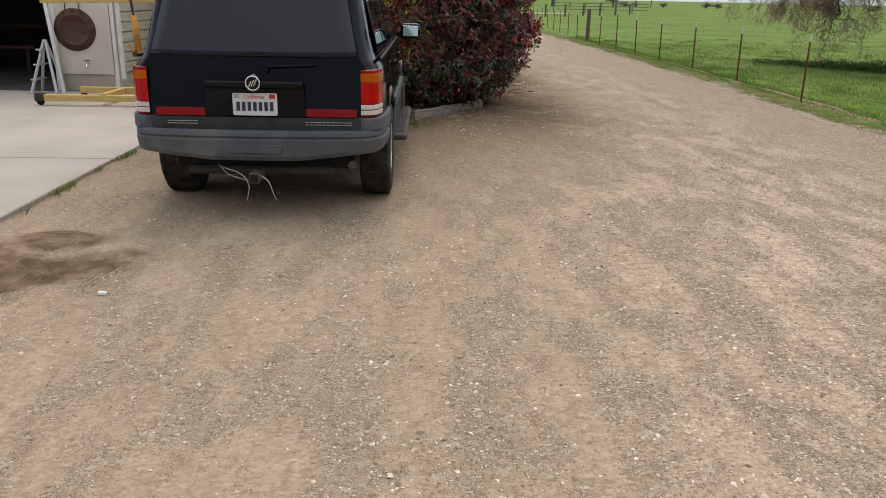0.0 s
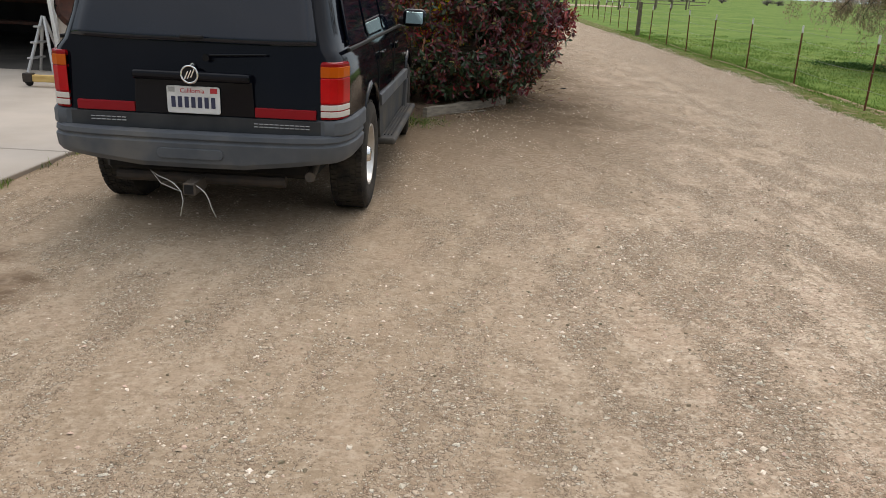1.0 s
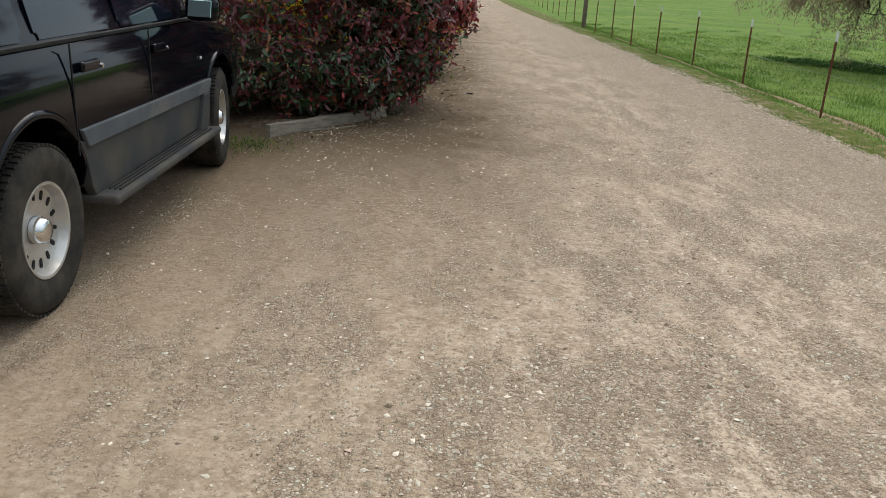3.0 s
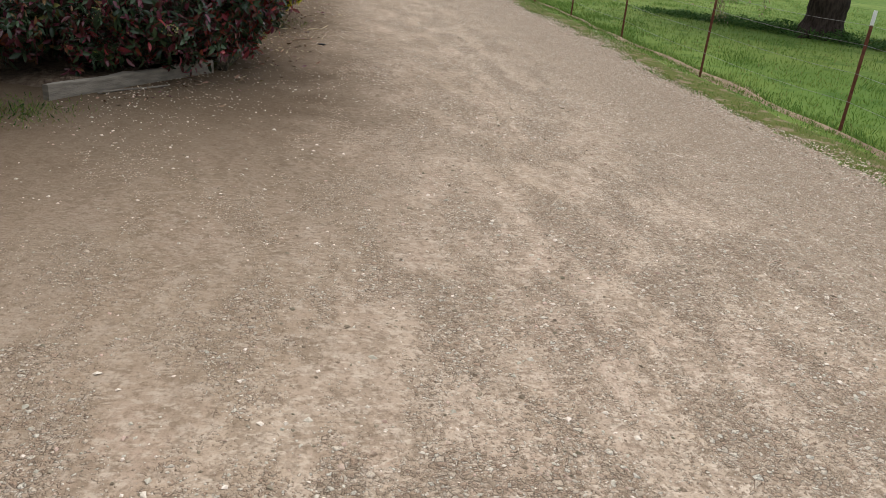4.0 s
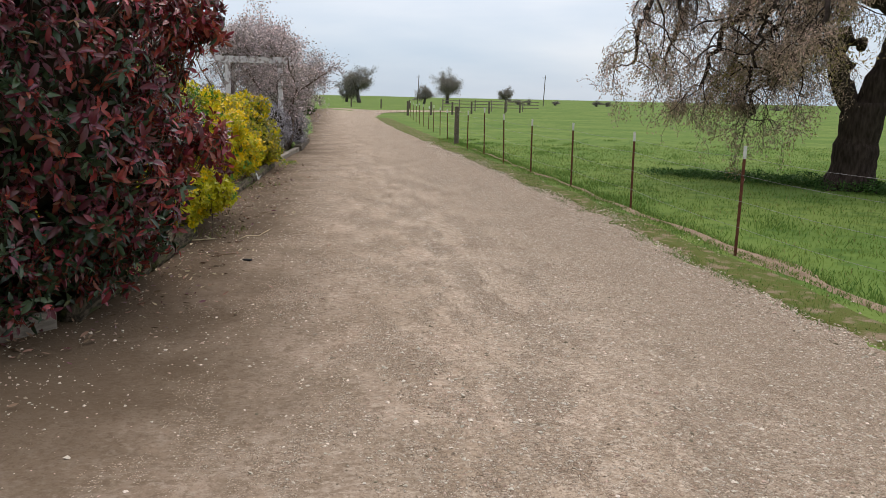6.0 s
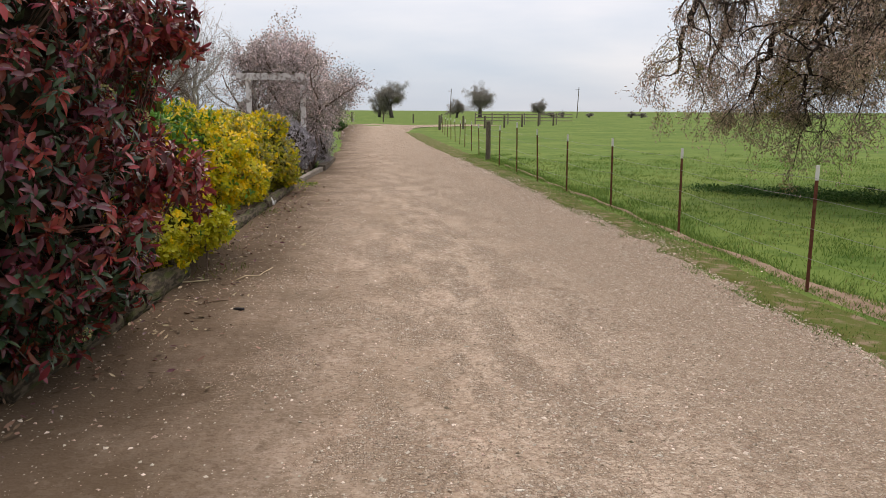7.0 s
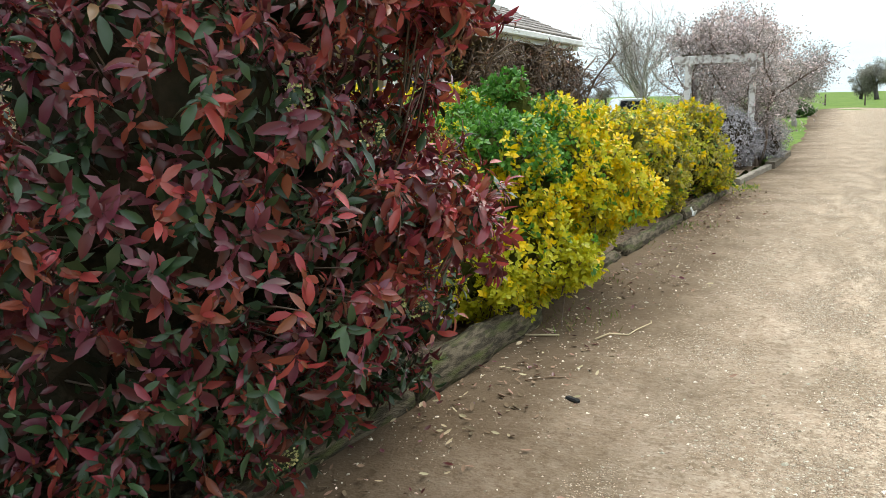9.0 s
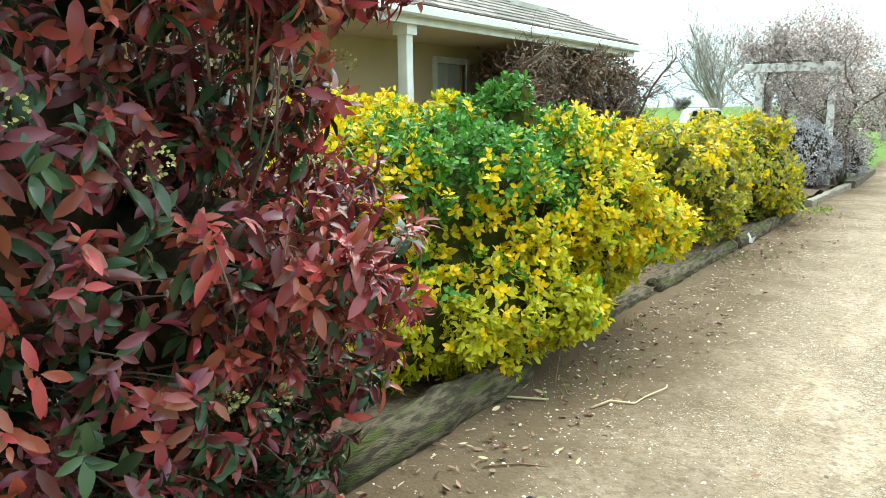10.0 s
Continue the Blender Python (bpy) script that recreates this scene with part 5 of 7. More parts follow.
def pick_photinia(r, p, n, which, rank, P):
    k = len(p)
    patch = np.sin(p[:, 0] * 2.3 + p[:, 2] * 1.9) + np.sin(p[:, 1] * 1.7 - p[:, 2] * 2.6 + 1.0) + r.normal(0, 0.8, k)
    kind = np.where(patch > -0.5, 0, np.where(patch > -1.9, 2, 3))
    kind = np.where((r.random(k) < 0.20), 1, kind)
    west = 1 / (1 + np.exp((p[:, 0] - 0.15) * 3.5)) * (p[:, 1] < 12.2)
    kind = np.where((r.random(k) < 0.55 * west), 4, kind)
    kind = np.where((r.random(k) < 0.16 * west), 5, kind)
    out = kind[which]
    deep = which >= HEDGE_SHOOTS
    out = np.where(deep & (r.random(len(which)) < 0.7), np.where(r.random(len(which)) < 0.82, 3, 2), out)
    tip = (rank < 0.3) & (out == 0) & (r.random(len(which)) < 0.35)
    out = np.where(tip, 1, out)
    # more dark leaves on the south face: its shade is put into the leaf colours
    south = smooth01(12.4, 11.4, P[:, 1]) * smooth01(1.35, 0.6, P[:, 0])
    out = np.where(r.random(len(which)) < 0.58 * south, np.where(r.random(len(which)) < 0.3, 3, 2), out)
    old = rank + r.normal(0, 0.18, len(which))
    out = np.where((old > 0.74) & (r.random(len(which)) < 0.36), 3, out)
    # leaves near the ground turn dark too, painting in the shade at the hedge's foot
    low = P[:, 2] < 0.75
    out = np.where(low & (r.random(len(which)) < 0.6), np.where(r.random(len(which)) < 0.75, 3, 2), out)
    return out


HEDGE = [((0.60, 12.25, 1.4), (1.0, 0.98, 1.3)), ((0.34, 11.65, 0.52), (0.72, 0.85, 0.47)), ((-0.45, 11.75, 1.35), (0.95, 1.08, 1.28)), ((-0.55, 11.3, 0.5), (0.9, 0.75, 0.45)), ((0.70, 13.0, 0.88), (0.72, 0.8, 0.8)),
         ((0.86, 12.8, 1.12), (0.92, 0.62, 0.40)), ((0.62, 12.7, 1.56), (0.93, 0.62, 0.42)), ((0.58, 12.7, 1.98), (1.22, 0.62, 0.34)), ((0.25, 12.35, 2.3), (0.95, 0.8, 0.5)),
         ((-1.7, 12.1, 1.35), (1.15, 1.25, 1.28)), ((0.15, 11.75, 1.3), (0.85, 0.95, 1.22)),
         ((0.60, 12.3, 0.42), (0.64, 0.95, 0.36)), ((0.60, 13.1, 0.42), (0.62, 0.7, 0.34))]
shrub("red_tip_hedge", "large dense red-leaved hedge shrub with dark green older leaves", "hedge", HEDGE,
      [(0.3, 12.3), (-0.5, 11.8), (0.6, 13.0), (-1.6, 12.1)], HEDGE_SHOOTS, 8, leaf_shape(0.094, 0.035, 0.36, 0.34, 0.56, detail=3), (0.46, 1.12), pick_photinia, PHOT,
      (24, 105), 0.008, 0.65, 0.06, (1.6, 12.2, 1.2), 300, depth=0.22, core=0.50, seed=11, inner=2600, upward=0.6, hollow=0.18, no_core=(2, 9, 10),
      plain=lambda q, w: (w >= HEDGE_SHOOTS) | (q[:, 0] < -1.0) | ((q[:, 1] > 12.6) & (q[:, 0] < 0.3)),
      thin=lambda q: 0.62 * smooth01(-0.1, -0.6, q[:, 0]) * smooth01(1.1, 1.4, q[:, 2]), square=2.6, lump=0.075, sprout=0.08, jit=20, slip=0.010)

# flower heads on the hedge
rf = np.random.default_rng(5)
fp, fn = blob_points(rf, HEDGE, 260, 0.05, 0.3)
sel = (fn[:, 0] > -0.2) & (fp[:, 1] < 13.5)
HEADS = [k for k in np.nonzero(sel)[0]][:46]

EUON = ["leaf_yellow", "leaf_lime", "leaf_khaki", "leaf_mid"]


def lumpy(blobs, count, size, seed):
    """The same masses with rounder tufts standing out of their skin."""
    r = np.random.default_rng(seed)
    p, n = blob_points(r, blobs, count, 0.0, 0.3, 0.04)
    k = r.uniform(*size, count)
    return blobs + [((q - m * s_ * 0.35).tolist(), (s_, s_, s_ * 0.9)) for q, m, s_ in zip(p, n, k)]


def pick_yellow(r, p, n, which, rank, P):
    k = len(p)
    green = np.exp(-(((p - np.array([0.70, 15.25, 1.28])) / np.array([0.42, 0.55, 0.34])) ** 2).sum(1))
    green = np.maximum(green, np.exp(-(((p - np.array([0.68, 15.85, 1.7])) / np.array([0.35, 0.35, 0.25])) ** 2).sum(1)))
    kind = np.where(r.random(k) < 0.6, 0, 1)
    kind = np.where(r.random(k) < 0.07, 3, kind)
    kind = np.where((p[:, 2] < 0.62) & (r.random(k) < 0.75), 1, kind)
    kind = np.where(r.random(k) < green * 2.4, 3, kind)
    out = kind[which]
    return np.where((rank > 0.6) & (r.random(len(which)) < 0.5), np.where(out == 3, 3, 1), out)


def pick_khaki(r, p, n, which, rank, P):
    k = len(p)
    kind = np.where(r.random(k) < 0.12, 0, np.where(r.random(k) < 0.4, 1, 2))
    kind = np.where((p[:, 2] > 1.0) & (r.random(k) < 0.35), 0, kind)
    green = np.exp(-(((p - np.array([0.9, 20.7, 0.95])) / np.array([0.3, 0.3, 0.35])) ** 2).sum(1))
    kind = np.where(r.random(k) < green, 3, kind)
    out = kind[which]
    return np.where((rank > 0.6) & (r.random(len(which)) < 0.6), np.where(r.random(len(which)) < 0.3, 3, 2), out)


YELLOW = [((0.48, 16.2, 0.82), (1.0, 0.95, 0.78)), ((0.25, 15.3, 0.85), (0.95, 0.88, 0.80)), ((0.6, 15.25, 0.45), (0.78, 0.9, 0.5)), ((-0.6, 15.3, 0.95), (0.8, 0.95, 0.74)), ((0.68, 15.8, 1.40), (0.17, 0.17, 0.44)), ((0.36, 14.6, 0.42), (0.62, 0.6, 0.46)), ((0.68, 16.5, 0.6), (0.66, 0.7, 0.60)), ((0.1, 14.75, 0.95), (0.6, 0.5, 0.5))]
shrub("golden_shrub", "bright yellow variegated shrub with patches of plain green leaves", "shrub", lumpy(YELLOW, 34, (0.20, 0.34), 3), [(0.3, 16.0), (0.2, 15.4)], 8600, 7,
      leaf_shape(0.058, 0.036, 0.25, 0.12, 0.55), (0.62, 1.1), pick_yellow, EUON, (30, 80), 0.008, 0.05, 0.06, (1.3, 15.4, 0.7), 300,
      depth=0.09, core=0.78, seed=21, lump=0.07, inner=900, core_mat="core_green", cores=len(YELLOW), hollow=0.03, plain=lambda q, w: (w >= 8600) | (q[:, 0] < -0.35))
KHAKI = [((0.42, 20.05, 0.66), (0.92, 0.92, 0.76)), ((0.60, 22.5, 0.66), (0.88, 1.0, 0.78)), ((0.45, 21.2, 0.42), (0.62, 1.2, 0.42)), ((0.86, 22.9, 0.4), (0.62, 0.9, 0.42))]
shrub("golden_shrub", "olive-yellow variegated shrub, duller than its neighbour", "shrub", lumpy(KHAKI, 26, (0.20, 0.36), 5), [(0.35, 20.0), (0.45, 21.8)], 4600, 6,
      leaf_shape(0.075, 0.05, 0.25, 0.12, detail=1), (0.7, 1.1), pick_khaki, EUON, (25, 85), 0.009, 0.1, 0.05, (1.2, 20, 0.7), 60,
      depth=0.1, core=0.78, seed=22, lump=0.08, inner=600, core_mat="core_green", cores=len(KHAKI), hollow=0.07)


def pick_one(k):
    return lambda r, p, n, which, rank, P: np.full(len(which), k)


shrub("green_shrub", "low plain green shrub behind the golden ones", "shrub", [((-0.5, 18.3, 0.55), (0.75, 0.9, 0.55))], [(-0.5, 18.3)], 700, 6,
      leaf_shape(0.06, 0.03), (0.8, 1.2), pick_one(3), EUON, (25, 85), 0.009, 0.1, 0.12, (0, 18, 0.5), 1, core=0.8, seed=23)
shrub("grey_shrub", "tall tangled grey-mauve shrub under the arbour", "shrub", [((0.85, 27.7, 0.6), (0.62, 0.7, 0.75)), ((1.35, 29.6, 0.5), (0.55, 1.1, 0.6))], [(0.8, 27.7), (1.2, 29.4)], 1900, 6,
      leaf_shape(0.07, 0.02), (0.8, 1.3), pick_one(0), ["lavender"], (15, 80), 0.02, 0.0, 0.08, (1.2, 27.5, 0.6), 1, core=0.72, seed=24, twig_mat="greytwig")
shrub("green_shrub", "low green clump at the far edge of the drive", "shrub", [((-0.1, 68.0, 0.35), (1.3, 2.4, 0.75))], [(-0.1, 68)], 900, 6,
      leaf_shape(0.16, 0.05, detail=1), (0.8, 1.3), pick_one(0), ["blade_dark"], (15, 80), 0.02, 0.0, 0.02, (0, 66, .5), 1, core=0.85, seed=25)


# ---------------------------------------------------------------- trees
def grow(tubes, tips, r, p, d, length, rad, level, spec, thin_end=0.0025):
    """A limb that bends, tapers and bears smaller limbs."""
    n = spec["steps"][level]
    pts, rads, dirs = [Vector(p)], [rad], [Vector(d)]
    d = Vector(d).normalized()
    for k in range(n):
        d = (d + Vector((r.gauss(0, 1), r.gauss(0, 1), r.gauss(0, 1))) * spec["wander"][level] + Vector((0, 0, spec["pull"][level]))).normalized()
        pts.append(pts[-1] + d * (length / n))
        rads.append(max(rad * (1 - (k + 1) / n * (1 - spec["taper"][level])), thin_end))
        dirs.append(d.copy())
    tubes.add(pts, rads, spec["sides"][level], 0 if level < 2 else 1)
    if level + 1 >= len(spec["steps"]):
        for k in range(1, len(pts)):
            tips.append((pts[k], dirs[k]))
        return
    for j in range(spec["kids"][level]):
        s = spec["from"][level] + (1 - spec["from"][level]) * (j + r.random()) / spec["kids"][level]
        q = min(int(s * n), n - 1)
        f = s * n - q
        at = pts[q].lerp(pts[q + 1], f)
        axis = dirs[q + 1]
        side = axis.cross(Vector((r.gauss(0, 1), r.gauss(0, 1), r.gauss(0, 1)))).normalized()
        a = radians(r.uniform(*spec["angle"][level]))
        nd = axis * math.cos(a) + side * math.sin(a)
        grow(tubes, tips, r, at, nd, length * r.uniform(*spec["ratio"][level]), rads[q] * spec["thin"][level], level + 1, spec, thin_end)


def tree(name, label, at, height, rad, spec, seed, leaf_mat, leaf, per_tip, size, bark=("bark", "twig"), lean=(0, 0), group="", category="tree", spreadout=0.0, thin_end=0.0025, wide=1.0):
    r = random.Random(seed)
    th = empty(name, (at[0], at[1], land(*at)))
    th.scale = (wide, wide, 1.0)
    tagged(th, label, category, group)
    tb, tips = Tubes(), []
    grow(tb, tips, r, (0, 0, -0.25), (lean[0], lean[1], 1), height, rad, 0, spec, thin_end)
    tb.build("trunk", list(bark), th)
    if per_tip:
        g = np.random.default_rng(seed)
        P = np.repeat(np.array([t[0][:] for t in tips]), per_tip, 0)
        D = np.repeat(np.array([t[1][:] for t in tips]), per_tip, 0)
        P = P + g.normal(0, spreadout or size * 0.8, P.shape)
        D = unit(D + g.normal(0, 0.8, D.shape))
        mats = [leaf_mat] if isinstance(leaf_mat, str) else list(leaf_mat)
        tuft = np.sin(P[:, 0] * 2.1 + np.sin(P[:, 2] * 1.7)) * np.sin(P[:, 1] * 1.9 + 1.3 * np.sin(P[:, 0])) + 0.6 * np.sin(P[:, 2] * 2.9 + P[:, 1]) + g.normal(0, 0.35, len(P))
        if len(mats) > 1:
            some = tuft > -0.1
            P, D, tuft = P[some], D[some], tuft[some]
        idx = np.where(tuft > 0.75, len(mats) - 1, 0)
        ob = scatter("crown", leaf, P, D, g.normal(size=P.shape), g.uniform(0.6, 1.3, len(P)) * size, mats, idx, th)
        tagged(ob, kind="stuff")
    return th


def oak(name, label, at, seed):
    """A spreading oak: a flared trunk that forks, arching gnarled limbs and hanging twigs."""
    r = random.Random(seed)
    th = empty(name, (at[0], at[1], land(*at)))
    tagged(th, label, "tree")
    tb, tips = Tubes(), []

    def at_side(d, deep, z):
        d = d * 0.86 if d < -1.0 else d
        return Vector((0.827 * d + 0.563 * deep, -0.563 * d + 0.827 * deep, z))

    def limb(ctrl, r0, r1, sides=9, gnarl=0.07, per=5):
        c = [at_side(*q) for q in ctrl]
        pts, rads = [], []
        total = (len(c) - 1) * per
        for i in range(len(c) - 1):
            p0, p1, p2, p3 = c[max(i - 1, 0)], c[i], c[i + 1], c[min(i + 2, len(c) - 1)]
            for j in range(per):
                u = j / per
                q = 0.5 * (2 * p1 + (p2 - p0) * u + (2 * p0 - 5 * p1 + 4 * p2 - p3) * u * u + (3 * p1 - p0 - 3 * p2 + p3) * u ** 3)
                s = (i * per + j) / total
                if 0 < i * per + j:
                    q = q + Vector((r.gauss(0, 1), r.gauss(0, 1), r.gauss(0, 1))) * gnarl
                pts.append(q)
                rads.append((r0 + (r1 - r0) * s ** 0.8) * r.uniform(0.93, 1.08))
        pts.append(c[-1]), rads.append(r1)
        tb.add(pts, rads, sides, 0)
        return pts, rads

    limb([(0, 0, -0.3), (0, 0, 0.08), (0.01, 0, 0.5), (0.05, 0, 1.15), (0.12, 0, 1.8)], 0.50, 0.40, 16, 0.008)
    tb.add([at_side(0, 0, -0.3), at_side(0, 0, 0.0), at_side(0, 0, 0.18), at_side(0.01, 0, 0.45)], [0.66, 0.58, 0.49, 0.42], 16, 0)
    limb([(0.12, 0, 1.5), (0.34, 0, 2.2), (0.56, 0, 2.9), (0.64, 0, 3.6)], 0.34, 0.25, 12, 0.012)
    limb([(0.0, 0, 1.35), (-0.30, 0.05, 1.95), (-0.50, 0.08, 2.6), (-0.46, 0.1, 3.3)], 0.27, 0.15, 10, 0.02)
    for k in range(5):
        a = 2 * math.pi * k / 5 + 0.4
        limb([(0.25 * math.cos(a), 0.25 * math.sin(a), 0.42), (0.5 * math.cos(a), 0.5 * math.sin(a), 0.10), (0.85 * math.cos(a), 0.85 * math.sin(a), -0.12)], 0.17, 0.05, 8, 0.01, 3)
    limbs = [
        (((0.66, 0, 3.45), (0.0, 0.2, 3.95), (-1.0, 0.1, 4.25), (-2.0, 0, 4.1), (-2.8, -0.2, 3.7), (-3.4, -0.3, 2.9), (-3.7, -0.3, 2.0)), 0.21, 17),
        (((0.6, 0, 3.5), (-0.6, -0.5, 4.5), (-2.0, -1.0, 4.9), (-3.6, -1.2, 4.6), (-4.5, -1.3, 4.2), (-5.0, -1.4, 3.5), (-5.2, -1.4, 2.5)), 0.19, 19),
        (((0.66, 0, 3.5), (-0.3, 1.2, 4.6), (-1.2, 2.6, 5.2), (-2.2, 3.8, 4.9), (-3.0, 4.6, 3.9), (-3.3, 5.0, 2.6)), 0.17, 14),
        (((0.75, 0, 3.2), (1.3, 0.1, 3.25), (1.9, 0.1, 3.55), (2.6, 0, 3.3), (3.1, -0.1, 2.6), (3.3, -0.1, 1.7)), 0.16, 13),
        (((0.7, 0, 3.5), (1.4, 0.4, 4.5), (2.6, 0.8, 5.1), (4.0, 1.0, 4.9), (5.0, 1.1, 4.0), (5.4, 1.0, 2.8)), 0.18, 15),
        (((0.66, -0.1, 3.5), (0.5, -1.2, 4.6), (0.2, -2.5, 5.0), (-0.3, -3.8, 4.6), (-0.6, -4.8, 3.6), (-0.7, -5.2, 2.6)), 0.17, 13),
        (((0.66, 0, 3.5), (0.6, 0.3, 4.8), (0.2, 0.5, 6.0), (-0.4, 0.4, 6.9), (-1.2, 0.3, 7.5)), 0.17, 12),
        (((0.3, 0, 3.7), (-0.8, 0.2, 5.0), (-2.2, 0.3, 5.9), (-3.5, 0.2, 6.0), (-4.4, 0.1, 5.5), (-4.9, 0, 4.7)), 0.16, 16),
        (((-0.2, 0.1, 2.5), (-0.9, 0.0, 2.85), (-1.6, -0.1, 2.75), (-2.2, -0.1, 2.2), (-2.5, -0.1, 1.5)), 0.09, 11),
        (((-0.1, 0.1, 2.9), (-0.8, 1.0, 3.4), (-1.9, 1.5, 3.5), (-3.0, 1.7, 2.9), (-3.6, 1.8, 1.9)), 0.10, 12),
        (((0.7, 0, 3.4), (1.5, -0.6, 3.9), (2.4, -1.0, 4.0), (3.2, -1.2, 3.3), (3.5, -1.3, 2.2)), 0.13, 15),
        (((-1.6, -0.2, 4.1), (-2.1, -0.6, 3.8), (-2.4, -0.7, 3.0), (-2.5, -0.7, 2.0)), 0.07, 12),
        (((0.0, -0.4, 3.9), (-0.6, -0.9, 3.9), (-1.1, -1.1, 3.2), (-1.3, -1.1, 2.3)), 0.07, 12),
        (((0.9, 0.3, 3.6), (1.9, 1.2, 4.4), (3.2, 1.9, 4.2), (4.2, 2.2, 3.2), (4.5, 2.3, 2.1)), 0.12, 14),
        (((-1.0, 0.1, 4.2), (-2.2, 0.9, 4.8), (-3.6, 1.3, 4.6), (-4.6, 1.4, 3.8), (-5.0, 1.4, 2.6)), 0.11, 14),
    ]
    spec = {"steps": (8, 6, 4), "wander": (0.36, 0.42, 0.40), "pull": (-0.15, -0.27, -0.34), "taper": (0.35, 0.35, 0.5), "sides": (5, 3, 3), "kids": (8, 5), "from": (0.15, 0.1),
            "angle": ((30, 80), (30, 80)), "ratio": ((0.34, 0.58), (0.38, 0.62)), "thin": (0.5, 0.6)}
    for ctrl, rad, kids in limbs:
        pts, rads = limb(ctrl, rad, 0.03)
        n = len(pts)
        kids = int(kids * 1.25)
        for k in range(kids):
            q = min(n - 1, int(n * (0.22 + 0.78 * (k + r.random()) / kids)))
            along = (pts[q] - pts[max(q - 1, 0)]).normalized()
            side = along.cross(Vector((r.gauss(0, 1), r.gauss(0, 1), r.gauss(0, 1)))).normalized()
            d = along * r.uniform(0.2, 0.8) + side
            d.z = d.z * 0.6 - 0.1
            grow(tb, tips, r, pts[q], d.normalized(), r.uniform(0.8, 1.6), max(0.016, rads[q] * 0.38), 0, spec, 0.0036)
    tb.build("trunk", ["bark", "twig"], th)
    g = np.random.default_rng(seed)
    P = np.repeat(np.array([t[0][:] for t in tips]), 4, 0)
    D = np.repeat(np.array([t[1][:] for t in tips]), 4, 0)
    P = P + g.normal(0, 0.055, P.shape)
    tuft = np.sin(P[:, 0] * 2.1 + np.sin(P[:, 2] * 1.7)) * np.sin(P[:, 1] * 1.9 + 1.3 * np.sin(P[:, 0])) + 0.6 * np.sin(P[:, 2] * 2.9 + P[:, 1]) + g.normal(0, 0.35, len(P))
    P, D, tuft = P[tuft > -0.45], D[tuft > -0.45], tuft[tuft > -0.45]
    ob = scatter("crown", leaf_shape(0.062, 0.022, detail=1), P, unit(D + g.normal(0, 0.8, D.shape)), g.normal(size=P.shape), g.uniform(0.6, 1.3, len(P)), ["oak_bud", "oak_olive"], np.where(tuft > 0.85, 1, 0), th)
    tagged(ob, kind="stuff")
    return th


oak("oak_tree", "big gnarled oak with drooping, nearly bare brown twigs", (13.42, 22.1), 7)

BLOSSOM = {"steps": (4, 6, 6, 5), "wander": (0.1, 0.18, 0.22, 0.25), "pull": (0.05, 0.04, 0.0, -0.03), "taper": (0.7, 0.4, 0.3, 0.3), "sides": (8, 5, 3, 3),
           "kids": (8, 8, 7), "from": (0.4, 0.2, 0.15), "angle": ((25, 65), (25, 65), (25, 70)), "ratio": ((1.0, 1.5), (0.45, 0.65), (0.45, 0.7)), "thin": (0.55, 0.5, 0.5)}
tree("blossom_tree", "small tree with a hazy mauve-brown crown of buds", (-0.35, 34.5), 2.6, 0.13, dict(BLOSSOM, kids=(14, 9, 8), pull=(0.05, 0.07, 0.05, 0.04), **{"from": (0.82, 0.2, 0.15)}, angle=((15, 72), (25, 70), (25, 75)), ratio=((0.42, 0.60), (0.45, 0.62), (0.45, 0.7))), 3, "mauve", leaf_shape(0.07, 0.05, detail=1), 7, 1.0, ("greytwig", "greytwig"), spreadout=0.12, thin_end=0.005)
tree("bare_tree", "pale bare deciduous tree with upright twigs", (-5.5, 50), 2.5, 0.16, dict(BLOSSOM, kids=(10, 9, 8), pull=(0.05, 0.20, 0.16, 0.12), angle=((15, 45), (20, 50), (25, 60))), 5, "greytwig", leaf_shape(0.08, 0.03, detail=1), 2, 1.0, ("greytwig", "greytwig"), spreadout=0.12, thin_end=0.009)
tree("bare_tree", "pale bare tree with thin grey twigs", (-1.6, 41), 1.9, 0.10, BLOSSOM, 15, "greytwig", leaf_shape(0.06, 0.03, detail=1), 3, 1.0, ("twig", "greytwig"), spreadout=0.1)

tree("spreading_tree", "grey-brown tree with a hazy spreading crown beyond the arbour", (0.9, 52), 2.0, 0.13, dict(BLOSSOM, kids=(9, 8, 7), ratio=((0.6, 0.9), (0.45, 0.65), (0.45, 0.7))), 25, "greytwig", leaf_shape(0.09, 0.05, detail=1), 4, 1.0, ("greytwig", "greytwig"), spreadout=0.12, thin_end=0.007)

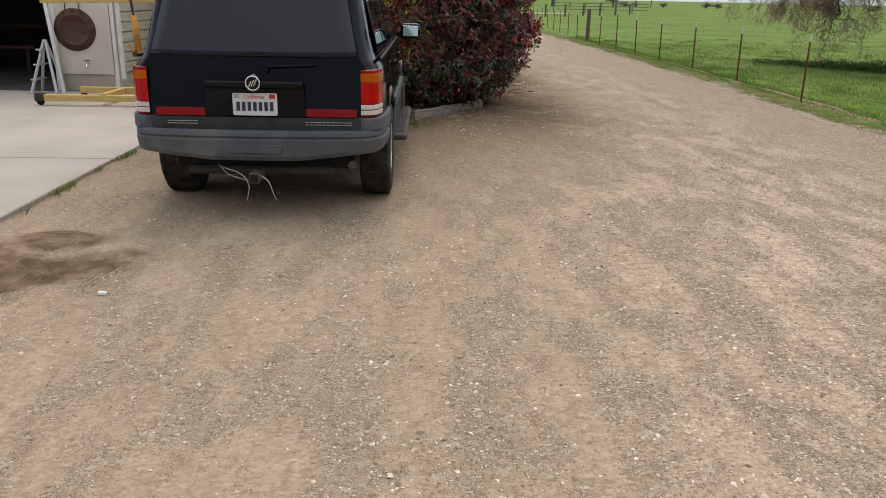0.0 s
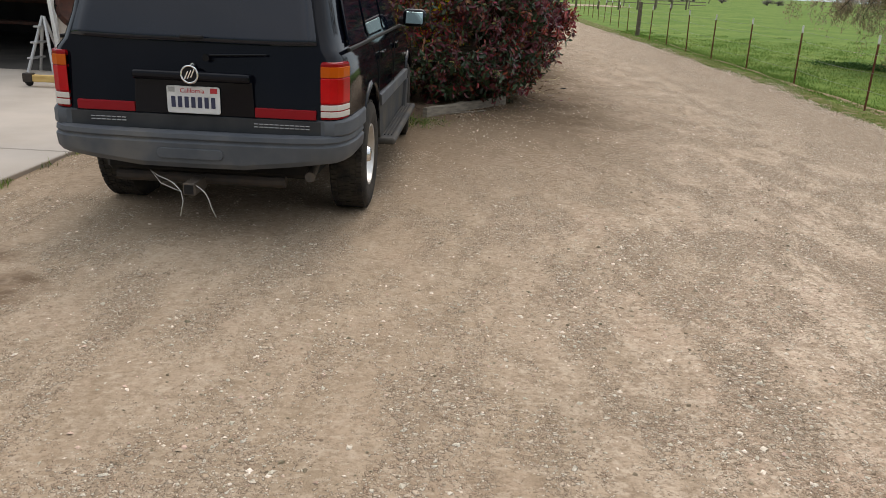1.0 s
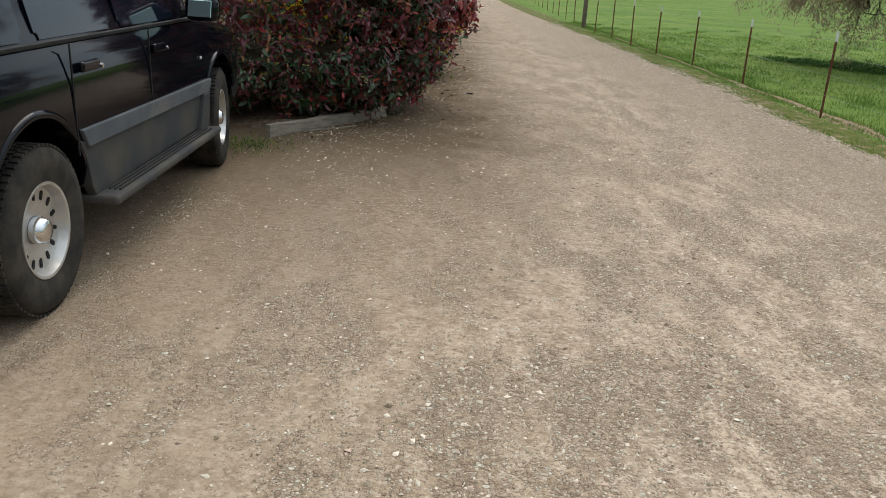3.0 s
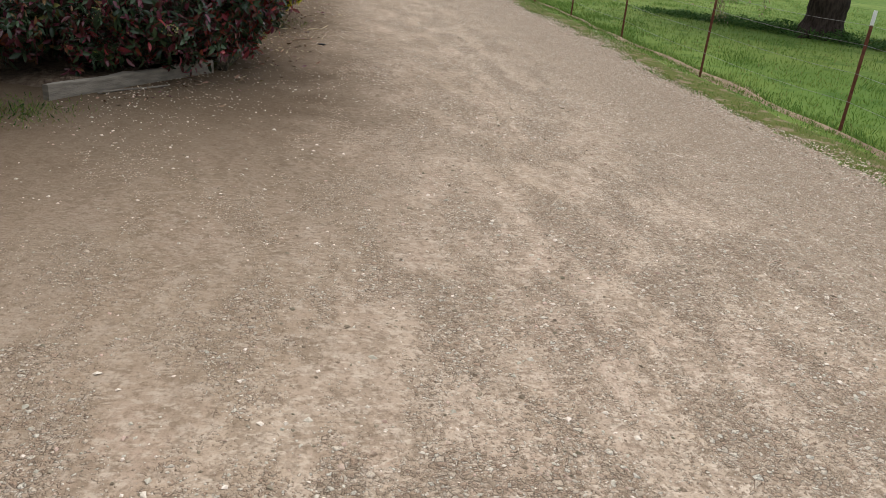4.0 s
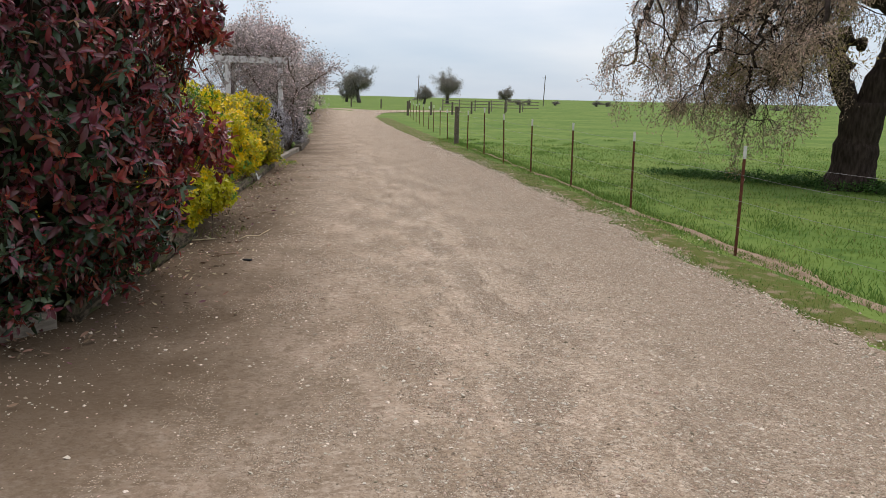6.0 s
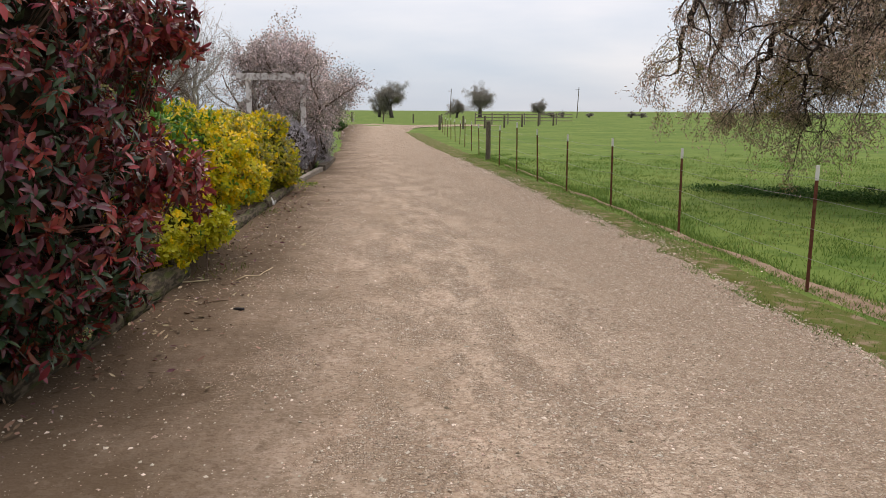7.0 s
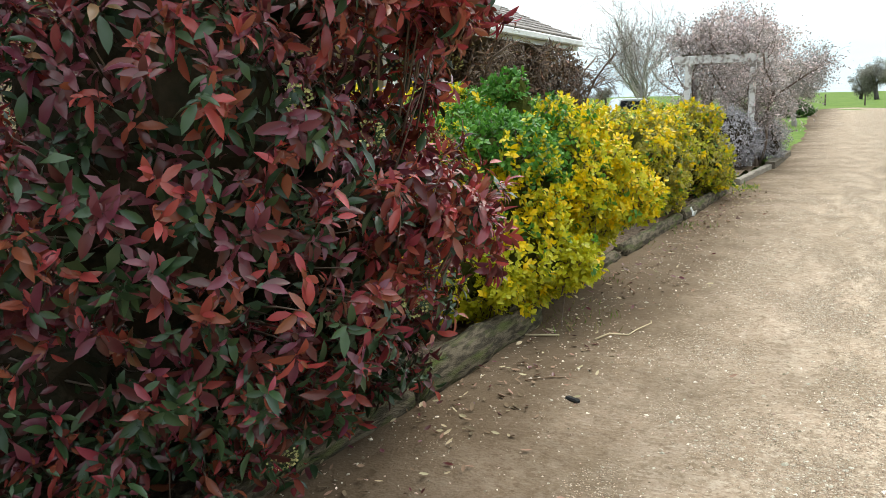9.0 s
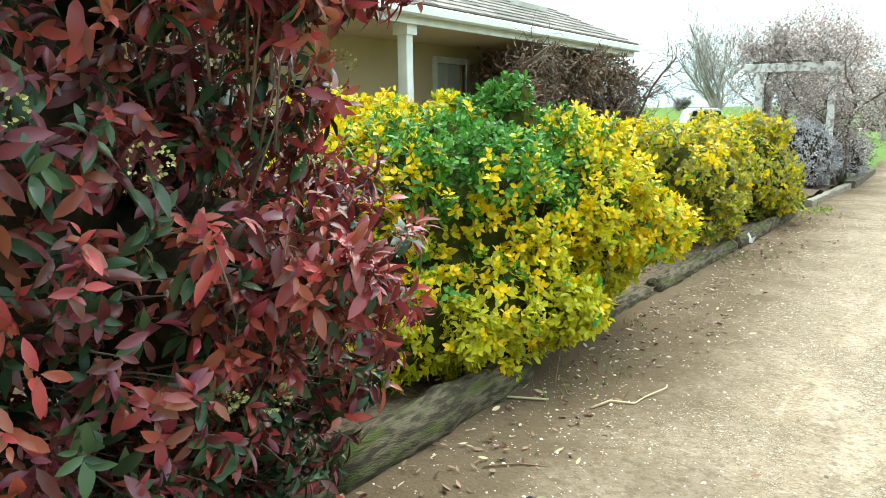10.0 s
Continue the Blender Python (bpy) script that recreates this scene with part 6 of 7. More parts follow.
FAR = {"steps": (3, 4, 4), "wander": (0.1, 0.2, 0.25), "pull": (0.05, 0.02, 0.0), "taper": (0.7, 0.4, 0.3), "sides": (7, 5, 3), "kids": (9, 8),
       "from": (0.62, 0.2), "angle": ((15, 85), (30, 75)), "ratio": ((0.6, 1.25), (0.4, 0.7)), "thin": (0.5, 0.5)}
for k, (x, y, h) in enumerate([(8.2, 177, 3.5), (5.6, 178, 2.3), (26.7, 175.5, 3.2), (22, 178, 1.9), (39, 173, 1.8), (42.2, 176, 0.8), (45, 178, 0.7), (49, 171, 0.6), (57, 168, 0.75), (59.5, 169, 0.7), (-3, 182, 1.4), (-14, 180, 1.2), (-22, 176, 1.8),
                               (-40, 170, 1.9), (-52, 165, 1.6), (85, 156, 0.8), (89, 154, 0.7), (108, 150, 1.5), (112, 146, 1.3), (124, 140, 1.4)]):
    if h < 1:
        x, y = x * 1.1, y * 1.1
    tree("far_oak", "dark round-crowned oak on the horizon", (x, y), h, 0.12 + 0.1 * h, FAR, 40 + k, "far_leaf", leaf_shape(0.042 * h, 0.038 * h, detail=1), 60 if h > 1 else 30, 1.0, ("far_bark", "far_bark"), spreadout=0.105 * h, wide=1.0 if h > 1.55 else 1.7)


# ---------------------------------------------------------------- arbour
ARB = empty("garden_arbour", (0.55, 28.6, 0))
tagged(ARB, "weathered white wooden arbour smothered in bare vines", "arbour")
for x in (-0.66, 0.66):
    for y in (-0.5, 0.55):
        part("post", one_box((x, y, 1.12), (0.125, 0.125, 2.3), 0.010), "old_white", ARB)
for y in (-0.55, 0.6):
    part("beam", one_box((0, y, 2.31), (1.90, 0.06, 0.17), 0.008), "old_white", ARB)
for k in range(6):
    part("rafter", one_box((-0.75 + 0.3 * k, 0.03, 2.41), (0.045, 1.45, 0.05), 0.005), "timber", ARB)
for k in range(5):
    part("side_lath", one_box((0.66, 0.02, 0.45 + 0.33 * k), (0.03, 1.0, 0.04), 0.004), "old_white", ARB)
VINE = empty("climbing_vine", (0.55, 28.6, 0))
tagged(VINE, "leafless tangled grey-brown vine over the arbour", "vine")
rv = random.Random(8)
t = Tubes()
tips = []
vine = {"steps": (9, 7, 5), "wander": (0.22, 0.35, 0.4), "pull": (0.1, 0.0, -0.06), "taper": (0.5, 0.4, 0.4), "sides": (6, 4, 3), "kids": (20, 8), "from": (0.3, 0.1),
        "angle": ((25, 85), (25, 85)), "ratio": ((0.14, 0.27), (0.4, 0.7)), "thin": (0.45, 0.6)}
for x, y in ((-0.55, 0.4), (0.80, -0.2), (0.78, 0.5), (-0.6, 0.6), (0.82, 0.1), (0.3, 0.6), (0.8, 0.4)):
    grow(t, tips, rv, (x, y, 0), (rv.uniform(-0.08, 0.04), rv.uniform(-0.06, 0.06), 1), 2.65, 0.035, 0, vine)
mass = {"steps": (6, 5, 4), "wander": (0.35, 0.35, 0.4), "pull": (-0.02, 0.05, 0.02), "taper": (0.5, 0.4, 0.4), "sides": (5, 3, 3), "kids": (8, 5), "from": (0.1, 0.1),
        "angle": ((25, 85), (25, 85)), "ratio": ((0.3, 0.5), (0.4, 0.7)), "thin": (0.5, 0.6)}
for k in range(22):
    grow(t, tips, rv, (rv.uniform(-0.8, 0.8), rv.uniform(-0.45, 0.6), 2.44), (rv.uniform(-1, 1), rv.uniform(-0.7, 0.7), rv.uniform(0.1, 0.5)), rv.uniform(0.5, 1.0), 0.016, 0, mass)
t.build("vine_stem", ["twig", "greytwig"], VINE)
gP = np.repeat(np.array([a[:] for a, _ in tips]), 2, 0)
gv = np.random.default_rng(2)
tagged(scatter("vine_twig", leaf_shape(0.07, 0.022, detail=1), gP + gv.normal(0, 0.06, gP.shape), gv.normal(size=gP.shape), gv.normal(size=gP.shape), gv.uniform(0.7, 1.4, len(gP)), ["mauve", "greytwig"], gv.integers(0, 2, len(gP)), VINE), kind="stuff")


# ---------------------------------------------------------------- house
HOUSE = empty("house", (-2.2, 20.0, 0))
tagged(HOUSE, "single-storey tan house with grey shingle hip roof and white-posted porch", "house", kind="structure")
HX, HY = -2.2, 20.0


def house_box(name, x0, x1, y0, y1, z0, z1, material, parent=None, label="", bevel=0.0):
    return part(name, one_box(((x0 + x1) / 2 - HX, (y0 + y1) / 2 - HY, (z0 + z1) / 2), (x1 - x0, y1 - y0, z1 - z0), bevel), material, parent or HOUSE, label)


EAVE = 2.46
house_box("foundation", -4.7, -1.6, 14.6, 24.6, -0.05, 0.12, "concrete")
# wall towards the drive, with window openings
WX = -3.0
openings = [(16.1, 17.0, 0.95, 2.25), (20.6, 21.4, 0.95, 2.22)]
ycur = 14.8
for y0, y1, z0, z1 in openings:
    house_box("wall", WX - 0.15, WX, ycur, y0, 0.1, EAVE, "tan_wall")
    house_box("wall", WX - 0.15, WX, y0, y1, 0.1, z0, "tan_wall")
    house_box("wall", WX - 0.15, WX, y0, y1, z1, EAVE, "tan_wall")
    ycur = y1
    w = house_box("window", WX - 0.10, WX - 0.085, y0, y1, z0, z1, "window_glass", None, "double-hung window with white frame")
    for a, b, c, d in ((y0 - 0.09, y0, z0 - 0.09, z1 + 0.09), (y1, y1 + 0.09, z0 - 0.09, z1 + 0.09), (y0, y1, z0 - 0.09, z0), (y0, y1, z1, z1 + 0.09)):
        house_box("window_frame", WX - 0.05, WX + 0.03, a, b, c, d, "white_paint", w, "", 0.004)
    house_box("window_bar", WX - 0.09, WX - 0.05, y0, y1, (z0 + z1) / 2 - 0.03, (z0 + z1) / 2 + 0.03, "white_paint", w)
    house_box("window_bar", WX - 0.085, WX - 0.06, (y0 + y1) / 2 - 0.012, (y0 + y1) / 2 + 0.012, z0, z1, "white_paint", w)
house_box("wall", WX - 0.15, WX, ycur, 24.2, 0.1, EAVE, "tan_wall")
house_box("wall", -9.0, WX - 0.15, 24.05, 24.2, 0.1, EAVE, "tan_wall")
house_box("wall", -4.78, WX - 0.15, 14.8, 14.95, 0.1, EAVE, "tan_wall")
house_box("wall", -9.15, -9.0, 19.2, 24.2, 0.1, EAVE, "tan_wall")
house_box("soffit", -9.3, -1.62, 14.55, 24.75, EAVE, EAVE + 0.02, "tan_wall")
house_box("fascia", -1.62, -1.58, 14.5, 24.8, EAVE - 0.02, EAVE + 0.17, "white_paint", None, "white fascia board")
house_box("fascia", -9.3, -1.62, 24.76, 24.8, EAVE - 0.02, EAVE + 0.17, "white_paint", None, "white fascia board")
house_box("gutter", -1.575, -1.47, 14.5, 24.8, EAVE + 0.05, EAVE + 0.16, "white_paint", None, "white gutter", 0.02)
for yy in (15.2, 18.0, 23.5):
    pst = house_box("porch_post", -1.78, -1.66, yy - 0.06, yy + 0.06, 0.1, EAVE, "white_paint", None, "square white porch post", 0.008)
    house_box("post_trim", -1.81, -1.63, yy - 0.09, yy + 0.09, EAVE - 0.12, EAVE, "white_paint", pst)


def roof_slope(name, quad, material, rows, parent):
    """A shingled slope laid in stepped courses from eave to ridge: eave a-b, ridge d-c."""
    a, b, c, d = [Vector(q) - Vector((HX, HY, 0)) for q in quad]
    n = (b - a).cross(d - a).normalized()
    if n.z < 0:
        n = -n
    bm = bmesh.new()
    rr = random.Random(3)
    for k in range(rows):
        s0, s1 = k / rows, (k + 1.12) / rows
        p0, p1 = a.lerp(d, s0), b.lerp(c, s0)
        q0, q1 = a.lerp(d, min(s1, 1)), b.lerp(c, min(s1, 1))
        length = (p1 - p0).length
        m = max(1, int(length / 0.34))
        sh = rr.random()
        cuts = [0.0] + [min(1, max(0, (j + sh) / m)) for j in range(m)] + [1.0]
        for u0, u1 in zip(cuts, cuts[1:]):
            if u1 - u0 < 0.002:
                continue
            g = 0.006 / max(length, 0.1)
            lift = rr.uniform(0, 0.004)
            v = [p0.lerp(p1, u0 + g) + n * (0.018 + lift), p0.lerp(p1, u1 - g) + n * (0.018 + lift), q0.lerp(q1, u1 - g) + n * 0.006, q0.lerp(q1, u0 + g) + n * 0.006]
            lo = [p0.lerp(p1, u0 + g), p0.lerp(p1, u1 - g)]
            f = [bm.verts.new(x) for x in v]
            bm.faces.new(f)
            e = [bm.verts.new(x) for x in lo]
            bm.faces.new((e[0], e[1], f[1], f[0]))
    ob = part(name, bm, material, parent)
    bm = bmesh.new()
    vs = [bm.verts.new(x - n * 0.01) for x in (a, b, c, d)]
    ws = [bm.verts.new(x - n * 0.05) for x in (a, b, c, d)]
    bm.faces.new(vs), bm.faces.new(ws[::-1])
    for k in range(4):
        bm.faces.new((vs[k], ws[k], ws[(k + 1) % 4], vs[(k + 1) % 4]))
    part("roof_deck", bm, "timber", parent)
    return ob


ROOF = empty("roof")
ROOF.parent = HOUSE
EZ = EAVE + 0.18
RX0, RX1, RY0, RY1 = -9.4, -1.52, 14.4, 24.85
RUN = (RX1 - RX0) / 2
RIDGE = EZ + 0.5 * RUN
XM = (RX0 + RX1) / 2
roof_slope("roof_shingles", [(RX1, RY0, EZ), (RX1, RY1, EZ), (XM, RY1 - RUN, RIDGE), (XM, RY0 + RUN, RIDGE)], "shingle", 26, ROOF)
roof_slope("roof_shingles", [(RX1, RY1, EZ), (RX0, RY1, EZ), (XM + 0.01, RY1 - RUN, RIDGE), (XM, RY1 - RUN, RIDGE)], "shingle", 26, ROOF)
roof_slope("roof_shingles", [(RX0, RY0, EZ), (RX1, RY0, EZ), (XM + 0.01, RY0 + RUN, RIDGE), (XM, RY0 + RUN, RIDGE)], "shingle", 26, ROOF)
# skylight on the slope towards the drive
SKY = part("skylight", one_box((0, 0, 0.05), (0.95, 0.95, 0.10), 0.01), "white_paint", HOUSE, "white-framed roof skylight")
SKY.matrix_basis = pose(-2.72 - HX, 22.2 - HY, EZ + 0.5 * (RX1 + 2.72), 0, 26.6, 0)
part("pane", one_box((0, 0, 0.104), (0.78, 0.78, 0.012), 0.003), "window_glass", SKY)
# vines and bare stems against the porch
PV = empty("porch_vine", (-1.75, 22.0, 0))
tagged(PV, "dense leafless brown vine climbing the porch posts", "vine")
t, tips = Tubes(), []
for x, y in [(rv.uniform(-0.35, 0.2), -1.4 + 0.2 * k) for k in range(19)]:
    grow(t, tips, rv, (x, y, 0), (rv.uniform(-0.1, 0.1), rv.uniform(-0.1, 0.1), 1), rv.uniform(1.9, 2.8), 0.03, 0, vine)
t.build("vine_stem", ["twig", "twig"], PV)
gP = np.repeat(np.array([a[:] for a, _ in tips]), 3, 0)
gP = gP + gv.normal(0, 0.09, gP.shape)
gP = gP[(gP[:, 2] < EAVE - 0.06) & (gP[:, 0] < 0.45)]
tagged(scatter("vine_twig", leaf_shape(0.11, 0.028, detail=1), gP, gv.normal(size=gP.shape), gv.normal(size=gP.shape), gv.uniform(0.7, 1.4, len(gP)), ["twig", "dead_leaf"], gv.integers(0, 2, len(gP)), PV), kind="stuff")

# ---------------------------------------------------------------- garage
GAR = empty("garage", (-5.0, 12.7, 0))
tagged(GAR, "cream garage with an open dark doorway and lap-sided flank", "garage", kind="structure")


def gar_box(name, x0, x1, y0, y1, z0, z1, material, label="", bevel=0.0, parent=None):
    return part(name, one_box(((x0 + x1) / 2 + 5.0, (y0 + y1) / 2 - 12.7, (z0 + z1) / 2), (x1 - x0, y1 - y0, z1 - z0), bevel), material, parent or GAR, label)


gar_box("front_wall", -5.68, -4.85, 12.68, 12.85, 0.29, 2.6, "wall", "cream front wall pier")
gar_box("wall_base", -5.675, -4.86, 12.705, 12.84, -0.03, 0.31, "concrete")
gar_box("door_jamb", -5.76, -5.68, 12.66, 12.86, 0.0, 2.25, "white_paint", "white door jamb")
gar_box("lintel", -11.2, -5.68, 12.7, 12.85, 2.2, 2.6, "wall")
gar_box("side_wall", -5.0, -4.85, 12.85, 19.0, 0.0, 2.44, "siding")
for k in range(15):
    gar_box("siding_board", -4.85, -4.818, 12.90, 15.5, 0.30 + 0.155 * k, 0.30 + 0.155 * k + 0.136, "siding")
gar_box("corner_board", -4.86, -4.80, 12.68, 12.80, 0.1, 2.6, "white_paint")
gar_box("downpipe", -4.79, -4.72, 12.72, 12.79, 0.2, 2.6, "white_paint", "white downpipe", 0.015)
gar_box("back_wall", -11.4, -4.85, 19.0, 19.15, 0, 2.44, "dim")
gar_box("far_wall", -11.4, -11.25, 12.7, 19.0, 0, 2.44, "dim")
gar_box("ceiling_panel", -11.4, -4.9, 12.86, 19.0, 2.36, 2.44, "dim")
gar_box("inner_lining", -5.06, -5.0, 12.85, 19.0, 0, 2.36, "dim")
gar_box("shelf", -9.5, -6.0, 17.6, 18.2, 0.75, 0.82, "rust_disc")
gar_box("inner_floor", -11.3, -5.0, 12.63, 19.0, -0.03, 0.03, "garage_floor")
# disc, tap
disc = part("rusty_disc", lathe([(0.0, 0.02), (0.19, 0.02), (0.21, 0.05), (0.235, 0.055), (0.25, 0.03), (0.31, 0.03), (0.325, 0.0), (0.0, 0.0)], 40, pose(-5.4, 12.69, 0.955, 90, 0, 0)), "rust_disc", None, "", True)
tagged(disc, "round rust-brown iron disc hung on the garage wall", "iron disc")
for k in range(12):
    a = 2 * math.pi * k / 12
    part("disc_bolt", one_rod((-5.4 + 0.28 * math.cos(a), 12.665, 0.955 + 0.28 * math.sin(a)), (-5.4 + 0.28 * math.cos(a), 12.64, 0.955 + 0.28 * math.sin(a)), 0.014, None, 6), "dark_iron", disc)
tap = part("garden_tap", one_rod((-5.25, 12.7, 0.46), (-5.25, 12.6, 0.46), 0.014), "chrome")
tagged(tap, "small metal garden tap on the garage wall", "tap")
part("spout", one_rod((-5.25, 12.62, 0.46), (-5.25, 12.58, 0.40), 0.012), "chrome", tap)
part("tap_handle", one_rod((-5.29, 12.64, 0.50), (-5.21, 12.64, 0.50), 0.008), "rust", tap)

# ---------------------------------------------------------------- engine hoist, ladder and plank before the garage
HO = empty("engine_hoist", (-4.6, 11.0, 0.03))
tagged(HO, "orange engine hoist on timber rails with small casters", "engine hoist")


def hoist(name, a, b, s, material, label="", parent=None):
    a, b = Vector(a), Vector(b)
    d = b - a
    q = d.to_track_quat("Y", "Z").to_matrix().to_4x4()
    bm = one_box((0, 0, 0), (s[0], d.length, s[1]), 0.006, None, 1)
    bmesh.ops.transform(bm, matrix=Matrix.Translation((a + b) / 2) @ q, verts=bm.verts)
    return part(name, bm, material, parent or HO, label)


hoist("rail", (-0.60, 0.0, 0.105), (0.95, 0.02, 0.105), (0.08, 0.085), "yellow_wood", "yellow timber rail")
hoist("rail", (-0.42, 0.75, 0.13), (1.0, 0.72, 0.13), (0.08, 0.09), "yellow_wood", "yellow timber rail")
hoist("foot", (-0.72, 0.0, 0.11), (-0.60, 0.0, 0.11), (0.10, 0.11), "dark_iron", "black steel rail end")
for x, y in ((-0.66, 0.0), (0.9, 0.0), (0.95, 0.72), (-0.38, 0.75)):
    c = part("caster", lathe([(0.0, -0.02), (0.045, -0.02), (0.05, 0.0), (0.045, 0.02), (0.0, 0.02)], 16, pose(x, y, 0.05, 90, 0, 20)), "car_dark", HO, "small black caster", True)
    part("caster_fork", one_box((x, y, 0.075), (0.05, 0.05, 0.05), 0.008), "dark_iron", c)
hoist("mast", (0.93, 0.35, 0.1), (0.93, 0.35, 1.55), (0.09, 0.09), "hoist", "orange steel mast")
hoist("boom", (-0.50, 0.02, 1.385), (0.98, 0.3, 1.42), (0.09, 0.10), "yellow_wood", "yellow timber boom")
hoist("boom", (-1.2, 0.3, 1.42), (-0.35, 0.3, 1.40), (0.07, 0.07), "aluminium", "grey steel boom arm")
ram = part("ram", one_rod((0.70, 0.1, 0.68), (0.68, 0.08, 1.20), 0.045, 0.045, 16), "hoist", HO, "orange hydraulic ram", True)
part("ram_rod", one_rod((0.68, 0.08, 1.20), (0.665, 0.07, 1.40), 0.018), "rust_disc", ram)
part("ram_handle", one_rod((0.66, 0.05, 0.72), (0.60, 0.02, 0.82), 0.014), "hoist", ram)
part("ram_valve", one_box((0.66, 0.06, 0.70), (0.06, 0.06, 0.07), 0.01), "rust_disc", ram)
part("cross_bar", one_box((0.2, 0.38, 0.13), (0.08, 0.8, 0.08), 0.006), "yellow_wood", HO)

plank = part("leaning_board", one_box((0, 0, 0.78), (0.055, 0.02, 1.58), 0.003, None), "white_paint")
plank.matrix_basis = pose(-5.58, 12.45, 0.03, -8, -9, 0)
tagged(plank, "white painted board leaning on the garage wall", "board")

LAD = empty("step_ladder", (-5.86, 12.4, 0.03))
tagged(LAD, "grey aluminium step ladder standing in the doorway", "ladder")
for dx0, dx1, dy in ((-0.14, 0.06, -0.1), (-0.14, 0.06, 0.25), (0.24, 0.08, -0.1), (0.24, 0.08, 0.25)):
    bm = bmesh.new()
    a, b = Vector((dx0, dy, 0)), Vector((dx1, 0.08, 0.78))
    rod(bm, a, b, 0.025, 0.022, 8)
    part("leg", bm, "aluminium", LAD)
for k in range(3):
    part("step", one_box((-0.09 + 0.06 * k, 0.08, 0.2 + 0.22 * k), (0.09, 0.36 - 0.04 * k, 0.025), 0.004), "aluminium", LAD)
bench = empty("low_bench", (-8.3, 15.8, 0.03))
tagged(bench, "low red-brown bench deep in the dark garage", "bench")
part("top", one_box((0, 0, 0.45), (1.7, 0.4, 0.06), 0.006), "rust_disc", bench)
for x in (-0.7, 0.7):
    part("leg", one_box((x, 0, 0.21), (0.07, 0.35, 0.42), 0.005), "rust_disc", bench)
for dx in (-0.11, 0.11):
    t = Tubes()
    t.add([(-5.4 + dx, 12.66, 1.24), (-5.4 + dx * 0.7, 12.67, 1.6)], [0.006, 0.006], 6)
    t.build("hanging_wire", "dark_iron", disc)

# ---------------------------------------------------------------- flower heads on the hedge
hedge = bpy.data.objects["red_tip_hedge"]
hoff = np.array(hedge.matrix_basis.translation)
bud = leaf_shape(0.010, 0.009, 0.5, 0.3)
for k in HEADS:
    c, n_ = fp[k] - hoff, fn[k]
    pts = unit(rf.normal(size=(90, 3)))
    pts = pts[(pts @ n_) > -0.1]
    P = c + n_ * 0.03 + pts * np.array([0.055, 0.055, 0.035])
    ob = scatter("flower_head", bud, P, unit(pts + 0.3), rf.normal(size=P.shape), rf.uniform(0.8, 1.4, len(P)), ["flower_bud"], np.zeros(len(P)), hedge)
    tagged(ob, "flat head of dull yellow-brown buds", kind="stuff")

# ---------------------------------------------------------------- verge, weeds and grass
vv, vf = [], []
vys = np.concatenate([np.arange(-8, 36, 0.2), np.arange(36, 70, 1.0)])
for k, yy in enumerate(vys):
    xr = float(np.interp(yy, DRIVE_Y, drive_r))
    xa, xb = xr - 0.12 + 0.07 * math.sin(yy * 1.3) + 0.05 * noise.noise(Vector((yy * 2.1, 0, 0))), 7.08 + 0.08 * math.sin(yy * 1.9)
    for u in np.linspace(0, 1, 7):
        x = xa + (xb - xa) * u
        vv.append((x, yy, land(x, yy) + (0.010 if 0 < u < 1 else -0.05)))
    if k:
        for i in range(6):
            a = (k - 1) * 7 + i
            vf.append((a, a + 1, a + 8, a + 7))
tagged(raw("verge", vv, vf, "moss", smooth=True), "mossy olive-brown verge between drive and fence", "verge", kind="structure")

blade_v = np.array([(-0.5, 0, 0), (0.5, 0, 0), (-0.38, 0.55, 0.06), (0.38, 0.55, 0.06), (0, 1.0, 0.22)])
blade_f = np.array([(0, 1, 3), (0, 3, 2), (2, 3, 4)])


def grass(name, label, x, y, high, wide, materials, share, seed, lean=0.45, base=-0.03):
    g = np.random.default_rng(seed)
    n = len(x)
    P = np.stack([x, y, ground_z(x, y) + base], -1)
    d = unit(np.stack([g.normal(0, lean, n), g.normal(0, lean, n), np.ones(n)], -1))
    s = np.stack([np.full(n, wide) * g.uniform(0.7, 1.3, n), g.uniform(*high, n), g.uniform(0.03, 0.1, n)], -1)
    idx = g.choice(len(materials), size=n, p=share)
    ob = scatter(name, (blade_v, blade_f), P, d, g.normal(size=(n, 3)), s, materials, idx)
    return tagged(ob, label, "grass", kind="stuff")


g = np.random.default_rng(31)
n = 120000
dist = g.random(n) ** 1.7
gx = 7.25 + dist * 17 + g.normal(0, 0.05, n)
gy = -3 + 40 * g.random(n) ** 1.3
clump = np.sin(gx * 2.7 + np.sin(gy * 1.9)) * np.sin(gy * 2.3 + 1.3 * np.sin(gx * 1.4)) + g.normal(0, 0.5, n)
keep = clump > -0.55
gx, gy = gx[keep], gy[keep]
grass("meadow_grass", "short green meadow grass behind the fence", gx, gy, (0.025, 0.075), 0.010, ["blade", "blade_deep", "blade_dry"], [0.80, 0.14, 0.06], 32)
n = 150000
gx, gy = 7.42 + 15 * g.random(n) ** 1.5, 1 + 40 * g.random(n) ** 1.2
clump = np.sin(gx * 1.9 + 1.4 * np.sin(gy * 0.9)) * np.sin(gy * 1.3 + 1.1 * np.sin(gx * 0.8)) + 0.6 * np.sin(gx * 4.3 + gy) * np.sin(gy * 3.7 - gx) + g.normal(0, 0.3, n)
keep = (clump > 0.75) | (gx < 7.42 + 0.35 * g.random(n))
grass("meadow_tufts", "taller lush tufts in the meadow grass", gx[keep], gy[keep], (0.04, 0.12), 0.009, ["blade_deep", "blade"], [0.6, 0.4], 38)
n = 52000
gx, gy = g.uniform(6.25, 7.3, n), g.uniform(-3, 40, n)
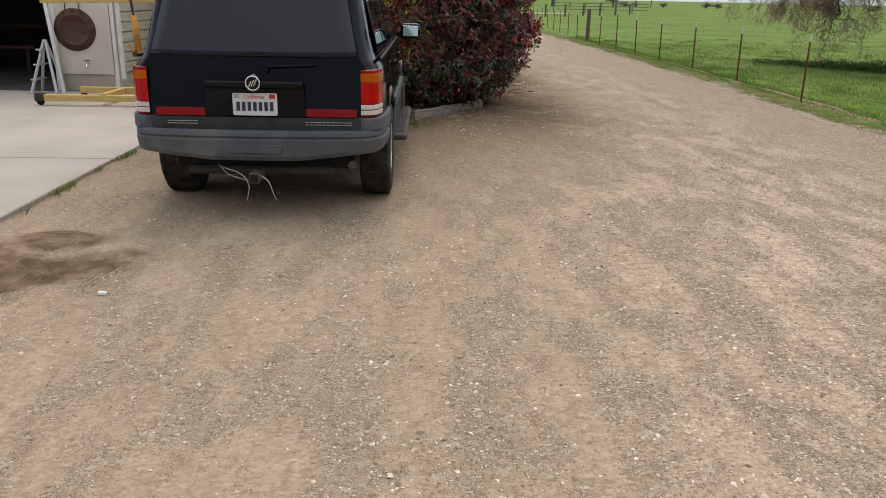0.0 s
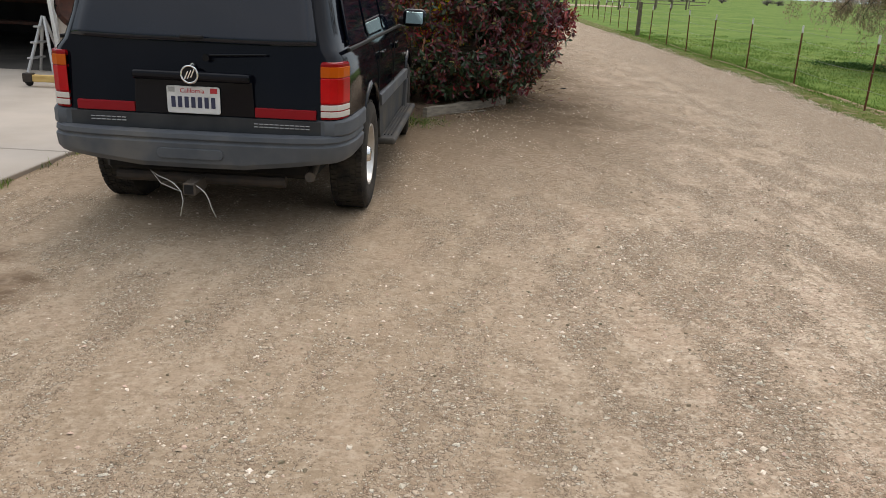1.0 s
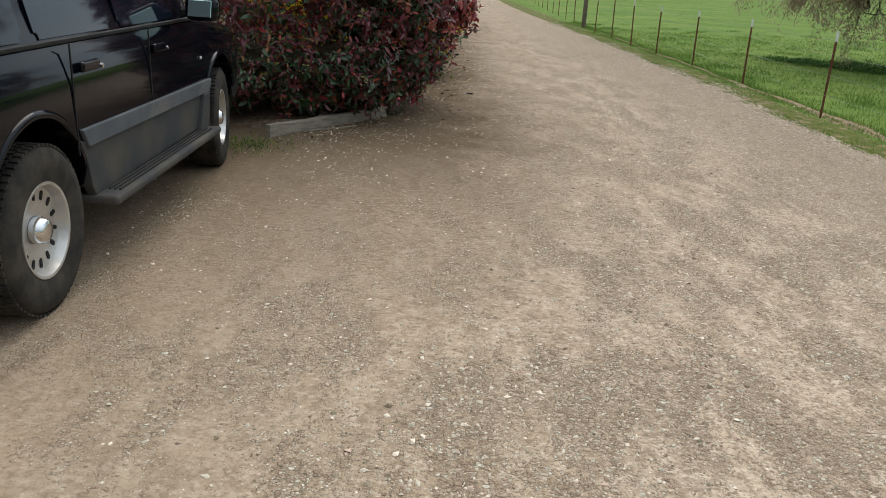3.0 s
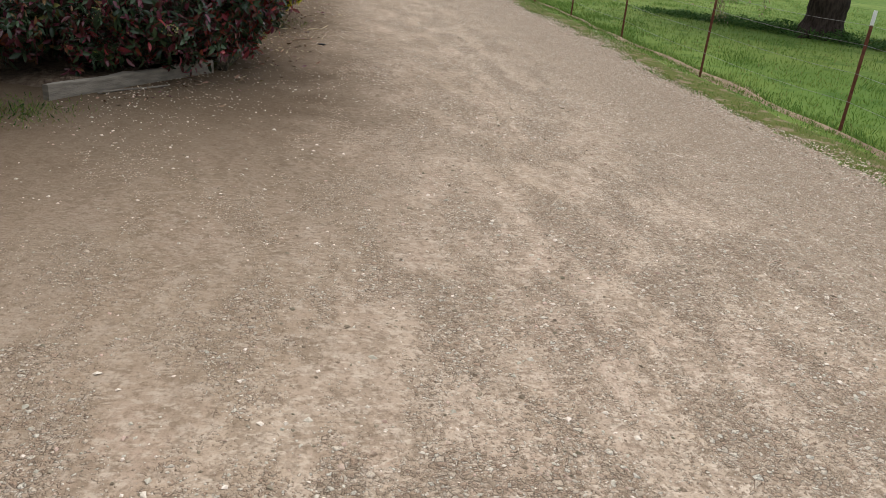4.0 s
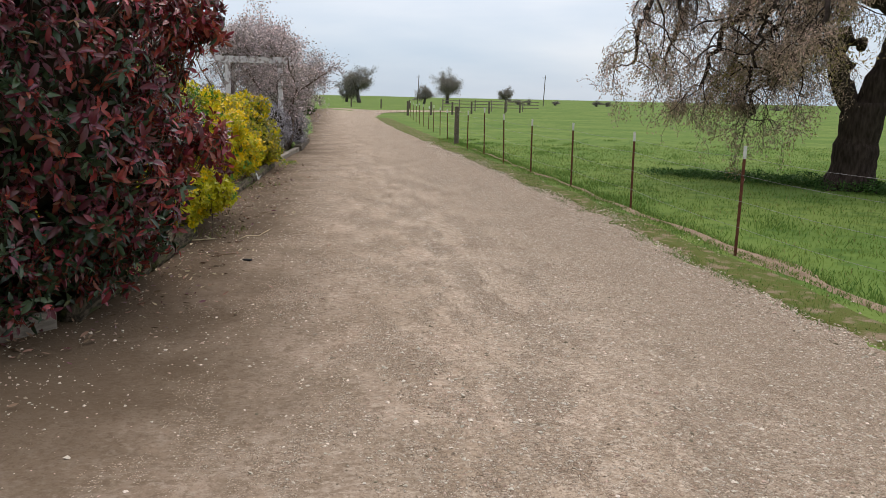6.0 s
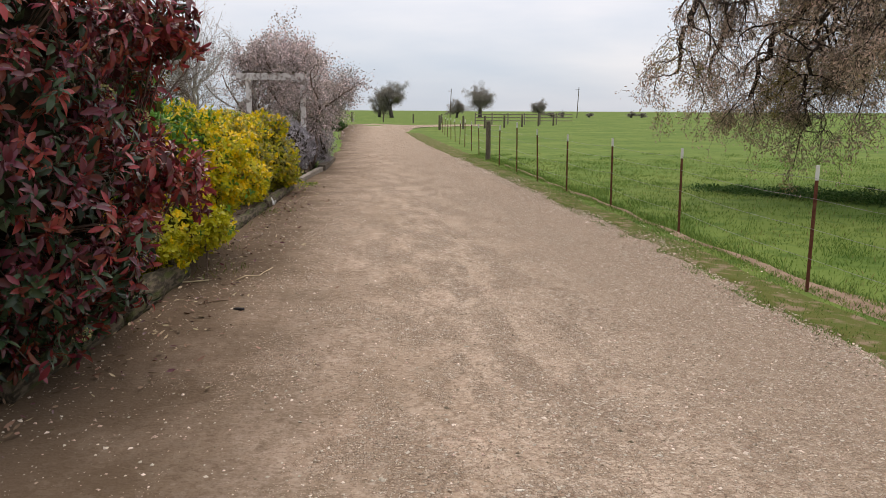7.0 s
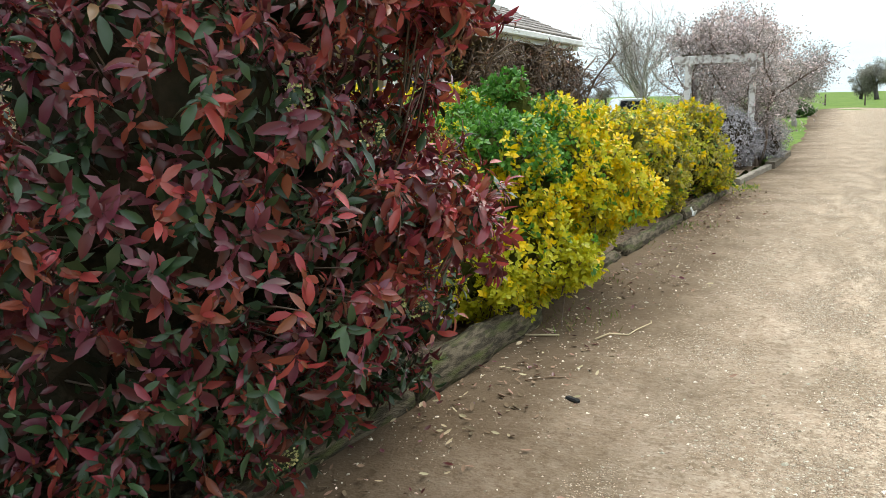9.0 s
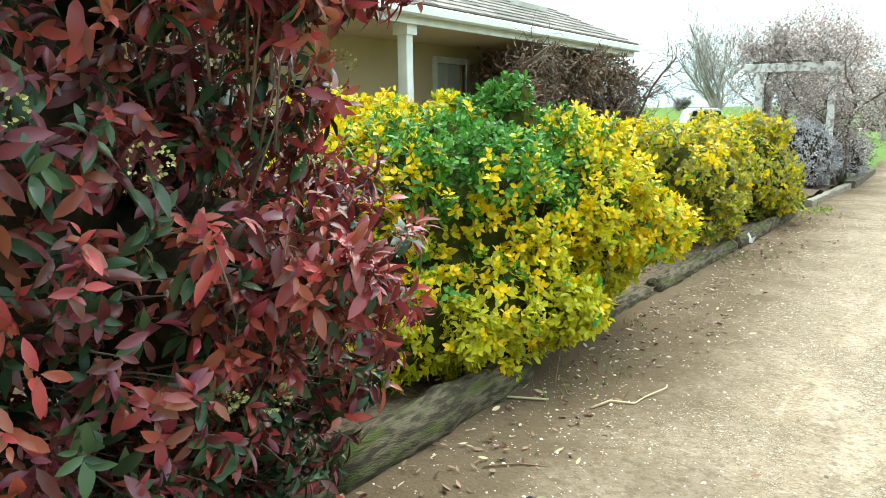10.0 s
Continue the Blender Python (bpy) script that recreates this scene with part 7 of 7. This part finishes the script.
keep = (np.sin(gx * 5 + np.sin(gy * 2.2) * 2) * np.sin(gy * 3.1) + g.normal(0, 0.4, n) + (gx - 6.55) * 0.8) > 0.05
grass("verge_grass", "sparse short grass on the mossy verge", gx[keep], gy[keep], (0.012, 0.05), 0.006, ["blade", "blade_dry", "blade_deep"], [0.30, 0.18, 0.52], 33, base=0.0)
n = 1800
gy = g.uniform(3.0, 9.6, n)
gx = -2.93 + np.abs(g.normal(0, 0.035, n))
keep = (np.sin(gy * 4.3) + np.sin(gy * 9.1 + 1) + g.normal(0, 0.6, n)) > 0.2
grass("slab_edge_grass", "tufts of grass along the slab's edge", gx[keep], gy[keep], (0.02, 0.075), 0.005, ["blade", "blade_dry", "blade_dark"], [0.4, 0.3, 0.3], 34, base=0.0)
n = 900
gx, gy = g.normal(-0.30, 0.24, n), g.normal(10.0, 0.2, n)
grass("weed_tuft", "green weedy tuft beside the front wheel", gx, gy, (0.012, 0.055), 0.006, ["blade", "blade_dark", "blade_dry"], [0.4, 0.3, 0.3], 35, 0.9, base=0.0)
n = 2500
gx, gy = g.uniform(1.15, 1.75, n), g.uniform(14.2, 30, n)
keep = (np.sin(gy * 1.7) + np.sin(gy * 4.1 + 2) + g.normal(0, 0.5, n) - (gx - 1.2) * 2.5) > 0.6
grass("bed_edge_grass", "sparse yellowish weeds along the edging", gx[keep], gy[keep], (0.02, 0.08), 0.006, ["blade", "blade_dry"], [0.5, 0.5], 36, base=0.0)
n = 150
gx, gy = g.normal(1.60, 0.10, n), g.normal(24.0, 0.3, n)
grass("weed_tuft", "yellow-green weed tuft at the bed's edge", gx, gy, (0.03, 0.10), 0.014, ["leaf_lime", "blade"], [0.35, 0.65], 37, 0.9, base=0.0)
# darker weeds round the oak
n = 15000
s_ = g.random(n)
wx = 10.8 + s_ * 4.0 + g.normal(0, 0.40, n)
wy = 25.6 - s_ * 5.8 + g.normal(0, 0.42, n)
tall = (0.05 + 0.12 * (1 + np.sin(wx * 3.3 + 1.2 * wy) * np.sin(wx * 6.1 - 2.3 * wy))) * np.minimum(1, 0.2 + 1.9 * s_)
P = np.stack([wx, wy, ground_z(wx, wy) - 0.03 + g.uniform(0, 1, n) * tall], -1)
d = unit(np.stack([g.normal(size=n), g.normal(size=n), g.uniform(0.1, 1.0, n)], -1))
tagged(scatter("weed_patch", leaf_shape(0.075, 0.026), P, d, np.tile([0.0, 0, 1], (n, 1)) + g.normal(0, 0.3, (n, 3)), g.uniform(0.6, 1.4, n), ["blade_dark"], np.zeros(n)), "dark green leafy weeds round the oak", "weeds", kind="stuff")

# ---------------------------------------------------------------- loose stones, litter, twigs
# a rough eight-sided chip
cube = np.array([(1, 0.1, -0.2), (-0.1, 1, -0.25), (-1, -0.15, -0.2), (0.15, -0.9, -0.25), (0.35, 0.12, 0.55), (-0.32, -0.08, 0.48)])
cube_f = np.array([(0, 1, 4), (1, 5, 4), (1, 2, 5), (2, 3, 5), (3, 4, 5), (3, 0, 4)])


def stones(name, label, x, y, size, materials, share, seed, zoff=0.0):
    g = np.random.default_rng(seed)
    n = len(x)
    zz = ground_z(x, y) + 0.008 * np.sin(x * 2.1 + y * 0.7) + 0.006 * np.sin(x * 5.3 - y * 1.9)
    P = np.stack([x, y, zz + size * 0.12 + zoff], -1)
    a = g.uniform(0, 6.28, n)
    d = unit(np.stack([np.cos(a), np.sin(a), g.normal(0, 0.2, n)], -1))
    s = size[:, None] * np.stack([g.uniform(0.6, 1.0, n), g.uniform(0.8, 1.4, n), g.uniform(0.45, 0.9, n)], -1)
    ob = scatter(name, (cube, cube_f), P, d, np.tile([0.0, 0, 1.0], (n, 1)) + g.normal(0, 0.25, (n, 3)), s, materials, g.choice(len(materials), size=n, p=share))
    ob.data.polygons.foreach_set("use_smooth", np.zeros(len(ob.data.polygons), dtype=bool))
    return tagged(ob, label, "gravel", kind="stuff")


n = 115000
gx, gy = g.uniform(-2.9, 6.4, n), 0.4 + (g.random(n) ** 1.35) * 23
patchy = np.sin(gx * 1.9 + 1.7 * np.sin(gy * 0.8)) * np.sin(gy * 1.3 + 1.2 * np.sin(gx * 1.1)) + 0.7 * np.sin(gx * 5.1 + gy * 2.2) * np.sin(gy * 4.7 - gx) + g.normal(0, 0.6, n)
inside = (gx < np.interp(gy, DRIVE_Y, drive_r) - 0.05) & (gx > np.interp(gy, [0, 10.3, 10.4, 12.1, 15, 25], [-2.9, -2.9, 0.0, 0.95, 1.2, 1.4]))
keep = (patchy > -0.25) & inside & ~((gx < 2.3) & (gy > 6.5) & (g.random(n) < 0.5)) & ~((gx < -0.2 + 0.5 * np.sin(gy * 1.4)) & (g.random(n) < 0.7))
gx, gy = gx[keep], gy[keep]
sz = np.clip(np.exp(g.normal(math.log(0.0060), 0.45, len(gx))), 0.0030, 0.016)
stones("loose_gravel", "loose pale and brown gravel stones strewn over the drive", gx, gy, sz, ["stone", "stone_pale", "stone_dark"], [0.40, 0.46, 0.14], 41)
n = 26000
gy = 2.5 + 34 * g.random(n) ** 1.4
gx = np.interp(gy, DRIVE_Y, drive_r) + g.normal(-0.12, 0.25, n)
stones("verge_gravel", "coarse pale gravel thrown to the drive's edge", gx, gy, np.clip(np.exp(g.normal(math.log(0.0075), 0.4, n)), 0.003, 0.02), ["stone", "stone_pale", "stone_dark"], [0.4, 0.42, 0.18], 42, 0.004)

n = 3000
gy = 9.6 + 15 * g.random(n) ** 1.3
gx = np.interp(gy, [9.6, 10.4, 12.1, 13.4, 15.1, 19, 25], [-0.4, 0.0, 0.95, 1.12, 1.2, 1.3, 1.45]) + np.abs(g.normal(0, 0.95, n))
stones("edge_gravel", "pale chips of gravel strewn along the bed's edge", gx, gy, np.clip(np.exp(g.normal(math.log(0.0050), 0.42, n)), 0.003, 0.013), ["stone", "stone_pale", "stone_dark"], [0.6, 0.28, 0.12], 43)

# fallen leaves by the hedge and the bed
n = 900
gy = g.uniform(10.3, 24, n)
edge = np.interp(gy, [10.4, 12.1, 13.4, 15.1, 19, 23.2], [0.0, 0.93, 1.08, 1.14, 1.26, 1.4])
gx = edge + np.abs(g.normal(0, 0.38, n))
P = np.stack([gx, gy, ground_z(gx, gy) + 0.012], -1)
a = g.uniform(0, 6.28, n)
tagged(scatter("leaf_litter", leaf_shape(0.05, 0.02, 0.3, -0.2), P, np.stack([np.cos(a), np.sin(a), g.normal(0, 0.15, n)], -1), np.tile([0.0, 0, 1], (n, 1)) + g.normal(0, 0.35, (n, 3)), g.uniform(0.5, 1.3, n),
               ["dead_leaf", "straw", "leaf_wine"], g.choice(3, size=n, p=[0.62, 0.2, 0.18])), "brown fallen leaves and chips along the edging", "leaf litter", kind="stuff")
n = 2200
gx, gy = g.uniform(-1.5, 1.1, n), g.uniform(13.6, 27, n)
keep = gx < np.interp(gy, [10.4, 12.1, 13.4, 15.1, 19, 23.2], [0.0, 0.8, 0.9, 0.95, 1.1, 1.2])
gx, gy = gx[keep], gy[keep]
n = len(gx)
a = g.uniform(0, 6.28, n)
P = np.stack([gx, gy, bed_z(gx, gy) + 0.012], -1)
tagged(scatter("bed_litter", leaf_shape(0.06, 0.022, 0.3, -0.2), P, np.stack([np.cos(a), np.sin(a), g.normal(0, 0.2, n)], -1), np.tile([0.0, 0, 1], (n, 1)) + g.normal(0, 0.4, (n, 3)), g.uniform(0.5, 1.3, n),
               ["dead_leaf", "straw", "twig"], g.choice(3, size=n, p=[0.6, 0.2, 0.2])), "bark chips and dead leaves on the bed", "leaf litter", kind="stuff")


def stick(name, label, pts, r, material):
    t = Tubes()
    t.add(pts, [r * (1 - 0.5 * k / len(pts)) for k in range(len(pts))], 6)
    return tagged(t.build(name, material), label, "twig")


stick("pale_stick", "pale bent stick lying beside the edging", [(0.12, 10.62, 0.012), (0.25, 10.78, 0.014), (0.40, 10.90, 0.012), (0.56, 11.02, 0.02)], 0.011, "timber_pale")
stick("twig", "thin crooked pale twig on the gravel", [(1.60, 14.85, 0.01), (1.66, 14.98, 0.02), (1.78, 15.02, 0.012), (1.80, 15.15, 0.014), (1.87, 15.3, 0.03), (1.85, 15.38, 0.02)], 0.007, "straw")
stick("straw_stalk", "dry straw-coloured stalk on the gravel", [(1.02, 14.72, 0.016), (1.2, 14.79, 0.012), (1.36, 14.84, 0.016)], 0.009, "straw")
stick("twig", "small dark twig on the gravel", [(1.45, 13.95, 0.01), (1.58, 14.05, 0.016), (1.72, 14.1, 0.01)], 0.005, "dead_leaf")
chip = part("bark_chip", one_box((0, 0, 0.014), (0.10, 0.035, 0.024), 0.008, None), "car_dark")
chip.matrix_basis = pose(1.79, 13.76, 0.0, 4, -6, -35)
tagged(chip, "small charred bark chip on the gravel", "bark chip")
bm = bmesh.new()
pts = [(-0.06, 0, 0.0), (0.05, 0.02, 0.0), (0.09, 0.01, 0.10), (0.03, 0.03, 0.06), (-0.02, 0.01, 0.16), (-0.07, 0.0, 0.09)]
f0 = bm.faces.new([bm.verts.new(p) for p in pts])
o = bmesh.ops.extrude_face_region(bm, geom=[f0])
bmesh.ops.translate(bm, vec=(0.01, 0.02, 0.005), verts=[v for v in o["geom"] if isinstance(v, bmesh.types.BMVert)])
scrap = part("white_scrap", bm, "white_scrap")
scrap.matrix_basis = pose(1.255, 20.68, 0.0, 0, 0, 20) @ Matrix.Scale(0.75, 4)
tagged(scrap, "crumpled scrap of white plastic on the gravel", "litter")
tag = part("paper_scrap", one_box((0, 0, 0.012), (0.045, 0.02, 0.02), 0.004), "white_scrap")
tag.matrix_basis = pose(-1.71, 3.96, 0.0, 0, 8, 15)
tagged(tag, "small white scrap lying on the gravel", "litter")

# damp soil turned up by tyres at the slab, with the ribs of the tread pressed in
sv, sf = [], []
nx_, ny_ = 190, 130
for j in range(ny_):
    for i in range(nx_):
        u, v = i / (nx_ - 1) * 2 - 1, j / (ny_ - 1) * 2 - 1
        x, y = -2.30 + u * 0.72, 4.35 + v * 0.95
        rim = min(1.0, 3.0 * (1 - max(abs(u), abs(v))))
        track = x - 0.14 * (y - 4.2) + 0.02 * math.sin(y * 2.2)
        relief = 0.010 * noise.noise(Vector((x * 3.1, y * 3.1, 0))) + 0.007 * noise.noise(Vector((x * 9, y * 9, 4)))
        for lo, hi, y0, y1 in ((-2.235, -2.055, 3.55, 4.75), (-1.85, -1.75, 3.85, 4.55), (-2.50, -2.36, 3.9, 4.8)):
            if lo < track < hi and y0 < y < y1:
                ends = min(1.0, 4 * (y - y0), 4 * (y1 - y)) * (0.7 + 0.5 * noise.noise(Vector((x * 6, y * 2.5, 3))))
                relief += (-0.030 + 0.032 * abs(math.sin((track - lo) * math.pi / 0.036))) * ends
        clod = max(0.0, 1 - math.hypot((x + 2.36) / 0.09, (y - 4.42 - 0.5 * (x + 2.36)) / 0.14))
        relief += 0.05 * clod * (0.6 + noise.noise(Vector((x * 14, y * 14, 1))))
        z = land(x, y) + 0.008 * math.sin(x * 2.1 + y * 0.7) + 0.006 * math.sin(x * 5.3 - y * 1.9) - 0.012 + rim * (0.028 + relief)
        sv.append((x, y, z))
for j in range(ny_ - 1):
    for i in range(nx_ - 1):
        a = j * nx_ + i
        sf.append((a, a + 1, a + 1 + nx_, a + nx_))
tagged(raw("soil_patch", sv, sf, "gravel", smooth=True), "dark damp soil patch with tyre marks beside the slab", "soil", kind="structure")

# ---------------------------------------------------------------- far fences, poles and a parked white car
for k in range(1, 7):
    x = 9.4 + k * 2.6
    y = 80 + 3.6 * k
    wood_post(x, y, 1.25, 0.10, "far wooden post of the paddock fence")
for k in range(3):
    x0, y0 = 16.2 + k * 4.2, 106 + 0.6 * k
    th = empty("paddock_fence", (x0, y0, land(x0, y0)))
    tagged(th, "brown wooden rail fence panel of a far paddock", "rail fence", "panels of the paddock fence")
    for dx in (0, 2.1):
        part("post", one_box((dx, 0, 0.65), (0.13, 0.13, 1.5), 0.01), "timber_pale", th)
    for z in (0.45, 0.85, 1.22):
        part("rail", one_box((2.1, 0, z), (4.2, 0.05, 0.09), 0.01), "timber_pale", th)
for x, y in ((-14, 104), (-9, 106), (-4, 108), (1, 110), (5, 112), (9, 114), (13, 116)):
    wood_post(x, y, 1.2, 0.09, "far dark post along the horizon pasture")
for x, y, h in ((46.5, 171.5, 6.3), (6 - 14, 178, 7), (20.5, 177, 6.0)):
    th = empty("utility_pole", (x, y, land(x, y)))
    tagged(th, "thin grey utility pole far off", "utility pole")
    part("pole", one_rod((0, 0, -0.3), (0.25, 0, h), 0.10, 0.07, 8), "timber", th)
    part("crossarm", one_box((0, 0, h - 0.5), (0.9, 0.07, 0.07), 0.01), "timber", th)

WC = empty("white_car", (-5.5, 45, land(-5.5, 45)), 20)
tagged(WC, "white saloon car parked far behind the shrubs", "car")
bm = prism([(-0.85, 0.3), (0.85, 0.3), (0.88, 0.75), (0.84, 0.95), (0.70, 1.0), (0.56, 1.42), (0.4, 1.5), (-0.4, 1.5), (-0.56, 1.42), (-0.70, 1.0), (-0.84, 0.95), (-0.88, 0.75)], 4.2, pose(0, -2.1, 0), 0.05)
part("body", bm, "white_car", WC)
part("windscreen", prism([(-0.62, 1.02), (0.62, 1.02), (0.5, 1.40), (-0.5, 1.40)], 0.02, pose(0, -2.13, 0), 0.004), "car_glass", WC)
for sx in (-0.75, 0.75):
    for sy in (-1.35, 1.3):
        part("wheel", lathe([(0.0, -0.1), (0.28, -0.1), (0.31, -0.07), (0.31, 0.07), (0.28, 0.1), (0.0, 0.1)], 18, pose(sx, sy, 0.31, 0, 90, 0)), "rubber", WC, "", True)
# low bank of bare brush behind the golden shrubs
shrub("bare_brush", "low brownish leafless brush beyond the bed", "shrub", [((-2.4, 27.5, 0.5), (1.6, 2.2, 0.55)), ((-1.2, 31.5, 0.6), (1.2, 2.0, 0.6))], [(-2.4, 27), (-1.2, 31)], 700, 5,
      leaf_shape(0.12, 0.02), (0.8, 1.3), pick_one(0), ["dead_leaf"], (10, 70), 0.03, 0.0, 0.05, (0, 28, 0.5), 1, core=0.7, seed=27)
